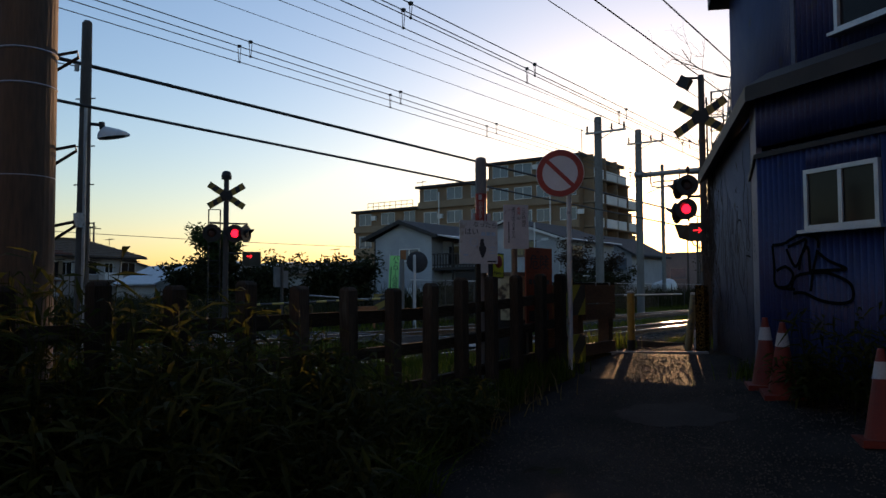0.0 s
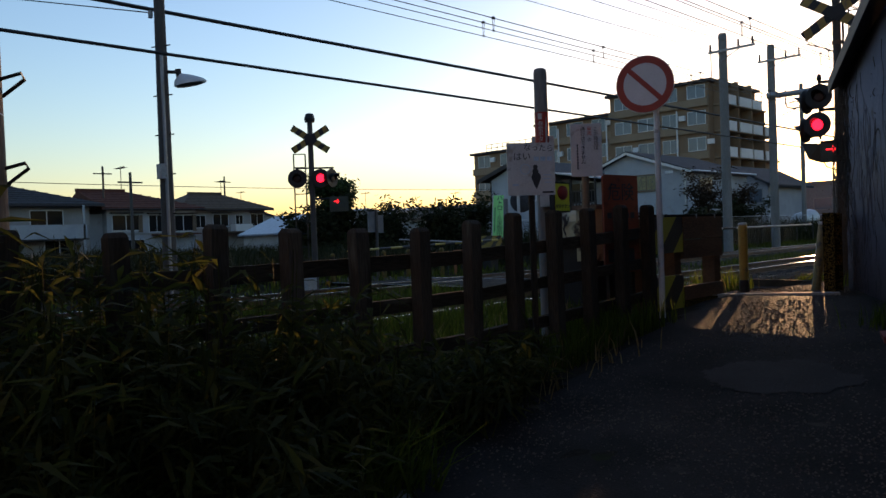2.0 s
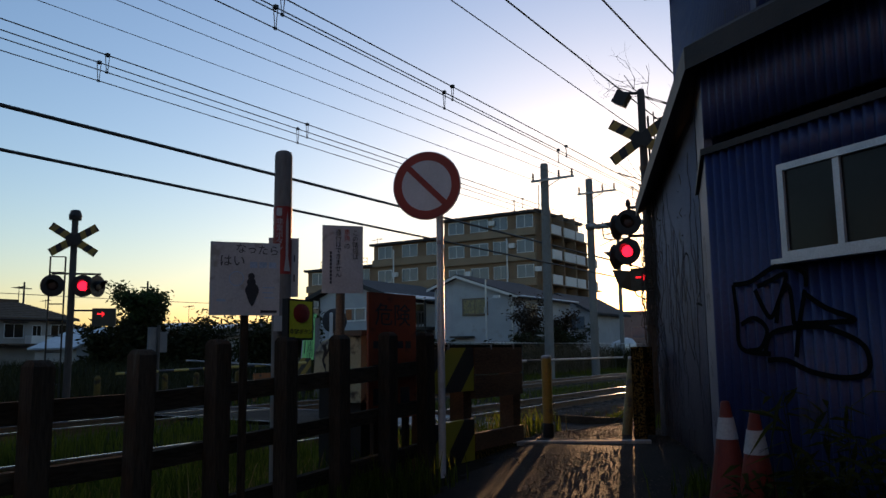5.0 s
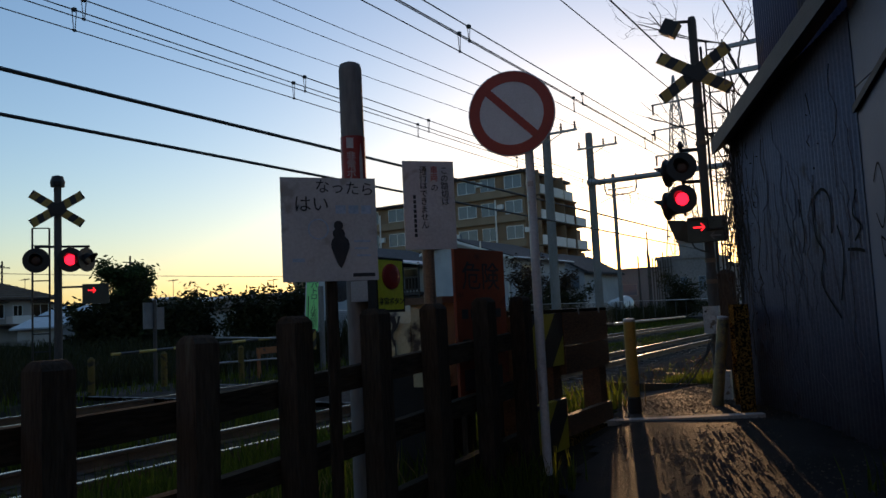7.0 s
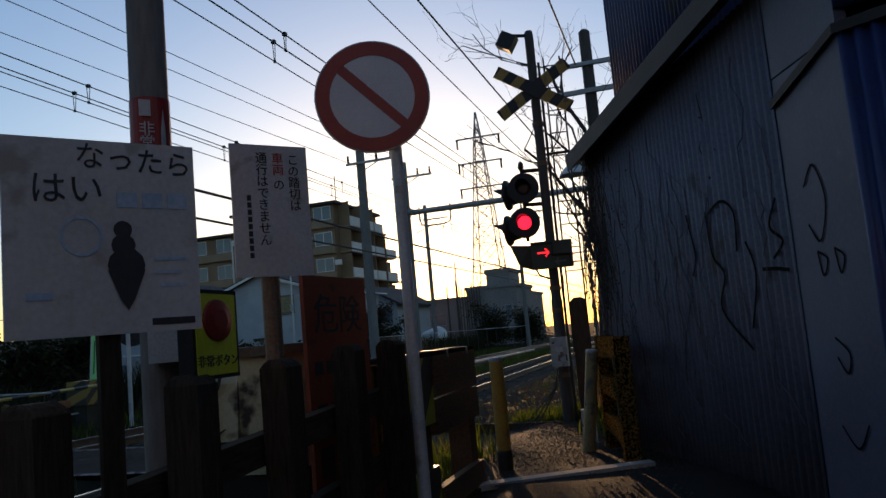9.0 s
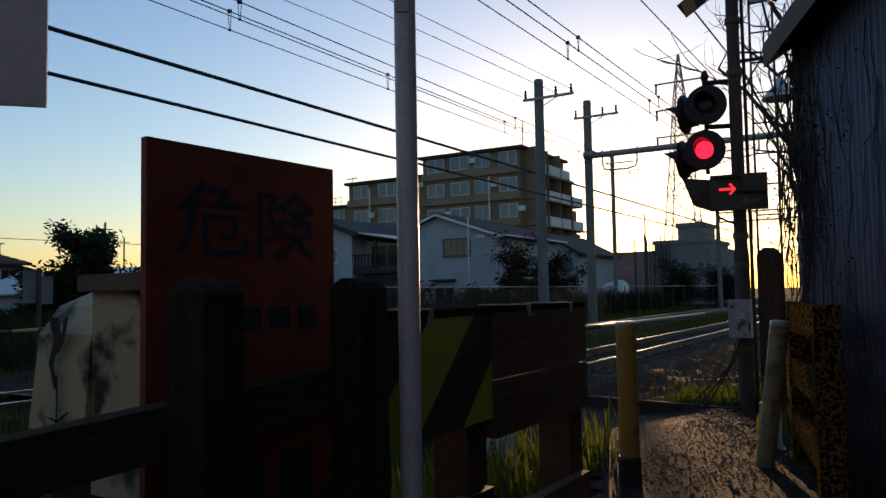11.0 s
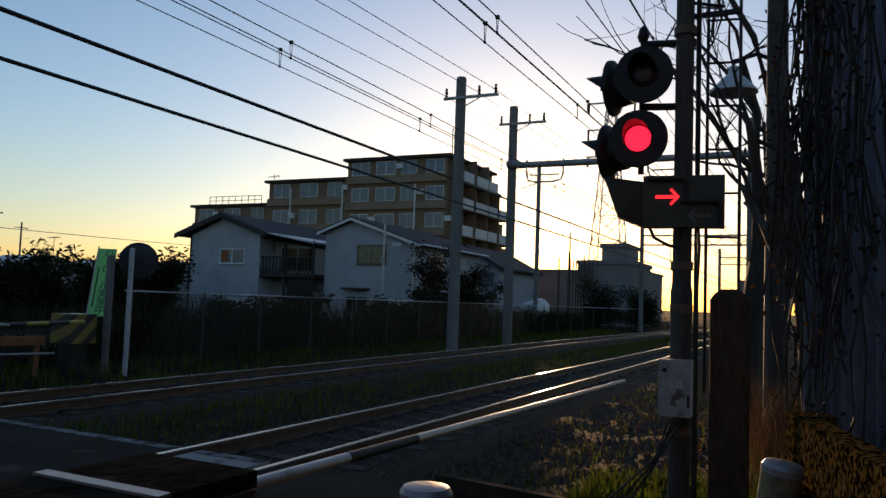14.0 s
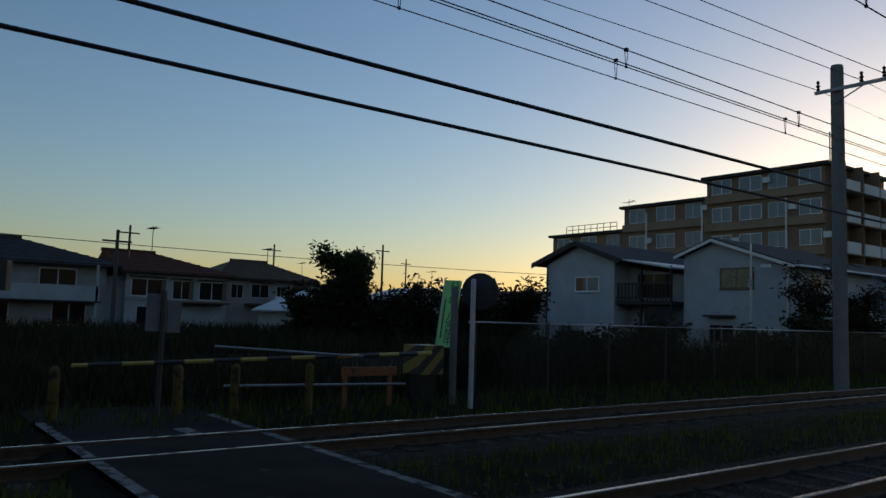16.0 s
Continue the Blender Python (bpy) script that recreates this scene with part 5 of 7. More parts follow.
def gantry(y, z, x0, x1, lattice, label):
    t = thing("overhead_gantry", (x0, y, 0), label, "gantry", "overhead line gantries")
    if not lattice:
        part("beam", rod(bmesh.new(), (x0, y, z), (x1, y, z), 0.13, n=12), M["grey_metal"], t)
        part("collar", rod(bmesh.new(), (x0 - 0.1, y - 0.25, z), (x0 + 0.35, y - 0.25, z), 0.16, n=12), M["grey_metal"], t)
    else:
        for dz in (0.0, 0.7):
            part("chord", box(bmesh.new(), x0, x1, y - 0.06, y + 0.06, z + dz - 0.06, z + dz + 0.06), M["grey_metal"], t)
        n = int((x1 - x0) / 0.8)
        for k in range(n):
            a = x0 + (x1 - x0) * k / n
            b = x0 + (x1 - x0) * (k + 1) / n
            part("lacing", rod(bmesh.new(), (a, y, z + (0.7 if k % 2 else 0)), (b, y, z + (0 if k % 2 else 0.7)), 0.035, n=5), M["grey_metal"], t)
        for x in (x0, x1):
            part("mast", lathe(bmesh.new(), [(0.18, 0), (0.15, z + 1.6)], 12, Matrix.Translation((x, y, 0))), M["pole_concrete"], t)
    for cx in (NEAR, FAR):
        cx += bend(y)
        if lattice:
            part("registration_arm", rod(bmesh.new(), (cx - 0.9, y, z), (cx - 0.9, y, z - 1.3), 0.03, n=6), M["grey_metal"], t)
            continue
        # a hanging frame that carries the contact wire
        for dx in (-0.75, 0.75):
            part("hanger", rod(bmesh.new(), (cx + dx, y, z + 0.2), (cx + dx, y, z - 0.5), 0.035, n=8), M["grey_metal"], t)
        part("hanger_bar", chain(bmesh.new(), [(cx - 0.75, y, z - 0.35), (cx - 0.68, y, z - 0.62), (cx - 0.4, y, z - 0.7), (cx + 0.4, y, z - 0.7), (cx + 0.68, y, z - 0.62), (cx + 0.75, y, z - 0.35)], 0.04), M["grey_metal"], t)
        part("hanger_bar", rod(bmesh.new(), (cx - 0.6, y, z - 0.42), (cx + 0.6, y, z - 0.42), 0.03, n=8), M["grey_metal"], t)
        part("steady_arm", rod(bmesh.new(), (cx - 0.1, y - 0.1, z - 0.7), (cx - 0.9, y - 0.2, z - 1.0), 0.02, n=6), M["grey_metal"], t)
    return t


gantry(38.2, 7.33, -14.77, -5.8, False, "tubular overhead line gantry across both tracks")
g_mast = thing("utility_pole", (-5.8, 38.2, 0), "concrete mast carrying the gantry beam", "utility pole", "line poles beside the track")
part("shaft", lathe(bmesh.new(), [(0.19, -0.3), (0.16, 8.6), (0.08, 8.62)], 14, Matrix.Translation((-5.8, 38.2, 0))), M["pole_concrete"], g_mast)
for yy in (68, 92, 118, 150):
    gantry(yy, 6.6, FAR - 3.0 + bend(yy), NEAR + 3.4 + bend(yy), True, "distant lattice gantry over the tracks")


def cable(name, pts, r, material, label, sag=0.0, group="", n=6):
    run = []
    for a, b in zip(pts, pts[1:]):
        a, b = Vector(a), Vector(b)
        k = max(1, int((b - a).length / 6)) if sag else 1
        for i in range(k):
            u = i / k
            run.append(a.lerp(b, u) - Vector((0, 0, 4 * sag * u * (1 - u))))
    run.append(Vector(pts[-1]))
    ob = part(name, chain(bmesh.new(), run, r, n), material)
    return tagged(ob, label, "cable", group)


def along(x, z, bendy=True, y0=-50, y1=170):
    return [(x + (bend(y) if bendy else 0), y, z) for y in [y0] + list(range(48, y1, 8))]


cable("signal_cable", along(-14.0, 4.93, False, -50, 150), 0.032, M["cable"], "thick twisted black cable along the tracks", group="thick line cables")
cable("signal_cable", along(-15.6, 6.22, False, -50, 150), 0.042, M["cable"], "thick twisted black cable along the tracks", group="thick line cables")
# each track has two contact wires, each hung from a messenger wire of its own
for wires, near_spots, gap in ((((-14.6, 6.9, 7.28), (-13.8, 6.8, 7.14)), (-5.2, 0.6, 6.3, 12.0, 17.7, 23.15, 29.9, 36.6), 6.7), (((-9.2, 6.5, 6.85), (-8.9, 6.59, 6.87)), (-3.6, 1.4, 6.5, 11.55, 16.45, 22.2, 28.2), 6.0)):
    hangers = thing("line_hanger_set", (wires[0][0], 10, 6.3), "small looped hangers between the overhead wires", "line hanger")
    for side, (cx, low, high) in enumerate(wires):
        for z, r in ((low, 0.013), (high, 0.015)):
            cable("contact_wire", along(cx, z), r, M["wire"], "thin overhead line wire above the track", group="overhead line wires", n=5)
        for y in near_spots + tuple(near_spots[-1] + gap * k for k in range(1, 10)):
            y -= (0.028 * y if cx < -12 else 0.15) * side
            for d in (-0.045, 0.045):
                part("hanger", rod(bmesh.new(), (cx + bend(y), y + d * 0.3, low), (cx + bend(y), y + d, high), 0.008, n=5), M["wire"], hangers)
            part("hanger_clip", box(bmesh.new(), cx + bend(y) - 0.035, cx + bend(y) + 0.035, y - 0.035, y + 0.035, high - 0.025, high + 0.035), M["black_metal"], hangers, bevel=0.012)
            part("hanger_foot", box(bmesh.new(), cx + bend(y) - 0.018, cx + bend(y) + 0.018, y - 0.025, y + 0.025, low - 0.02, low + 0.02), M["black_metal"], hangers)
for x, x2, z, a, b in ((-14.98, -15.21, 8.66, 0.26, -0.105), (-13.8, -13.99, 8.70, 0.195, -0.082), (-13.22, -13.39, 8.76, 0.159, -0.067)):
    cable("feeder_wire", [(x - a * 60, -27.53, z - b * 60), (x, 32.47, z), (x2, 38.0, z + 0.05), (x2 - 0.4, 75, z), (x2 + 1.0, 150, z)], 0.011, M["wire"], "thin feeder wire on the line poles", group="feeder wires", n=5)
for x, z, r in ((-7.16, 7.97, 0.03), (-7.94, 7.9, 0.02)):
    cable("service_cable", along(x, z), r, M["cable"], "black service cable high above the tracks", group="service cables")
cable("service_cable", [(-4.0, -18, 7.0), (-4.35, 18.6, 6.15)], 0.014, M["cable"], "black service cable to the roadside pole", 0.25, "service cables")

# roadside pole behind the near signal, with a lamp
rp = thing("utility_pole", (-4.15, 18.6, 0), "dark roadside utility pole among bare branches", "utility pole")
part("shaft", lathe(bmesh.new(), [(0.13, -0.2), (0.1, 6.75), (0.05, 6.8)], 14, Matrix.Translation((-4.15, 18.6, 0))), M["dark_pole"], rp, smooth=False)
part("crossarm", box(bmesh.new(), -4.95, -3.6, 18.45, 18.53, 5.6, 5.68), M["grey_metal"], rp)
part("crossarm", box(bmesh.new(), -4.75, -3.7, 18.45, 18.53, 6.1, 6.17), M["grey_metal"], rp)
lamp_sh = part("lamp_shade", lathe(bmesh.new(), [(0.26, 4.2), (0.25, 4.23), (0.13, 4.36), (0.06, 4.42), (0.05, 4.5)], 20, Matrix.Translation((-4.6, 18.6, 0))), M["lamp_white"], rp, "white enamel lamp shade", smooth=False)
part("lamp_arm", chain(bmesh.new(), [(-4.15, 18.6, 4.5), (-4.35, 18.6, 4.62), (-4.6, 18.6, 4.56), (-4.6, 18.6, 4.46)], 0.025), M["black_metal"], rp)

# street lamp across the tracks
sl = thing("street_lamp", (-15.2, 8.75, 0), "dark pole with a white street lamp head", "street lamp")
part("shaft", lathe(bmesh.new(), [(0.15, -0.2), (0.1, 7.0), (0.06, 7.05)], 16, Matrix.Translation((-15.25, 8.55, 0))), M["dark_pole"], sl, smooth=False)
LD = Vector((0.67, 0.74, 0)).normalized()
LS = Vector((LD.y, -LD.x, 0))
L0 = Vector((-15.25, 8.55, 4.56)) + LD * 0.26
bm, rings = bmesh.new(), []
for i in range(13):
    u = i / 12
    wide = 0.02 + 0.17 * (1 - abs(2 * u - 0.9) ** 2.6 / 1.35) * (1 if u < 0.98 else 0.4)
    tall = 0.03 + 0.27 * (1 - u) ** 0.7 * (0.45 + 0.55 * min(1, u * 5))
    ring = []
    for k in range(13):
        a = math.pi * k / 12
        ring.append(bm.verts.new(L0 + LD * (0.62 * u) + LS * (wide * math.cos(a)) + Vector((0, 0, 0.1 * u + tall * math.sin(a)))))
    rings.append(ring)
for r0, r1 in zip(rings, rings[1:]):
    for k in range(12):
        bm.faces.new((r0[k], r0[k + 1], r1[k + 1], r1[k]))
bm.faces.new(rings[0])
bm.faces.new(rings[-1][::-1])
head = part("lamp_head", bm, M["lamp_white"], sl, "white bowl-shaped lamp head", smooth=True)
bm = bmesh.new()
bm.faces.new([bm.verts.new(r[0].copy()) for r in [[v + Vector((0, 0, 0.012))] for v in [L0 + LD * (0.62 * u) + LS * (0.15 * math.sin(math.pi * u) ** 0.6) + Vector((0, 0, 0.1 * u)) for u in (0.02, 0.25, 0.5, 0.75, 0.97)] + [L0 + LD * (0.62 * u) - LS * (0.15 * math.sin(math.pi * u) ** 0.6) + Vector((0, 0, 0.1 * u)) for u in (0.75, 0.5, 0.25)]]])
part("lamp_glass", bm, M["glass_far"], head, "dark glass under the lamp head")
part("lamp_arm", rod(bmesh.new(), (-15.25, 8.55, 4.88), L0 + LD * 0.1 + Vector((0, 0, 0.3)), 0.035, n=10), M["black_metal"], sl)
part("lamp_socket", rod(bmesh.new(), L0 + LD * 0.08 + Vector((0, 0, 0.2)), L0 + LD * 0.06 + Vector((0, 0, 0.36)), 0.06, n=12), M["black_metal"], sl)
part("insulator", rod(bmesh.new(), (-15.38, 8.42, 5.98), (-15.38, 8.42, 6.12), 0.05, n=8), M["grey_metal"], sl)
cable("service_cable", [(-15.38, 8.42, 6.08), (-33, -11, 11.5)], 0.012, M["cable"], "thin service cable drooping from the lamp pole", 0.7, "service cables")
for z in (1.2, 2.0, 2.8, 3.6, 4.4, 5.4):
    part("step_bolt", rod(bmesh.new(), (-15.45, 8.45, z), (-15.05, 8.65, z), 0.014, n=6), M["black_metal"], sl)
part("junction_box", box(bmesh.new(), -15.32, -15.1, 8.38, 8.5, 2.7, 3.0), M["box_grey"], sl, bevel=0.01)
part("conduit", rod(bmesh.new(), (-15.12, 8.5, 0.0), (-15.14, 8.5, 5.2), 0.035, n=8), M["grey_metal"], sl)

# big dark pole behind the fence
BX, BY = -5.68, 2.75
bp = thing("utility_pole", (BX, BY, 0), "thick brown utility pole with wire collars and brackets", "utility pole")
part("shaft", lathe(bmesh.new(), [(0.225, -0.2), (0.21, 2.0), (0.19, 5.0), (0.17, 8.6), (0.12, 8.7)], 28, Matrix.Translation((BX, BY, 0))), M["brown_pole"], bp, smooth=False)
for z in (2.2, 2.85, 3.1, 3.7):
    part("wire_collar", lathe(bmesh.new(), [(0.206, z), (0.211, z + 0.007), (0.206, z + 0.014)], 28, Matrix.Translation((BX, BY, 0))), M["galv"], bp)
for z in (1.87, 2.43, 3.13):
    part("bracket", chain(bmesh.new(), [(BX + 0.1, BY + 0.18, z), (BX + 0.2, BY + 0.27, z + 0.03), (BX + 0.16, BY + 0.3, z + 0.0), (BX + 0.05, BY + 0.2, z - 0.1)], 0.012), M["black_metal"], bp)


# ---- far side of the tracks ----
fence2 = thing("chain_link_fence", (-16.5, 40, 0), "chain-link fence beyond the tracks", "fence")
fp = [(-16.2, 20.7), (-16.85, 25.4), (-17.2, 33), (-17.2, 45), (-16.9, 60), (-16.0, 75)]


def fence_at(y):
    return lerp([(b, a) for a, b in fp], y)


y = 20.9
while y < 70:
    part("post", rod(bmesh.new(), (fence_at(y), y, 0.0), (fence_at(y), y, 1.78), 0.024, n=8), M["dark_pole"], fence2)
    y += 2.4
part("top_rail", chain(bmesh.new(), [(a, b, 1.76) for a, b in fp], 0.024, 6), M["galv"], fence2)
verts, faces = [], []
y = 20.9
while y < 46:
    for s in (-1, 1):
        a, b = Vector((fence_at(y), y, 0.2 if s > 0 else 1.74)), Vector((fence_at(y + 1.54), y + 1.54, 1.74 if s > 0 else 0.2))
        k = len(verts)
        verts += [a, a + Vector((0, 0.012, 0)), b + Vector((0, 0.012, 0)), b]
        faces.append((k, k + 1, k + 2, k + 3))
    y += 0.075
raw("mesh", verts, faces, M["black_metal"], fence2)

wp = thing("mirror_post", (-15.85, 20.5, 0.2), "white post with a round traffic mirror seen from behind", "traffic mirror")
part("post", lathe(bmesh.new(), [(0.05, 0.1), (0.05, 2.58), (0.02, 2.6)], 12, Matrix.Translation((-15.85, 20.5, 0))), M["white_pole"], wp)
part("mirror_back", lathe(bmesh.new(), [(0.05, -0.1), (0.22, -0.06), (0.36, 0.0), (0.37, 0.02), (0.34, 0.03)], 28, Matrix.Translation((-15.9, 20.72, 2.36)) @ frame_of((0, 0, 0), (0.66, 0.75, 0)) @ Matrix.Rotation(radians(180), 4, "X")), M["roof_dark"], wp, "grey mirror back", smooth=False)
part("side_post", rod(bmesh.new(), (-16.3, 20.4, 0.1), (-16.3, 20.4, 2.45), 0.075, n=10), M["pole_concrete"], wp)

flag = thing("banner_flag", (-16.9, 20.35, 0.4), "green vertical patrol banner on a thin pole", "banner")
FT, FBm = Vector((-17.22, 20.85, 2.62)), Vector((-17.0, 20.48, 1.22))
fdir = Vector((0.42, 0.5, 0.0)).normalized()
verts, faces = [], []
for j in range(13):
    u = j / 12
    for i in range(5):
        w = i / 4
        p = FT.lerp(FBm, u) + fdir * (0.36 * w) + Vector((0.8, -0.6, 0)) * (0.012 * math.sin(5 * u + 3 * w) * w)
        verts.append(p)
for j in range(12):
    for i in range(4):
        k = j * 5 + i
        faces.append((k, k + 1, k + 6, k + 5))
raw("cloth", verts, faces, M["flag"], flag, smooth=True)
up = (FT - FBm).normalized()
fz = fdir.cross(up)
FM = Matrix((fdir, up, fz)).transposed().to_4x4()
words("パ\nト\nロ\n｜\nル\n実\n施\n中", 0.205, Matrix.Translation(FT.lerp(FBm, 0.5) + fdir * 0.23 + fz * 0.03) @ FM, M["ink"], flag, line=0.87)
part("small_print", box(bmesh.new(), 0.06, 0.085, -0.55, 0.3, 0.028, 0.031, Matrix.Translation(FT.lerp(FBm, 0.5)) @ FM), M["ink"], flag)
part("pole", rod(bmesh.new(), FBm - up * 0.95, FT + up * 0.05, 0.014, n=6), M["white_pole"], flag)

rails2 = thing("guard_rail", (-16.2, 17.3, 0.2), "yellow and white pipe guard rails beside the crossing", "guard rail")
for yy in (13.2, 14.9, 15.8, 17.1):
    part("post", lathe(bmesh.new(), [(0.07, 0.1), (0.07, 0.95), (0.03, 1.0)], 10, Matrix.Translation((-16.0, yy, 0))), M["faded_yellow"], rails2)
part("pipe", rod(bmesh.new(), (-16.2, 15.7, 0.64), (-16.2, 19.2, 0.58), 0.022, n=8), M["grey_metal"], rails2)
part("pipe", rod(bmesh.new(), (-15.9, 15.4, 1.28), (-15.7, 17.95, 1.12), 0.02, n=8), M["grey_metal"], rails2)
for yy in (16.0, 17.6, 18.2):
    part("stake", rod(bmesh.new(), (-16.25, yy, 0.1), (-16.25, yy, 0.75), 0.025, n=6), M["black_metal"], rails2)
orail = thing("orange_barrier", (-16.2, 18.7, 0.2), "low weathered orange barrier by the crossing", "barrier")
part("board", box(bmesh.new(), -16.25, -16.2, 17.85, 19.0, 0.74, 0.9), M["orange_rail"], orail, bevel=0.01)
for yy in (17.95, 18.9):
    part("leg", box(bmesh.new(), -16.3, -16.25, yy - 0.04, yy + 0.04, 0.1, 0.9), M["orange_rail"], orail, bevel=0.01)
sb = thing("sign_board", (-15.9, 14.55, 0.2), "grey backs of small signs on a dark post", "road sign")
part("post", rod(bmesh.new(), (-15.85, 14.57, 0.1), (-15.85, 14.57, 2.1), 0.04, n=8), M["dark_pole"], sb)
part("plate", box(bmesh.new(), -15.95, -15.87, 14.35, 14.62, 1.5, 2.05), M["far_grey"], sb, bevel=0.004)
part("plate", box(bmesh.new(), -15.98, -15.9, 14.65, 14.85, 1.48, 1.95), M["far_grey"], sb, bevel=0.004)


# ---- houses beyond ----
def gable_roof(parent, u0, u1, apex_u, v0, v1, z_eave0, z_apex, z_eave1, along_y, thick, over, material):
    """A pitched roof. u runs across the gable, v along the ridge."""
    bm = bmesh.new()
    prof = [(u0, z_eave0), (apex_u, z_apex), (u1, z_eave1)]
    rows = []
    for v in (v0 - over, v1 + over):
        ring = [(u, z) for u, z in prof] + [(u, z - thick) for u, z in prof[::-1]]
        rows.append([bm.verts.new((u, v, z) if along_y else (v, u, z)) for u, z in ring])
    for i in range(6):
        bm.faces.new((rows[0][i], rows[0][(i + 1) % 6], rows[1][(i + 1) % 6], rows[1][i]))
    bm.faces.new(rows[0][::-1])
    bm.faces.new(rows[1])
    return part("roof", bm, material, parent)


def gable_body(parent, u0, u1, apex_u, v0, v1, zb, ze0, za, ze1, along_y, material):
    bm = bmesh.new()
    ring = [(u0, zb), (u1, zb), (u1, ze1), (apex_u, za), (u0, ze0)]
    rows = [[bm.verts.new((u, v, z) if along_y else (v, u, z)) for u, z in ring] for v in (v0, v1)]
    for i in range(5):
        bm.faces.new((rows[0][i], rows[0][(i + 1) % 5], rows[1][(i + 1) % 5], rows[1][i]))
    bm.faces.new(rows[0][::-1])
    bm.faces.new(rows[1])
    return part("wall", bm, material, parent)


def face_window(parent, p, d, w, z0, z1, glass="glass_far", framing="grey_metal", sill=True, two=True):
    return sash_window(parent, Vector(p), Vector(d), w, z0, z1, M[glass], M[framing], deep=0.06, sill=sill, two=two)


# two pale houses with gables to the south
g1 = thing("house", (-37, 50, 0), "pale two-storey house with a wide low gable and balcony", "house", "houses across the tracks")
gable_body(g1, -41.0, -35.26, -38.18, 47.8, 57, 0, 5.55, 6.72, 5.55, True, M["plaster_white"])
gable_body(g1, -35.25, -31.05, -35.24, 49.3, 57, 0, 5.3, 5.3, 4.7, True, M["plaster_grey"])
gable_roof(g1, -42.05, -34.5, -38.18, 47.8, 57, 5.66, 7.0, 5.72, True, 0.2, 0.5, M["roof_dark"])
bm = bmesh.new()
rows = [[bm.verts.new((x, v, z)) for x, z in ((-34.95, 5.78), (-30.95, 5.08), (-30.95, 4.98), (-34.95, 5.68))] for v in (47.5, 57)]
for i in range(4):
    bm.faces.new((rows[0][i], rows[0][(i + 1) % 4], rows[1][(i + 1) % 4], rows[1][i]))
bm.faces.new(rows[0][::-1])
bm.faces.new(rows[1])
part("lean_to_roof", bm, M["roof_metal"], g1, "pale sheet metal lean-to roof")
for side, (xa, za), (xb, zb) in ((0, (-42.05, 5.5), (-38.18, 6.84)), (1, (-38.18, 6.84), (-34.5, 5.56))):
    bm = bmesh.new()
    vv = [[bm.verts.new((x, v, z + dz)) for x, z, dz in ((xa, za, 0), (xb, zb, 0), (xb, zb, -0.18), (xa, za, -0.18))] for v in (47.28, 47.34)]
    bm.faces.new(vv[0])
    bm.faces.new(vv[1][::-1])
    for i in range(4):
        bm.faces.new((vv[0][i], vv[1][i], vv[1][(i + 1) % 4], vv[0][(i + 1) % 4]))
    part("bargeboard", bm, M["dark_trim"], g1)
face_window(g1, (-38.45, 47.8), (1, 0), 2.03, 3.72, 4.69, framing="apt_white")
part("curtain", box(bmesh.new(), -38.3, -37.75, 47.76, 47.765, 3.8, 4.6), M["orange_rail"], g1, "warm coloured curtain")
face_window(g1, (-39.9, 47.8), (1, 0), 1.3, 0.63, 1.5)
part("shutter_door", box(bmesh.new(), -37.6, -35.4, 47.72, 47.8, 0.05, 1.6), M["apt_white"], g1, "white shutter door", bevel=0.01)
part("shutter_split", box(bmesh.new(), -36.52, -36.48, 47.705, 47.722, 0.05, 1.6), M["grey_metal"], g1)
face_window(g1, (-34.7, 49.3), (1, 0), 2.6, 3.3, 4.9, glass="glass_dark")
part("downpipe", rod(bmesh.new(), (-40.95, 47.73, 0), (-40.95, 47.73, 5.5), 0.05, n=6), M["dark_trim"], g1)
bal = part("balcony", box(bmesh.new(), -35.7, -31.2, 47.9, 49.3, 2.95, 3.15), M["dark_trim"], g1, "dark wooden balcony")
for k in range(17):
    part("baluster", box(bmesh.new(), -35.65 + k * 0.27, -35.59 + k * 0.27, 47.92, 47.98, 3.15, 4.15), M["dark_trim"], bal)
for za in (3.3, 4.15):
    part("handrail", box(bmesh.new(), -35.7, -31.2, 47.9, 48.0, za, za + 0.09), M["dark_trim"], bal)
for x in (-35.6, -33.4, -31.3):
    part("balcony_post", box(bmesh.new(), x - 0.06, x + 0.06, 47.95, 48.07, 0, 5.2), M["dark_trim"], bal)
part("storm_panel", box(bmesh.new(), -33.3, -31.4, 48.2, 48.25, 0.1, 2.9), M["dark_trim"], bal)
g2 = thing("house", (-28, 52, 0), "pale two-storey house with a steep gable and brown window", "house", "houses across the tracks")
gable_body(g2, -30.98, -24.62, -28.97, 48.8, 58, 0, 5.75, 6.5, 5.02, True, M["plaster_white"])
gable_roof(g2, -31.4, -24.15, -28.97, 48.8, 58, 5.84, 6.72, 5.08, True, 0.16, 0.4, M["roof_dark"])
for (xa, za), (xb, zb) in (((-31.4, 5.76), (-28.97, 6.64)), ((-28.97, 6.64), (-24.15, 5.0))):
    bm = bmesh.new()
    vv = [[bm.verts.new((x, v, z + dz)) for x, z, dz in ((xa, za, 0), (xb, zb, 0), (xb, zb, -0.17), (xa, za, -0.17))] for v in (48.37, 48.42)]
    bm.faces.new(vv[0])
    bm.faces.new(vv[1][::-1])
    for i in range(4):
        bm.faces.new((vv[0][i], vv[1][i], vv[1][(i + 1) % 4], vv[0][(i + 1) % 4]))
    part("bargeboard", bm, M["alu"], g2, "pale bargeboard")
face_window(g2, (-28.64, 48.8), (1, 0), 2.02, 3.85, 5.01, framing="brown_metal")
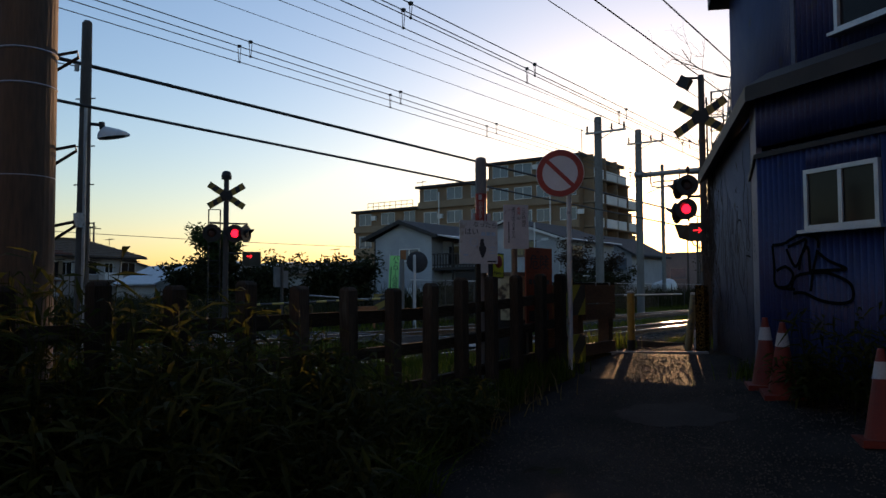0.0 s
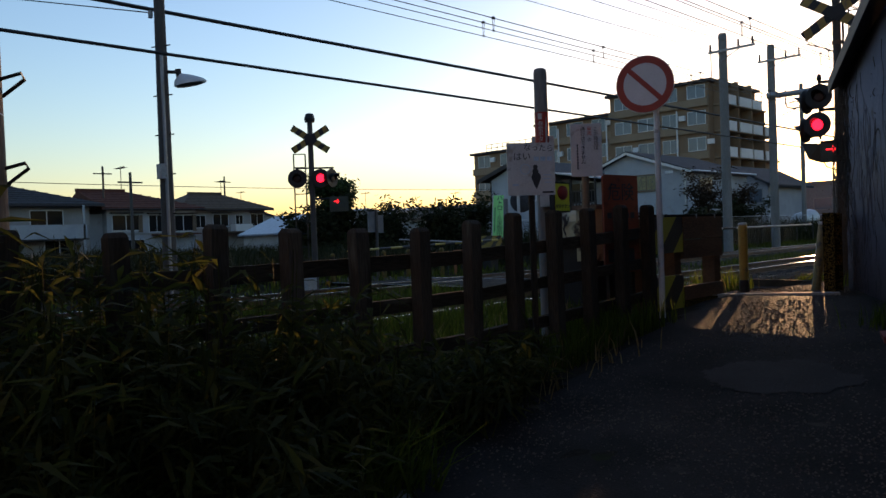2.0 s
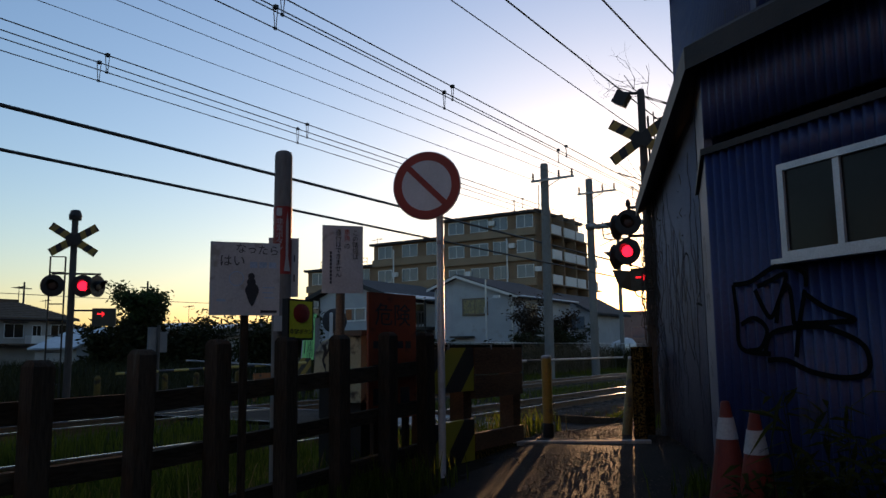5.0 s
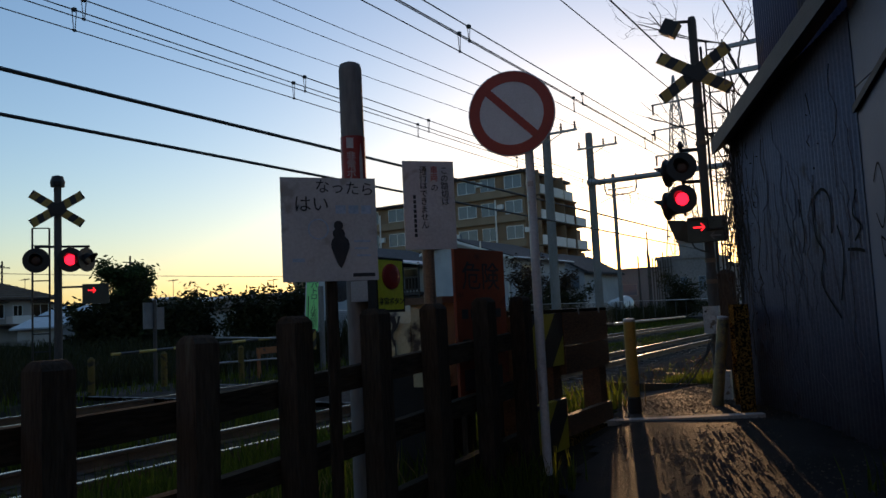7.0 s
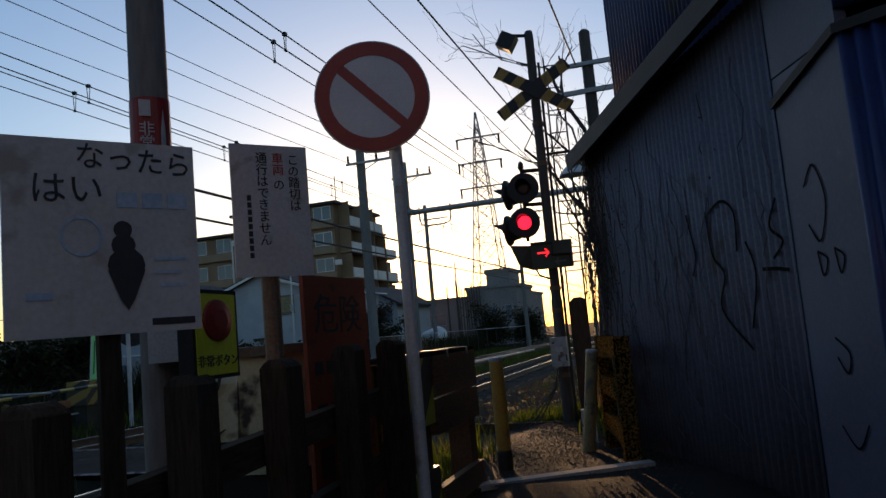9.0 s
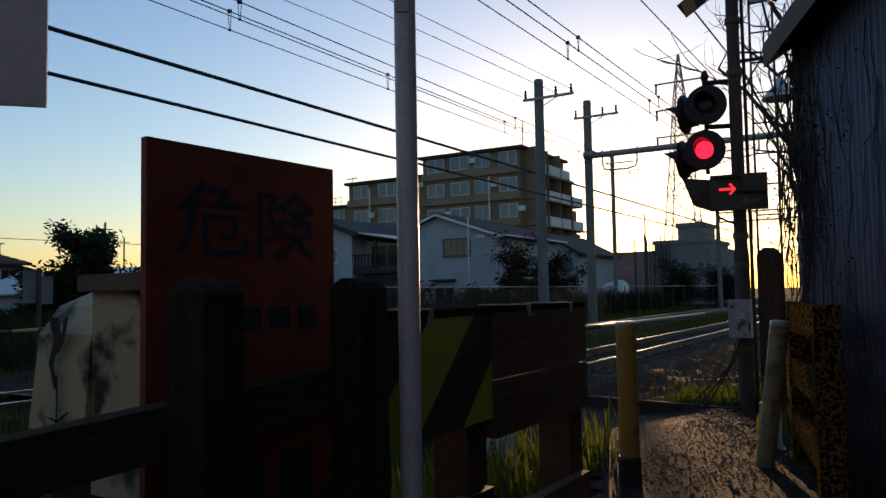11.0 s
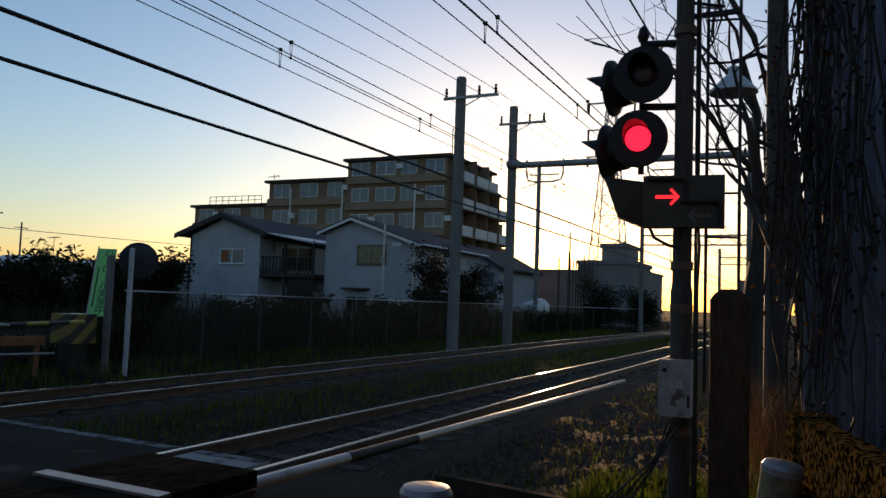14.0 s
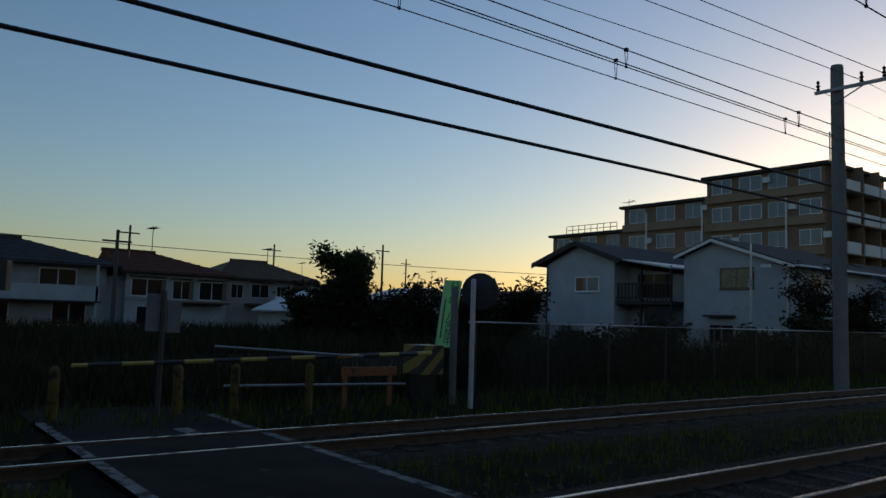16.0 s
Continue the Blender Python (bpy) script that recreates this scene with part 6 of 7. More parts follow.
part("blind", box(bmesh.new(), -28.55, -26.7, 48.755, 48.76, 3.95, 4.9), M["worn_yellow"], g2, "drawn pale blind")
face_window(g2, (-29.3, 48.8), (1, 0), 1.5, 0.9, 1.9, glass="glass_dark")
part("awning", box(bmesh.new(), -29.4, -27.7, 48.25, 48.8, 2.32, 2.42), M["dark_trim"], g2)
part("drain_pipe", rod(bmesh.new(), (-24.75, 48.72, 0), (-24.75, 48.72, 5.0), 0.05, n=6), M["galv"], g2)
part("eave_gutter", rod(bmesh.new(), (-24.1, 48.4, 5.0), (-24.1, 58.4, 5.0), 0.07, n=6), M["galv"], g2)
part("side_window", box(bmesh.new(), -24.62, -24.58, 50.5, 52.2, 3.6, 4.6), M["glass_far"], g2)
part("lean_to", box(bmesh.new(), -24.6, -22.9, 49.4, 54, 0, 2.3), M["plaster_grey"], g2)
part("lean_to_roof", box(bmesh.new(), -24.6, -22.6, 49.1, 54.3, 2.32, 2.42), M["alu"], g2)
gpole = thing("lamp_post", (-26.1, 47.6, 0), "slim grey post with a small lamp before the house", "street lamp")
part("shaft", rod(bmesh.new(), (-26.1, 47.6, 0), (-26.1, 47.6, 6.15), 0.075, 0.05, 8), M["galv"], gpole)
part("lamp_arm", rod(bmesh.new(), (-26.1, 47.6, 4.7), (-25.3, 47.5, 4.95), 0.03, n=6), M["galv"], gpole)
part("lamp_head", box(bmesh.new(), -25.45, -25.0, 47.4, 47.6, 4.86, 5.02), M["lamp_white"], gpole, bevel=0.03)
part("lamp_box", box(bmesh.new(), -26.2, -26.0, 47.5, 47.6, 3.9, 4.3), M["box_grey"], gpole, bevel=0.02)
g3 = thing("house", (-27, 66, 0), "small pale house with a hipped roof behind the poles", "house", "houses across the tracks")
gable_body(g3, -30.0, -24.7, -27.4, 62, 70, 0, 4.6, 5.9, 4.6, True, M["plaster_white"])
gable_roof(g3, -30.6, -24.2, -27.4, 62, 70, 4.4, 6.1, 4.4, True, 0.18, 0.5, M["roof_dark"])
face_window(g3, (-29.2, 62), (1, 0), 1.5, 3.0, 4.1)
face_window(g3, (-26.6, 62), (1, 0), 1.5, 3.0, 4.1)

# row of houses to the west
def ridge_roof(parent, x0, x1, y0, y1, ze, zr, ry0, ry1, material, thick=0.2):
    """A tiled roof over a plan with its ridge along y from ry0 to ry1: a hip where the ridge stops short, a gable where it does not."""
    bm = bmesh.new()
    cx = (x0 + x1) / 2
    lo = [bm.verts.new((x, y, ze - thick)) for x, y in ((x0, y0), (x1, y0), (x1, y1), (x0, y1))]
    hi = [bm.verts.new((x, y, ze)) for x, y in ((x0, y0), (x1, y0), (x1, y1), (x0, y1))]
    r0, r1 = bm.verts.new((cx, ry0, zr)), bm.verts.new((cx, ry1, zr))
    bm.faces.new(lo[::-1])
    for i in range(4):
        bm.faces.new((lo[i], lo[(i + 1) % 4], hi[(i + 1) % 4], hi[i]))
    bm.faces.new((hi[0], hi[1], r0))
    bm.faces.new((hi[1], hi[2], r1, r0))
    bm.faces.new((hi[2], hi[3], r1))
    bm.faces.new((hi[3], hi[0], r0, r1))
    roof = part("roof", bm, material, parent)
    part("ridge_tile", box(bmesh.new(), cx - 0.18, cx + 0.18, ry0 - 0.1, ry1 + 0.1, zr - 0.08, zr + 0.2), material, roof, bevel=0.05)
    # courses of tiles down the slope that faces the line
    n = 9
    for k in range(1, n):
        u = k / n
        a = Vector((x1, y0, ze)).lerp(Vector((cx, ry0, zr)), u)
        b = Vector((x1, y1, ze)).lerp(Vector((cx, ry1, zr)), u)
        part("tile_course", rod(bmesh.new(), a + Vector((0, 0, 0.015)), b + Vector((0, 0, 0.015)), 0.045, n=5), material, roof)
    part("gutter", rod(bmesh.new(), (x1 + 0.05, y0, ze - thick), (x1 + 0.05, y1, ze - thick), 0.07, n=6), M["dark_trim"], roof)
    return roof


def west_house(label, x1, y0, y1, ze, zr, over, ridge, roof_mat, wall_mat, wins):
    """A house whose east wall stands at x1; wins: (y, width, z0, z1, hood, glass)."""
    t = thing("house", (x1 - 4, (y0 + y1) / 2, 0), label, "house", "houses across the tracks")
    part("wall", box(bmesh.new(), x1 - 8.5, x1, y0, y1, 0, ze - 0.2), M[wall_mat], t)
    ridge_roof(t, x1 - 8.5 - over, x1 + over, y0 - over, y1 + over, ze, zr, ridge[0], ridge[1], M[roof_mat])
    for yy, w, z0, z1, hood, glass in wins:
        face_window(t, (x1, yy), (0, 1), w, z0, z1, glass=glass, framing="alu")
        if hood:
            part("window_hood", box(bmesh.new(), x1, x1 + 0.55, yy - 0.15, yy + w + 0.15, z1 + 0.1, z1 + 0.18), M["dark_trim"], t)
    part("belt_course", box(bmesh.new(), x1, x1 + 0.04, y0, y1, 2.35, 2.55), M["plaster_grey"], t)
    return t


h1 = west_house("two-storey white house with a dark tiled hipped roof", -67.6, 9.0, 26.3, 5.1, 6.95, 0.95, (13.5, 20.8), "roof_dark", "plaster_grey", [(11.4, 2.2, 3.1, 4.6, False, "glass_dark"), (16.0, 2.6, 2.9, 4.6, False, "glass_dark"), (21.6, 2.6, 2.9, 4.6, False, "glass_dark"), (22.6, 2.4, 0.3, 2.1, False, "glass_dark"), (17.0, 2.8, 0.3, 2.1, False, "glass_dark")])
part("balcony", box(bmesh.new(), -67.6, -66.3, 11.0, 25.6, 2.2, 3.35), M["plaster_white"], h1, "white balcony parapet")
part("balcony_slab", box(bmesh.new(), -67.6, -66.2, 10.9, 25.7, 2.08, 2.2), M["dark_trim"], h1)
for yy in (11.2, 18.0, 25.4):
    part("balcony_post", box(bmesh.new(), -66.45, -66.3, yy - 0.08, yy + 0.08, 0.0, 4.95), M["plaster_white"], h1)
part("satellite_dish", lathe(bmesh.new(), [(0.05, -0.1), (0.3, -0.04), (0.42, 0.06)], 18, Matrix.Translation((-66.1, 14.2, 3.7)) @ Matrix.Rotation(radians(70), 4, "Y")), M["lamp_white"], h1, "white satellite dish")
h2 = west_house("white two-storey house with a reddish tiled roof", -68.0, 27.9, 36.2, 4.85, 6.55, 0.6, (27.0, 31.2), "roof_red", "plaster_white", [(28.3, 2.5, 2.75, 4.2, True, "glass_dark"), (31.6, 1.5, 2.6, 4.15, True, "glass_dark"), (33.8, 2.2, 2.6, 4.15, True, "glass_dark"), (28.8, 2.4, 0.4, 2.0, False, "glass_dark")])
bm = bmesh.new()
gv = [[bm.verts.new(p) for p in ((x, 27.25, 4.7), (-72.2, 27.25, 6.5), (-76.0, 27.25, 4.7))] for x in (-68.2,)]
bm.faces.new(gv[0])
part("gable_end", bm, M["plaster_white"], h2, "white gable end")
part("side_wing", box(bmesh.new(), -75.0, -69.0, 25.9, 27.9, 0, 4.3), M["plaster_white"], h2)
face_window(h2, (-71.0, 25.9), (1, 0), 1.6, 2.5, 3.9, glass="glass_dark")
for yy in (30.9, 33.2, 36.05):
    part("shutter_box", box(bmesh.new(), -68.0, -67.85, yy - 0.25, yy + 0.1, 2.6, 4.15), M["brown_metal"], h2, bevel=0.01)
part("porch_roof", box(bmesh.new(), -68.0, -66.6, 31.8, 36.0, 2.3, 2.42), M["roof_red"], h2)
h3 = west_house("beige two-storey house with a brown tiled roof", -73.0, 37.6, 46.8, 5.0, 6.75, 0.7, (40.2, 43.9), "roof_brown", "plaster_grey", [(38.6, 1.2, 3.0, 4.3, False, "glass_dark"), (40.6, 1.8, 3.1, 4.4, True, "glass_dark"), (43.2, 0.9, 2.9, 4.3, False, "glass_dark"), (45.0, 1.6, 3.1, 4.4, True, "glass_dark")])
part("porch_roof", box(bmesh.new(), -73.0, -71.0, 40.0, 47.0, 2.4, 2.55), M["roof_brown"], h3)
part("balcony", box(bmesh.new(), -73.0, -71.9, 42.6, 44.6, 2.5, 3.3), M["apt_white"], h3)
h4 = thing("garden_shed", (-50, 35, 0), "low grey lean-to shed with a pale roof", "shed")
gable_body(h4, 33, 39.5, 36, -54, -49, 0, 2.0, 3.2, 2.0, False, M["plaster_grey"])
gable_roof(h4, 32.6, 39.9, 36, -54, -49, 1.95, 3.4, 1.95, False, 0.12, 0.3, M["roof_metal"])
for k, (x, yv, w, h, rm) in enumerate(((-82, 62, 13, 5.2, "roof_metal"), (-74, 74, 16, 5.0, "roof_dark"), (-95, 50, 14, 6.0, "roof_dark"), (-100, 84, 22, 6.2, "roof_metal"), (-60, 62, 9, 4.6, "roof_brown"))):
    t = thing("house", (x, yv, 0), "low distant house with a shallow roof", "house", "distant houses")
    gable_body(t, yv, yv + w, yv + w / 2, x - 8, x, 0, h * 0.75, h, h * 0.75, False, M["plaster_grey"])
    gable_roof(t, yv - 0.5, yv + w + 0.5, yv + w / 2, x - 8, x, h * 0.74, h * 1.05, h * 0.74, False, 0.2, 0.4, M[rm])

# ---- apartment block ----
apt = thing("apartment_building", (-50, 90, 0), "brown stepped apartment block with white balconies", "apartment building")
blocks = ((-50.2, -38.0, 80.0, 92.0, 6, 17.0), (-61.4, -50.21, 80.6, 96.0, 5, 15.1), (-73.5, -61.41, 81.4, 96.0, 4, 12.6))
for bx0, bx1, by0, by1, nf, top_z in blocks:
    part("wall", box(bmesh.new(), bx0, bx1, by0, by1, 0, top_z - 0.25), M["apt_brown"], apt)
    part("roof_slab", box(bmesh.new(), bx0 - 0.4, bx1 + 0.5, by0 - 0.5, by1 + 0.3, top_z - 0.25, top_z + 0.05), M["dark_trim"], apt)
    fh = top_z / nf
    for f in range(nf):
        z = f * fh
        part("floor_band", box(bmesh.new(), bx0 - 0.02, bx1 + 0.02, by0 - 0.35, by0 - 0.002, z + fh * 0.02, z + fh * 0.30), M["apt_band"], apt)
        nb = 4 if bx1 > -40 else 3
        wbay = (bx1 - bx0) / nb
        for k in range(nb):
            w = (2.2, 2.4, 1.9, 2.1)[k % 4]
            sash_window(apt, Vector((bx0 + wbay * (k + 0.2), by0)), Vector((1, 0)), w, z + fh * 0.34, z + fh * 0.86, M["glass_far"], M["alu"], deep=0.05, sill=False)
            if (k + f) % 3 == 0:
                part("air_conditioner", box(bmesh.new(), bx0 + wbay * (k + 0.2) + w + 0.25, bx0 + wbay * (k + 0.2) + w + 0.95, by0 - 0.34, by0 - 0.01, z + fh * 0.55, z + fh * 0.74), M["apt_white"], apt, bevel=0.03)
        if bx1 > -40:
            yend = (97.4, 97.4, 97.0, 95.8, 94.2, 92.0)[f]
            if yend > by1:
                part("wall", box(bmesh.new(), bx0 + 3, bx1 - 0.01, by1 + 0.01, yend, z, z + fh), M["apt_brown"], apt)
            balc = part("balcony", box(bmesh.new(), bx1, bx1 + 1.3, by0 + 1.0, yend, z + 0.1, z + 0.28), M["apt_band"], apt)
            for k in range(5):
                y0b = by0 + 1.2 + k * 3.4
                if y0b + 2.4 > yend:
                    continue
                part("parapet", box(bmesh.new(), bx1 + 1.3, bx1 + 1.42, y0b, y0b + (3.0 if k % 2 else 2.5), z + 0.2, z + 1.25), M["apt_white"], balc, "white balcony parapet")
                part("divider", box(bmesh.new(), bx1 + 0.02, bx1 + 1.3, y0b - 0.15, y0b, z + 0.28, z + fh), M["apt_brown"], balc)
                face_window(apt, (bx1 + 0.005, y0b + 0.3), (0, 1), 2.0, z + 0.4, z + 2.2, sill=False)
for x in (-41.5, -50.5, -57.5):
    part("drain_pipe", rod(bmesh.new(), (x, 79.55, 0), (x, 79.55, 14), 0.09, n=6), M["apt_white"], apt)
for k in range(9):
    part("railing_post", rod(bmesh.new(), (-71 + k, 81.2, 12.6), (-71 + k, 81.2, 13.6), 0.04, n=5), M["dark_trim"], apt)
for z in (13.1, 13.6):
    part("railing_bar", rod(bmesh.new(), (-71, 81.2, z), (-63, 81.2, z), 0.04, n=5), M["dark_trim"], apt)
part("mast", rod(bmesh.new(), (-39.0, 83, 17), (-39.0, 83, 20.5), 0.06, n=5), M["dark_trim"], apt)


def antenna(x, y, z, h, parent_label="thin television antenna on a rooftop"):
    t = thing("roof_antenna", (x, y, z), parent_label, "antenna", "roof antennas")
    part("mast", rod(bmesh.new(), (x, y, z), (x, y, z + h), 0.035, n=5), M["dark_trim"], t)
    part("boom", rod(bmesh.new(), (x - 0.9, y, z + h * 0.92), (x + 0.9, y, z + h * 0.97), 0.03, n=5), M["dark_trim"], t)
    for k in range(6):
        part("element", rod(bmesh.new(), (x - 0.8 + k * 0.3, y - 0.35, z + h * 0.93), (x - 0.8 + k * 0.3, y + 0.35, z + h * 0.93), 0.02, n=4), M["dark_trim"], t)
    return t


antenna(-63.5, 84, 12.4, 4.2)
antenna(-72.2, 31.0, 6.5, 2.4)
antenna(-77.2, 44, 6.5, 1.8)
antenna(-84, 70, 5.2, 2.6)
antenna(-78, 82, 5.2, 2.4)
antenna(-97, 58, 6.0, 2.6)

# ---- lattice tower, distant blocks, vehicle ----
tower = thing("transmission_tower", (-30, 128, 0), "tall steel lattice transmission tower in the distance", "transmission tower")
TX, TY, TH = -31.0, 120.0, 36.0
bm = bmesh.new()


def tw(z):
    return lerp([(0, 3.0), (16, 1.7), (30, 0.7), (36, 0.08)], z)


levels = [0, 4, 8, 11.5, 15, 18, 21, 23.5, 26, 28, 30, 32, 34, 36]
for a, b in zip(levels, levels[1:]):
    c = [[Vector((TX + sx * tw(z), TY + sy * tw(z), z)) for sx, sy in ((-1, -1), (1, -1), (1, 1), (-1, 1))] for z in (a, b)]
    for i in range(4):
        rod(bm, c[0][i], c[1][i], 0.1, n=4)
        rod(bm, c[0][i], c[1][(i + 1) % 4], 0.055, n=4)
        rod(bm, c[0][(i + 1) % 4], c[1][i], 0.055, n=4)
        rod(bm, c[1][i], c[1][(i + 1) % 4], 0.05, n=4)
part("lattice", bm, M["grey_metal"], tower)
for z in (24, 28, 32):
    part("cross_arm", box(bmesh.new(), TX - 3.6, TX + 3.6, TY - 0.12, TY + 0.12, z - 0.1, z + 0.12), M["grey_metal"], tower)
    for sx in (-3.4, 3.4):
        part("insulator", rod(bmesh.new(), (TX + sx, TY, z), (TX + sx, TY, z - 1.5), 0.16, n=6), M["black_metal"], tower)
for x0, x1, y0, y1, z1, lab in ((-23.4, -18.4, 78, 86, 5.7, "dark low industrial building beside the line"), (-21.5, -19.2, 79, 84, 7.3, "grey block with a water tank behind the line"), (-16.0, -11.5, 150, 160, 7, "far dark block beyond the gantries"), (-40, -24, 112, 124, 6.5, "far dark building under the sun"), (-58, -42, 130, 142, 6.0, "far dark building under the sun"), (12, 30, 120, 140, 7, "far dark building beyond the tracks")):
    t = thing("distant_building", ((x0 + x1) / 2, y0, 0), lab, "building", "distant buildings")
    part("wall", box(bmesh.new(), x0, x1, y0, y1, 0, z1), M["far_grey"], t, bevel=0.05)
    part("parapet", box(bmesh.new(), x0 - 0.15, x1 + 0.15, y0 - 0.15, y1 + 0.15, z1, z1 + 0.35), M["far_grey"], t)
    for k in range(3):
        w = (x1 - x0) / 3
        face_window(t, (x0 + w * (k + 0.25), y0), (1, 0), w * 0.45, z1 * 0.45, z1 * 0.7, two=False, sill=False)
scaffold = thing("scaffold_fence", (-22.6, 77.3, 0), "row of thin upright stakes beside the dark building", "fence")
for k in range(9):
    part("stake", rod(bmesh.new(), (-23.9 + 0.25 * k, 77.2 + 0.1 * (k % 3), 0), (-23.9 + 0.25 * k, 77.2 + 0.1 * (k % 3), 5.6 + 0.9 * random.random()), 0.06, n=5), M["dark_pole"], scaffold)
part("tie_bar", rod(bmesh.new(), (-24.0, 77.3, 4.9), (-21.7, 77.3, 5.0), 0.04, n=5), M["dark_pole"], scaffold)
for px_, py_, ph in ((-29.6, 96.0, 10.4), (-30.3, 98.0, 8.2), (-31.5, 98.0, 7.6)):
    t = thing("utility_pole", (px_, py_, 0), "thin distant utility pole beside the line", "utility pole", "distant poles")
    part("shaft", rod(bmesh.new(), (px_, py_, 0), (px_, py_, ph), 0.16, 0.08, 8), M["dark_pole"], t)
tank = thing("tank_truck", (-20, 56, 0), "silver tank vehicle parked beside the line", "truck")
part("tank", lathe(bmesh.new(), [(0.25, -1.0), (0.55, -0.9), (0.62, -0.7), (0.62, 0.7), (0.55, 0.9), (0.25, 1.0)], 20, Matrix.Translation((-20.2, 57, 1.5)) @ Matrix.Rotation(radians(78), 4, "Y") @ Matrix.Rotation(radians(35), 4, "X")), M["tank"], tank, smooth=False)
part("chassis", box(bmesh.new(), -22.2, -18.2, 56.4, 57.6, 0.45, 0.8), M["black_metal"], tank)
for x in (-21.5, -19.0):
    for yy in (56.3, 57.7):
        part("wheel", lathe(bmesh.new(), [(0.42, -0.12), (0.44, 0), (0.42, 0.12)], 16, Matrix.Translation((x, yy, 0.44)) @ Matrix.Rotation(radians(90), 4, "X")), M["cable"], tank)
far_wires = [((-75, -20, 8.3), (-70, 90, 7.6))]
for a, b in far_wires:
    cable("distant_wire", [a, b], 0.03, M["cable"], "thin distant wire above the houses", 0.8, "distant wires", 4)
for x, yy, h in ((-68, 52, 8.8), (-80, 46, 9), (-50, 22.5, 6.2), (-90, 70, 9.5), (-70, 28.5, 8.6)):
    t = thing("utility_pole", (x, yy, 0), "thin distant utility pole above the roofs", "utility pole", "distant poles")
    part("shaft", rod(bmesh.new(), (x, yy, 0), (x, yy, h), 0.14, 0.09, 8), M["dark_pole"], t)
    part("crossarm", box(bmesh.new(), x - 0.1, x, yy - 0.8, yy + 0.8, h - 0.7, h - 0.6), M["dark_pole"], t)

trellis = thing("garden_trellis", (-20, 6.2, 0), "dark garden trellis with a straggling climber on top", "trellis")
for ty, tz in ((5.5, 3.7), (6.1, 3.5), (6.75, 4.2)):
    part("post", box(bmesh.new(), -20.05, -19.95, ty - 0.05, ty + 0.05, 0.0, tz), M["dark_pole"], trellis, bevel=0.01)
for tz in (3.1, 3.4):
    part("rail", box(bmesh.new(), -19.95, -19.89, 3.0, 6.9, tz, tz + 0.07), M["dark_pole"], trellis, bevel=0.008)
verts, faces = [], []
twigs_bm, nodes = bmesh.new(), []
for k in range(16):
    q = Vector((-19.92, random.uniform(5.3, 6.75), 3.45))
    run = [q]
    for _ in range(5):
        q = q + Vector((random.gauss(0, 0.06), random.gauss(0, 0.14), random.gauss(0.07, 0.08)))
        run.append(q)
        nodes.append(q)
    chain(twigs_bm, run, 0.008, 4)
part("climber_stems", twigs_bm, M["bark"], trellis)
for _ in range(260):
    p = random.choice(nodes) + Vector((random.gauss(0, 0.04), random.gauss(0, 0.05), random.gauss(0, 0.04)))
    d = Vector((random.gauss(0, 1), random.gauss(0, 1), random.gauss(0, 1))).normalized() * 0.04
    sd = d.cross(Vector((0.3, 0.5, 0.8))).normalized() * 0.025
    n0 = len(verts)
    verts += [p - d, p - sd, p + d, p + sd]
    faces.append((n0, n0 + 1, n0 + 2, n0 + 3))
raw("climber_leaves", verts, faces, M["hedge_leaf"], trellis)


# ---- plants ----
def blades(name, count, place, hmin, hmax, width, material, label, lean=0.35, category="grass"):
    verts, faces = [], []
    for _ in range(count):
        x, y, z = place()
        h, a, b = random.uniform(hmin, hmax), random.uniform(0, 6.283), random.uniform(0, 6.283)
        l = h * random.uniform(0.1, 1) * lean
        w = width * random.uniform(0.6, 1.3)
        dx, dy = math.cos(a) * w, math.sin(a) * w
        lx, ly = math.cos(b) * l, math.sin(b) * l
        k = len(verts)
        verts += [(x - dx, y - dy, z), (x + dx, y + dy, z), (x + dx * 0.8 + lx * 0.35, y + dy * 0.8 + ly * 0.35, z + h * 0.55), (x - dx * 0.8 + lx * 0.35, y - dy * 0.8 + ly * 0.35, z + h * 0.55), (x + lx, y + ly, z + h * random.uniform(0.8, 1))]
        faces += [(k, k + 1, k + 2, k + 3), (k + 3, k + 2, k + 4)]
    return tagged(raw(name, verts, faces, material), label, category, kind="stuff")


def spot(x0, x1, y0, y1, lump=0.0, dz=0.0):
    def f():
        while True:
            x, y = random.uniform(x0, x1), random.uniform(y0, y1)
            if noise.noise(Vector((x * 1.1, y * 1.1, 7))) > random.uniform(-0.5, 0.5) - 0.1 + lump:
                return x, y, ground_z(x, y) + dz
    return f


def wall_foot():
    u = random.uniform(-0.2, 4.5)
    q = on_front(u) + Vector((FD.y, -FD.x)) * abs(random.gauss(0.05, 0.16))
    return q.x, q.y, ground_z(q.x, q.y)


blades("fence_grass", 5200, spot(-4.75, -4.0, 2.0, 8.8), 0.1, 0.38, 0.006, M["grass"], "tufts of wild grass along the fence foot")
blades("verge_grass", 9500, spot(-7.4, -4.8, -2, 12.4), 0.14, 0.46, 0.008, M["grass"], "rough grass between fence and track")
blades("dry_verge", 2200, spot(-7.0, -4.6, 0, 12), 0.12, 0.4, 0.006, M["dry_grass"], "dry brown weeds between fence and track", 0.7)
blades("rail_grass", 7500, spot(-7.75, -6.6, -2, 10.5), 0.22, 0.52, 0.008, M["grass"], "tall grass along the ballast edge")
blades("garden_brush", 11000, spot(-56, -30, 2, 34), 0.4, 1.25, 0.03, M["hedge_leaf"], "dark overgrown gardens in front of the houses", 0.6)
blades("garden_edge_brush", 5000, spot(-26.5, -18, -2, 11.8), 0.5, 1.5, 0.022, M["hedge_leaf"], "dark brush beyond the far track", 0.6)
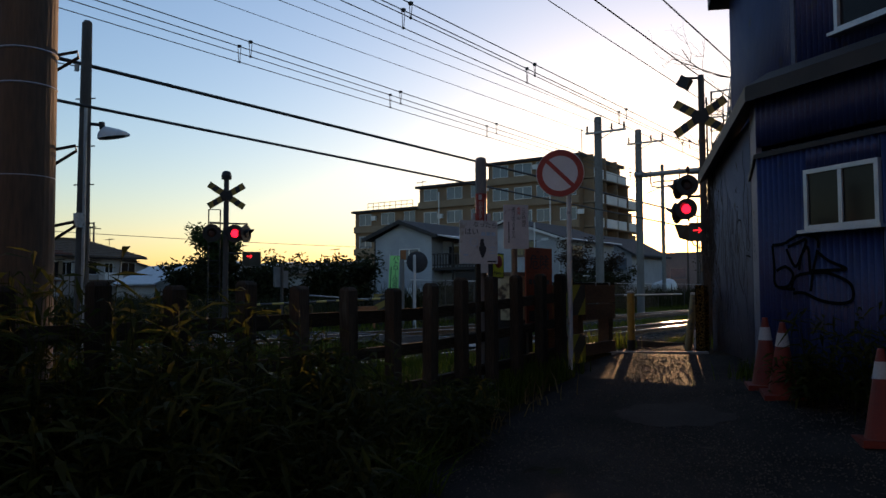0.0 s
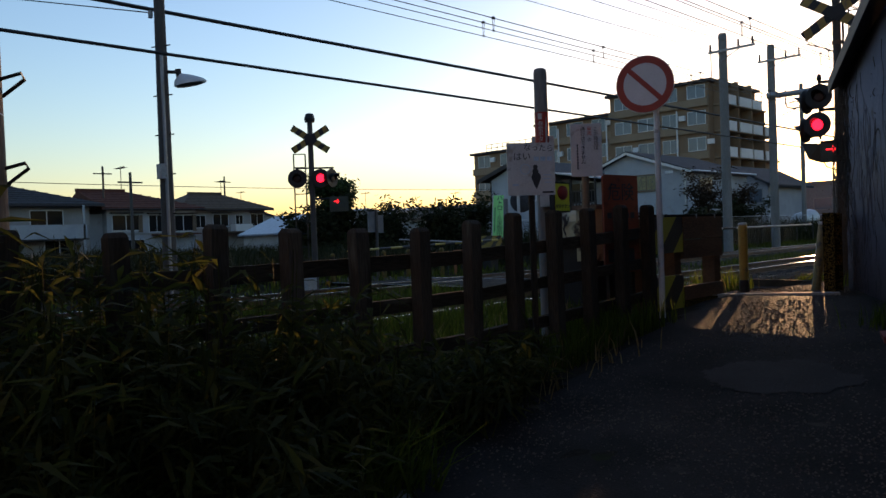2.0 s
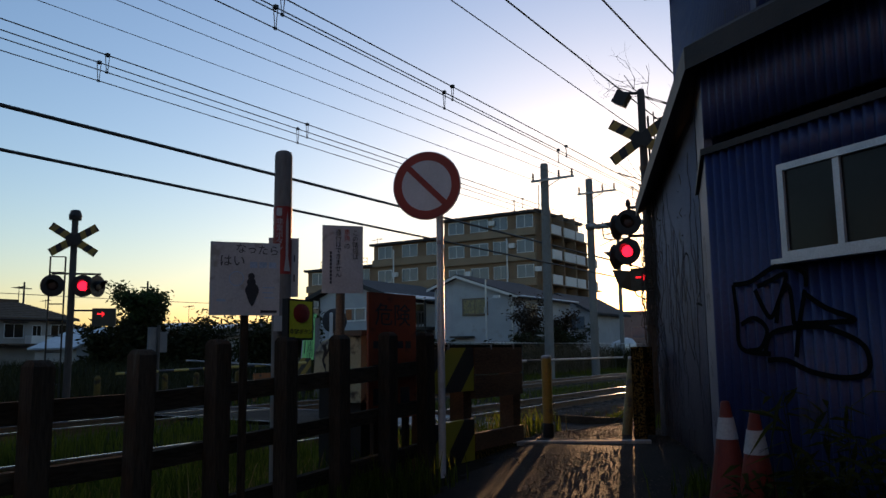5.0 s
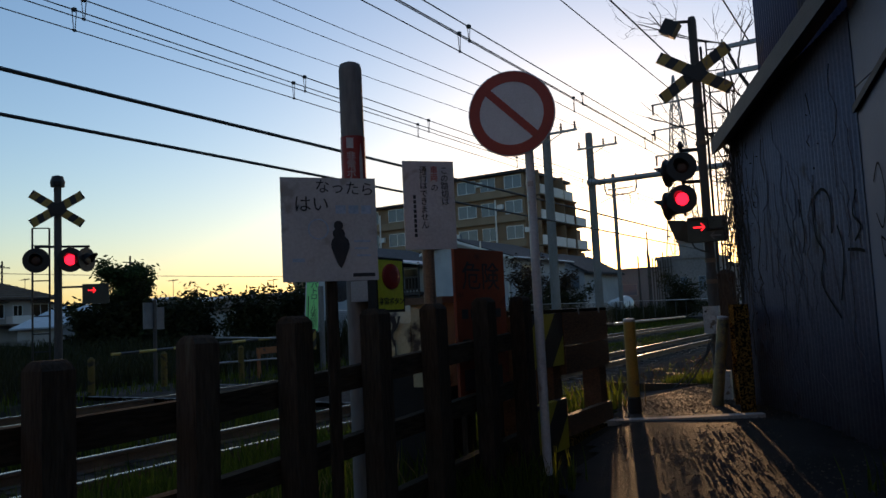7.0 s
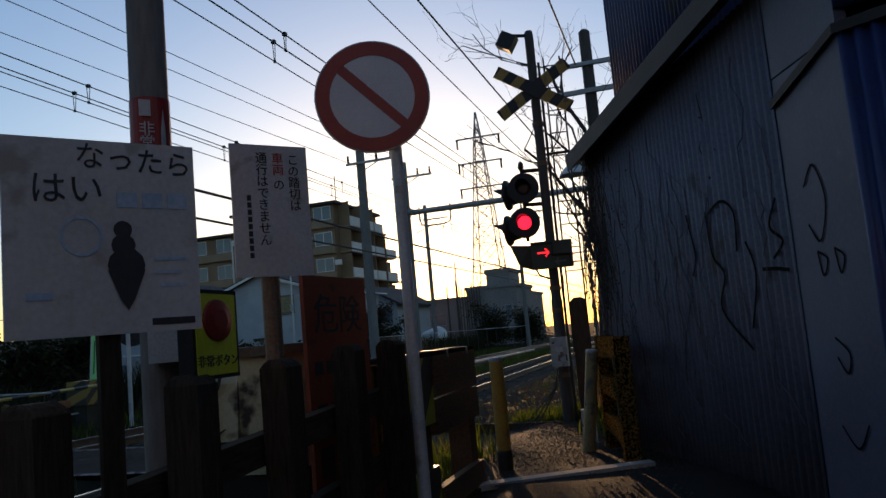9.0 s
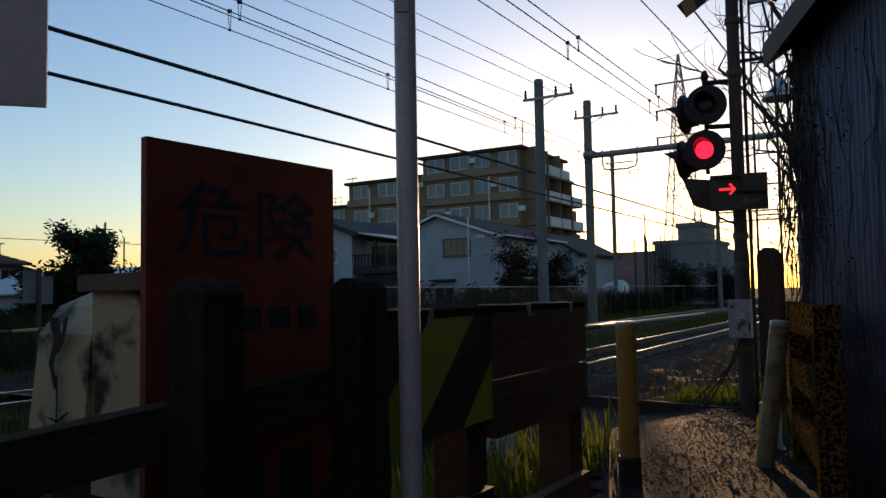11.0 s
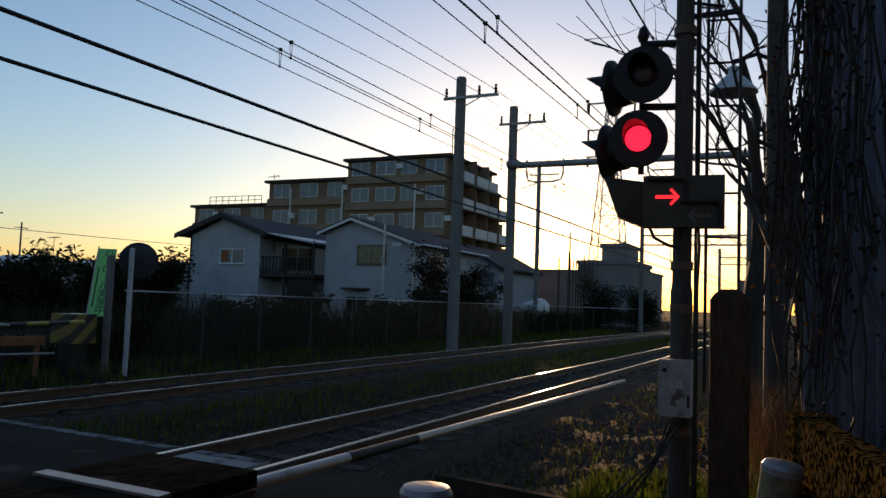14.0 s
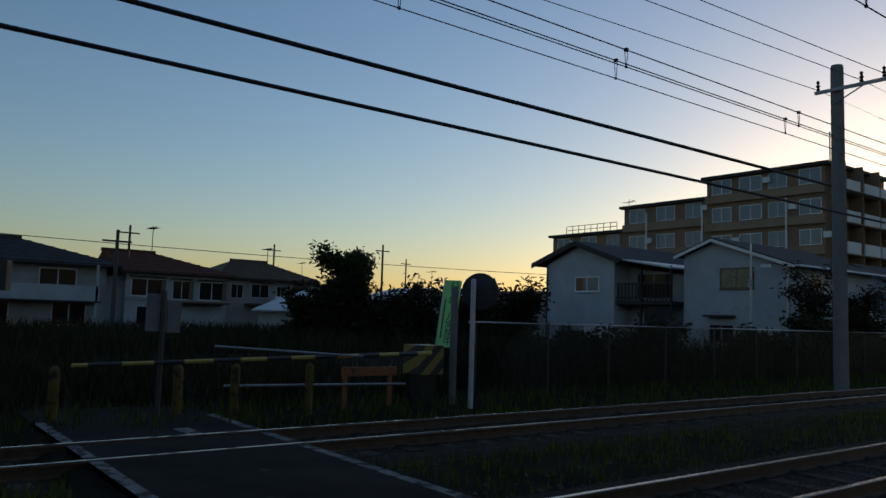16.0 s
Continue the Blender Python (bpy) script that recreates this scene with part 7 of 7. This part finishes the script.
blades("crossing_brush", 4200, spot(-26, -17.0, 11.6, 22), 0.25, 0.85, 0.016, M["hedge_leaf"], "dark undergrowth beside the far end of the crossing", 0.6)
blades("track_grass", 9000, spot(-12.0, -9.9, -4, 12.5, 0.0), 0.12, 0.4, 0.008, M["grass"], "tufted sunlit grass between the two tracks")
blades("track_grass_strip", 7000, spot(-12.0, -9.9, 15.8, 60, 0.05), 0.06, 0.2, 0.009, M["grass"], "low grass between the two tracks")
blades("far_verge_grass", 9000, spot(-17.2, -14.6, -4, 62), 0.08, 0.32, 0.012, M["grass"], "grass strip beyond the far track")
blades("signal_grass", 2600, spot(-5.5, -4.1, 15.42, 16.4), 0.06, 0.24, 0.006, M["grass"], "bright tufts of grass round the signal foot")
blades("side_grass", 1800, spot(-4.3, -2.9, 13.5, 24), 0.1, 0.4, 0.007, M["grass"], "tall grass behind the signal")
blades("wall_weeds", 1600, wall_foot, 0.08, 0.3, 0.007, M["grass"], "weeds along the house wall")
blades("dry_brush", 1500, spot(-4.35, -3.3, 15.6, 20), 0.3, 1.2, 0.004, M["brush"], "brown hanging weeds and creepers behind the signal", 0.9)
blades("trackside_weeds", 1700, spot(-7.3, -4.7, 15.7, 27), 0.03, 0.13, 0.006, M["brush"], "dry trackside weeds and straw beside the near rail", 0.9)
blades("trackside_grass", 1200, spot(-7.2, -4.7, 15.7, 30, 0.35), 0.05, 0.17, 0.006, M["grass"], "green tufts beside the near rail")
scatter_stones("trackside_rubble", 3500, lambda: (random.uniform(-7.2, -4.8), random.uniform(15.8, 26)), 0.015, 0.06, M["stone"], "scattered stones and rubble beside the track")
blades("near_weeds", 3600, spot(-4.6, -3.0, 0.2, 4.2), 0.15, 0.55, 0.008, M["grass"], "tall dark weeds beside the path", 1.3)
blades("near_dry", 260, spot(-4.4, -3.6, 0.5, 7.6), 0.12, 0.32, 0.007, M["dry_grass"], "dry stalks beside the path", 0.8)


blades("fence_brush", 9000, spot(-19.6, -17.4, 22, 62), 0.5, 1.75, 0.02, M["hedge_leaf"], "dark overgrown brush behind the chain-link fence", 0.5)


def bamboo_clump(x, y, height, stems, spread, label):
    z = ground_z(x, y)
    t = thing("bamboo_grass", (x, y, z), label, "shrub", "bamboo grass by the fence")
    sb_, verts, faces = bmesh.new(), [], []
    for _ in range(stems):
        a, r = random.uniform(0, 6.283), spread * math.sqrt(random.random())
        bx_, by_ = x + math.cos(a) * r, y + math.sin(a) * r
        h = height * random.uniform(0.55, 1.05)
        tip = Vector((bx_ + random.gauss(0, 0.12), by_ + random.gauss(0, 0.12), z + h))
        base = Vector((bx_, by_, z - 0.02))
        rod(sb_, base, tip, 0.004, 0.002, 4)
        for _ in range(random.randint(12, 20)):
            u = random.uniform(0.25, 1.0)
            p = base.lerp(tip, u)
            d = Vector((random.gauss(0, 1), random.gauss(0, 1), random.gauss(0.25, 0.5))).normalized()
            ln, w = random.uniform(0.11, 0.26), random.uniform(0.011, 0.02)
            s = d.cross(Vector((random.gauss(0, 0.3), random.gauss(0, 0.3), 1))).normalized() * w
            k = len(verts)
            mid = p + d * ln * 0.4
            end = p + d * ln - Vector((0, 0, ln * random.uniform(0.1, 0.5)))
            verts += [p, mid - s, end, mid + s]
            faces.append((k, k + 1, k + 2, k + 3))
    part("cane_bundle", sb_, M["bamboo"], t)
    raw("leaves", verts, faces, M["bamboo"], t)
    return t


for x, y, h in ((-3.95, 3.55, 1.25), (-4.05, 2.9, 1.35), (-3.8, 2.5, 1.3), (-3.5, 3.1, 1.0), (-3.6, 4.0, 0.9), (-4.1, 4.3, 1.0), (-3.95, 1.3, 1.6), (-3.3, 2.3, 1.0), (-3.75, 4.8, 0.6), (-4.2, 2.1, 1.55), (-3.25, 1.3, 0.95), (-3.95, 5.4, 0.5), (-4.7, 3.4, 1.3), (-4.8, 2.4, 1.45), (-3.85, 0.4, 1.5), (-3.1, 3.2, 0.55), (-2.95, 2.0, 0.6), (-4.65, 4.4, 0.9), (-4.3, 6.2, 0.4)):
    bamboo_clump(x, y, h, 42, 0.4, "dense dark bamboo grass growing through the fence")
for x, y, h in ((-1.2, 7.7, 0.9), (-0.75, 7.3, 1.0), (-0.2, 7.0, 0.95), (-1.55, 7.85, 0.5), (-0.5, 7.5, 1.0)):
    bamboo_clump(x, y, h, 18, 0.28, "dark leafy shrub at the foot of the house wall")


def tree(x, y, height, crown_r, crown_z, leaves, leaf, name, label, material, squash=1.0, limbs=30, trunk_r=0.14):
    z = ground_z(x, y)
    t = thing(name, (x, y, z), label, "tree" if name == "tree" else "shrub")
    bm = bmesh.new()
    top = Vector((x + 0.1, y, z + height * 0.85))
    chain(bm, [(x, y, z - 0.1), (x + 0.05, y + 0.03, z + height * 0.35), top], [trunk_r, trunk_r * 0.7, trunk_r * 0.15], 8)
    tips = []
    for k in range(limbs):
        u = random.uniform(0.08, 0.97)
        p = Vector((x, y, z)).lerp(top, u)
        a = random.uniform(0, 6.283)
        reach = crown_r * random.uniform(0.6, 1.05) * math.sin(math.pi * min(0.95, 0.25 + 0.7 * (1 - abs(u - 0.5))))
        q = p + Vector((math.cos(a) * reach, math.sin(a) * reach, reach * random.uniform(0.2, 0.8)))
        chain(bm, [p, p.lerp(q, 0.5) + Vector((0, 0, 0.1)), q], [trunk_r * 0.35, trunk_r * 0.2, 0.01], 5)
        tips += [q, p.lerp(q, 0.7), p.lerp(q, 0.45)]
    tips.append(top)
    part("trunk", bm, M["bark"], t)
    verts, faces = [], []
    for _ in range(leaves):
        c = random.choice(tips)
        p = c + Vector((random.gauss(0, 1), random.gauss(0, 1), random.gauss(0, 0.8) * squash)) * crown_r * 0.17
        d = Vector((random.gauss(0, 1), random.gauss(0, 1), random.gauss(0, 0.6))).normalized() * leaf * random.uniform(0.6, 1.3)
        s = d.cross(Vector((random.gauss(0, 1), random.gauss(0, 1), random.gauss(0, 1)))).normalized() * leaf * 0.35
        k = len(verts)
        verts += [p - d, p - s, p + d, p + s]
        faces.append((k, k + 1, k + 2, k + 3))
    raw("crown", verts, faces, material, t)
    return t


tree(-42.0, 32.8, 5.6, 1.7, 3.2, 15000, 0.17, "tree", "broad dark evergreen tree by the houses", M["tree_leaf"], limbs=60)
for x, y, h, r in ((-40, 34.5, 2.3, 1.9), (-44, 39, 2.6, 2.4), (-38, 42, 3.0, 2.4), (-36, 37, 2.8, 2.2), (-43, 31, 2.4, 1.6), (-42.2, 33.3, 3.6, 2.0), (-41.5, 32.0, 3.0, 1.9)):
    tree(x, y, h, r, 1.2, 4200, 0.2, "hedge_shrub", "dark rounded hedge shrub in the gardens", M["hedge_leaf"], limbs=30, trunk_r=0.08)
for x, y, h, r in ((-19.0, 30, 1.2, 1.3), (-18.8, 36, 1.3, 1.5), (-19.2, 41, 1.5, 1.6), (-20, 46.5, 1.9, 1.6), (-18.6, 26.5, 1.0, 1.0), (-23.5, 50, 2.6, 1.5), (-17.6, 64, 3.0, 2.0), (-16.5, 72, 2.8, 2.2)):
    tree(x, y, h, r, 1.0, 4500, 0.14, "hedge_shrub", "dense shrub behind the chain-link fence", M["hedge_leaf"], limbs=30, trunk_r=0.06)


for x, y, h, r in ((-22.6, 46.6, 4.6, 1.5), (-20.9, 47.5, 3.6, 1.3)):
    tree(x, y, h, r, 2.5, 2600, 0.13, "tree", "thin brown-leaved tree beside the pale house", M["vine"], limbs=45, trunk_r=0.1)


def bare_tree(x, y, height, seed, label, trunk_r=0.13, start=1.2):
    rnd = random.Random(seed)
    z = ground_z(x, y)
    t = thing("tree", (x, y, z), label, "tree", "bare trees by the house")
    bm, fine = bmesh.new(), bmesh.new()

    def grow(b, p, d, ln, r, depth):
        pts, rs = [p], [r]
        for k in range(4):
            w = 0.05 if depth == 4 else 0.24
            d = (d + Vector((rnd.gauss(0, w), rnd.gauss(0, w), rnd.gauss(0.06, 0.12)))).normalized()
            pts.append(pts[-1] + d * ln / 4)
            rs.append(r * (1 - 0.13 * (k + 1)))
        chain(b, pts, rs, 7 if r > 0.04 else 4)
        if depth:
            for k in range(3 if depth > 1 else 4):
                i = rnd.randint(2, 4)
                nd = (d + Vector((rnd.gauss(0, 0.7), rnd.gauss(0, 0.7), rnd.gauss(0.15, 0.4)))).normalized()
                grow(fine if depth < 3 else b, pts[i], nd, ln * rnd.uniform(0.45, 0.75), rs[i] * 0.68, depth - 1)

    grow(bm, Vector((x, y, z - 0.1)), Vector((0, 0, 1)), height * 0.5, trunk_r, 4)
    part("trunk", bm, M["bark"], t)
    tagged(part("twig_tangle", fine, M["bark"], t), "thin bare twigs", kind="stuff")
    return t


bare_tree(-4.58, 20.8, 8.2, 3, "dark bare tree with tangled twigs beside the house", 0.19)
bare_tree(-4.25, 20.1, 7.4, 8, "dark bare tree with tangled twigs beside the house", 0.14)
bare_tree(-3.7, 16.2, 6.5, 12, "dark bare tree with tangled twigs behind the pole", 0.12)

# dry vines hanging on the corner of the house
vines = thing("dry_vines", (-3.8, 12.95, 0.3), "tangle of dry vines hanging on the house corner", "vine")
bm = bmesh.new()
verts, faces = [], []
for k in range(80):
    u = WL * (1 - abs(random.gauss(0, 0.12))) if k % 20 else WL * random.random()
    q = CB - WD * min(u, WL + 0.03) + Vector((WD.y, -WD.x)) * random.uniform(0.01, 0.07)
    z0 = random.uniform(2.4, 3.6)
    pts = [Vector((q.x, q.y, z0))]
    for s in range(random.randint(4, 9)):
        nx = pts[-1] + Vector((random.gauss(0, 0.035), random.gauss(0, 0.05), -random.uniform(0.08, 0.3)))
        pts.append(nx)
        for _ in range(2):
            p = nx + Vector((random.gauss(0, 0.05), random.gauss(0, 0.06), random.gauss(0, 0.08)))
            d = Vector((random.gauss(0, 1), random.gauss(0, 1), random.gauss(0, 1))).normalized() * 0.013
            sd = d.cross(Vector((0.3, 0.5, 0.8))).normalized() * 0.008
            n0 = len(verts)
            verts += [p - d, p - sd, p + d, p + sd]
            faces.append((n0, n0 + 1, n0 + 2, n0 + 3))
    chain(bm, pts, [0.0045] * len(pts), 4)
traces = bmesh.new()
for k in range(45):
    u, z = WL * random.random(), random.uniform(0.2, 2.2)
    run = []
    for s in range(random.randint(5, 12)):
        run.append(side_at(Vector((min(max(u, 0.02), WL - 0.02), min(z, 3.5)))))
        u += random.gauss(0.02, 0.07)
        z += random.uniform(0.03, 0.2)
    chain(traces, run, 0.0035, 4)
ob = part("creeper_traces", traces, M["vine_trace"])
tagged(ob, "thin dead creeper stems clinging to the grey wall", "vine", kind="stuff")
tagged(part("vine_tangle", bm, M["bark"], vines), "tangled dry vine stems", kind="stuff")
raw("leaves", verts, faces, M["vine"], vines)

def grit_spot():
    while True:
        x, y = random.uniform(-5.2, 0.6), random.uniform(1.5, 15)
        if x > left_edge(y) + 0.1 and noise.noise(Vector((x * 0.9, y * 0.6, 11))) > random.uniform(-0.4, 0.3):
            return x, y


scatter_stones("crossing_grit", 9000, lambda: (random.uniform(-5.3, -3.9), random.uniform(11.3, 15.3)), 0.002, 0.0065, M["ballast"], "coarse grit on the asphalt by the crossing")
scatter_stones("path_grit", 26000, grit_spot, 0.003, 0.012, M["stone"], "loose grit on the asphalt path")
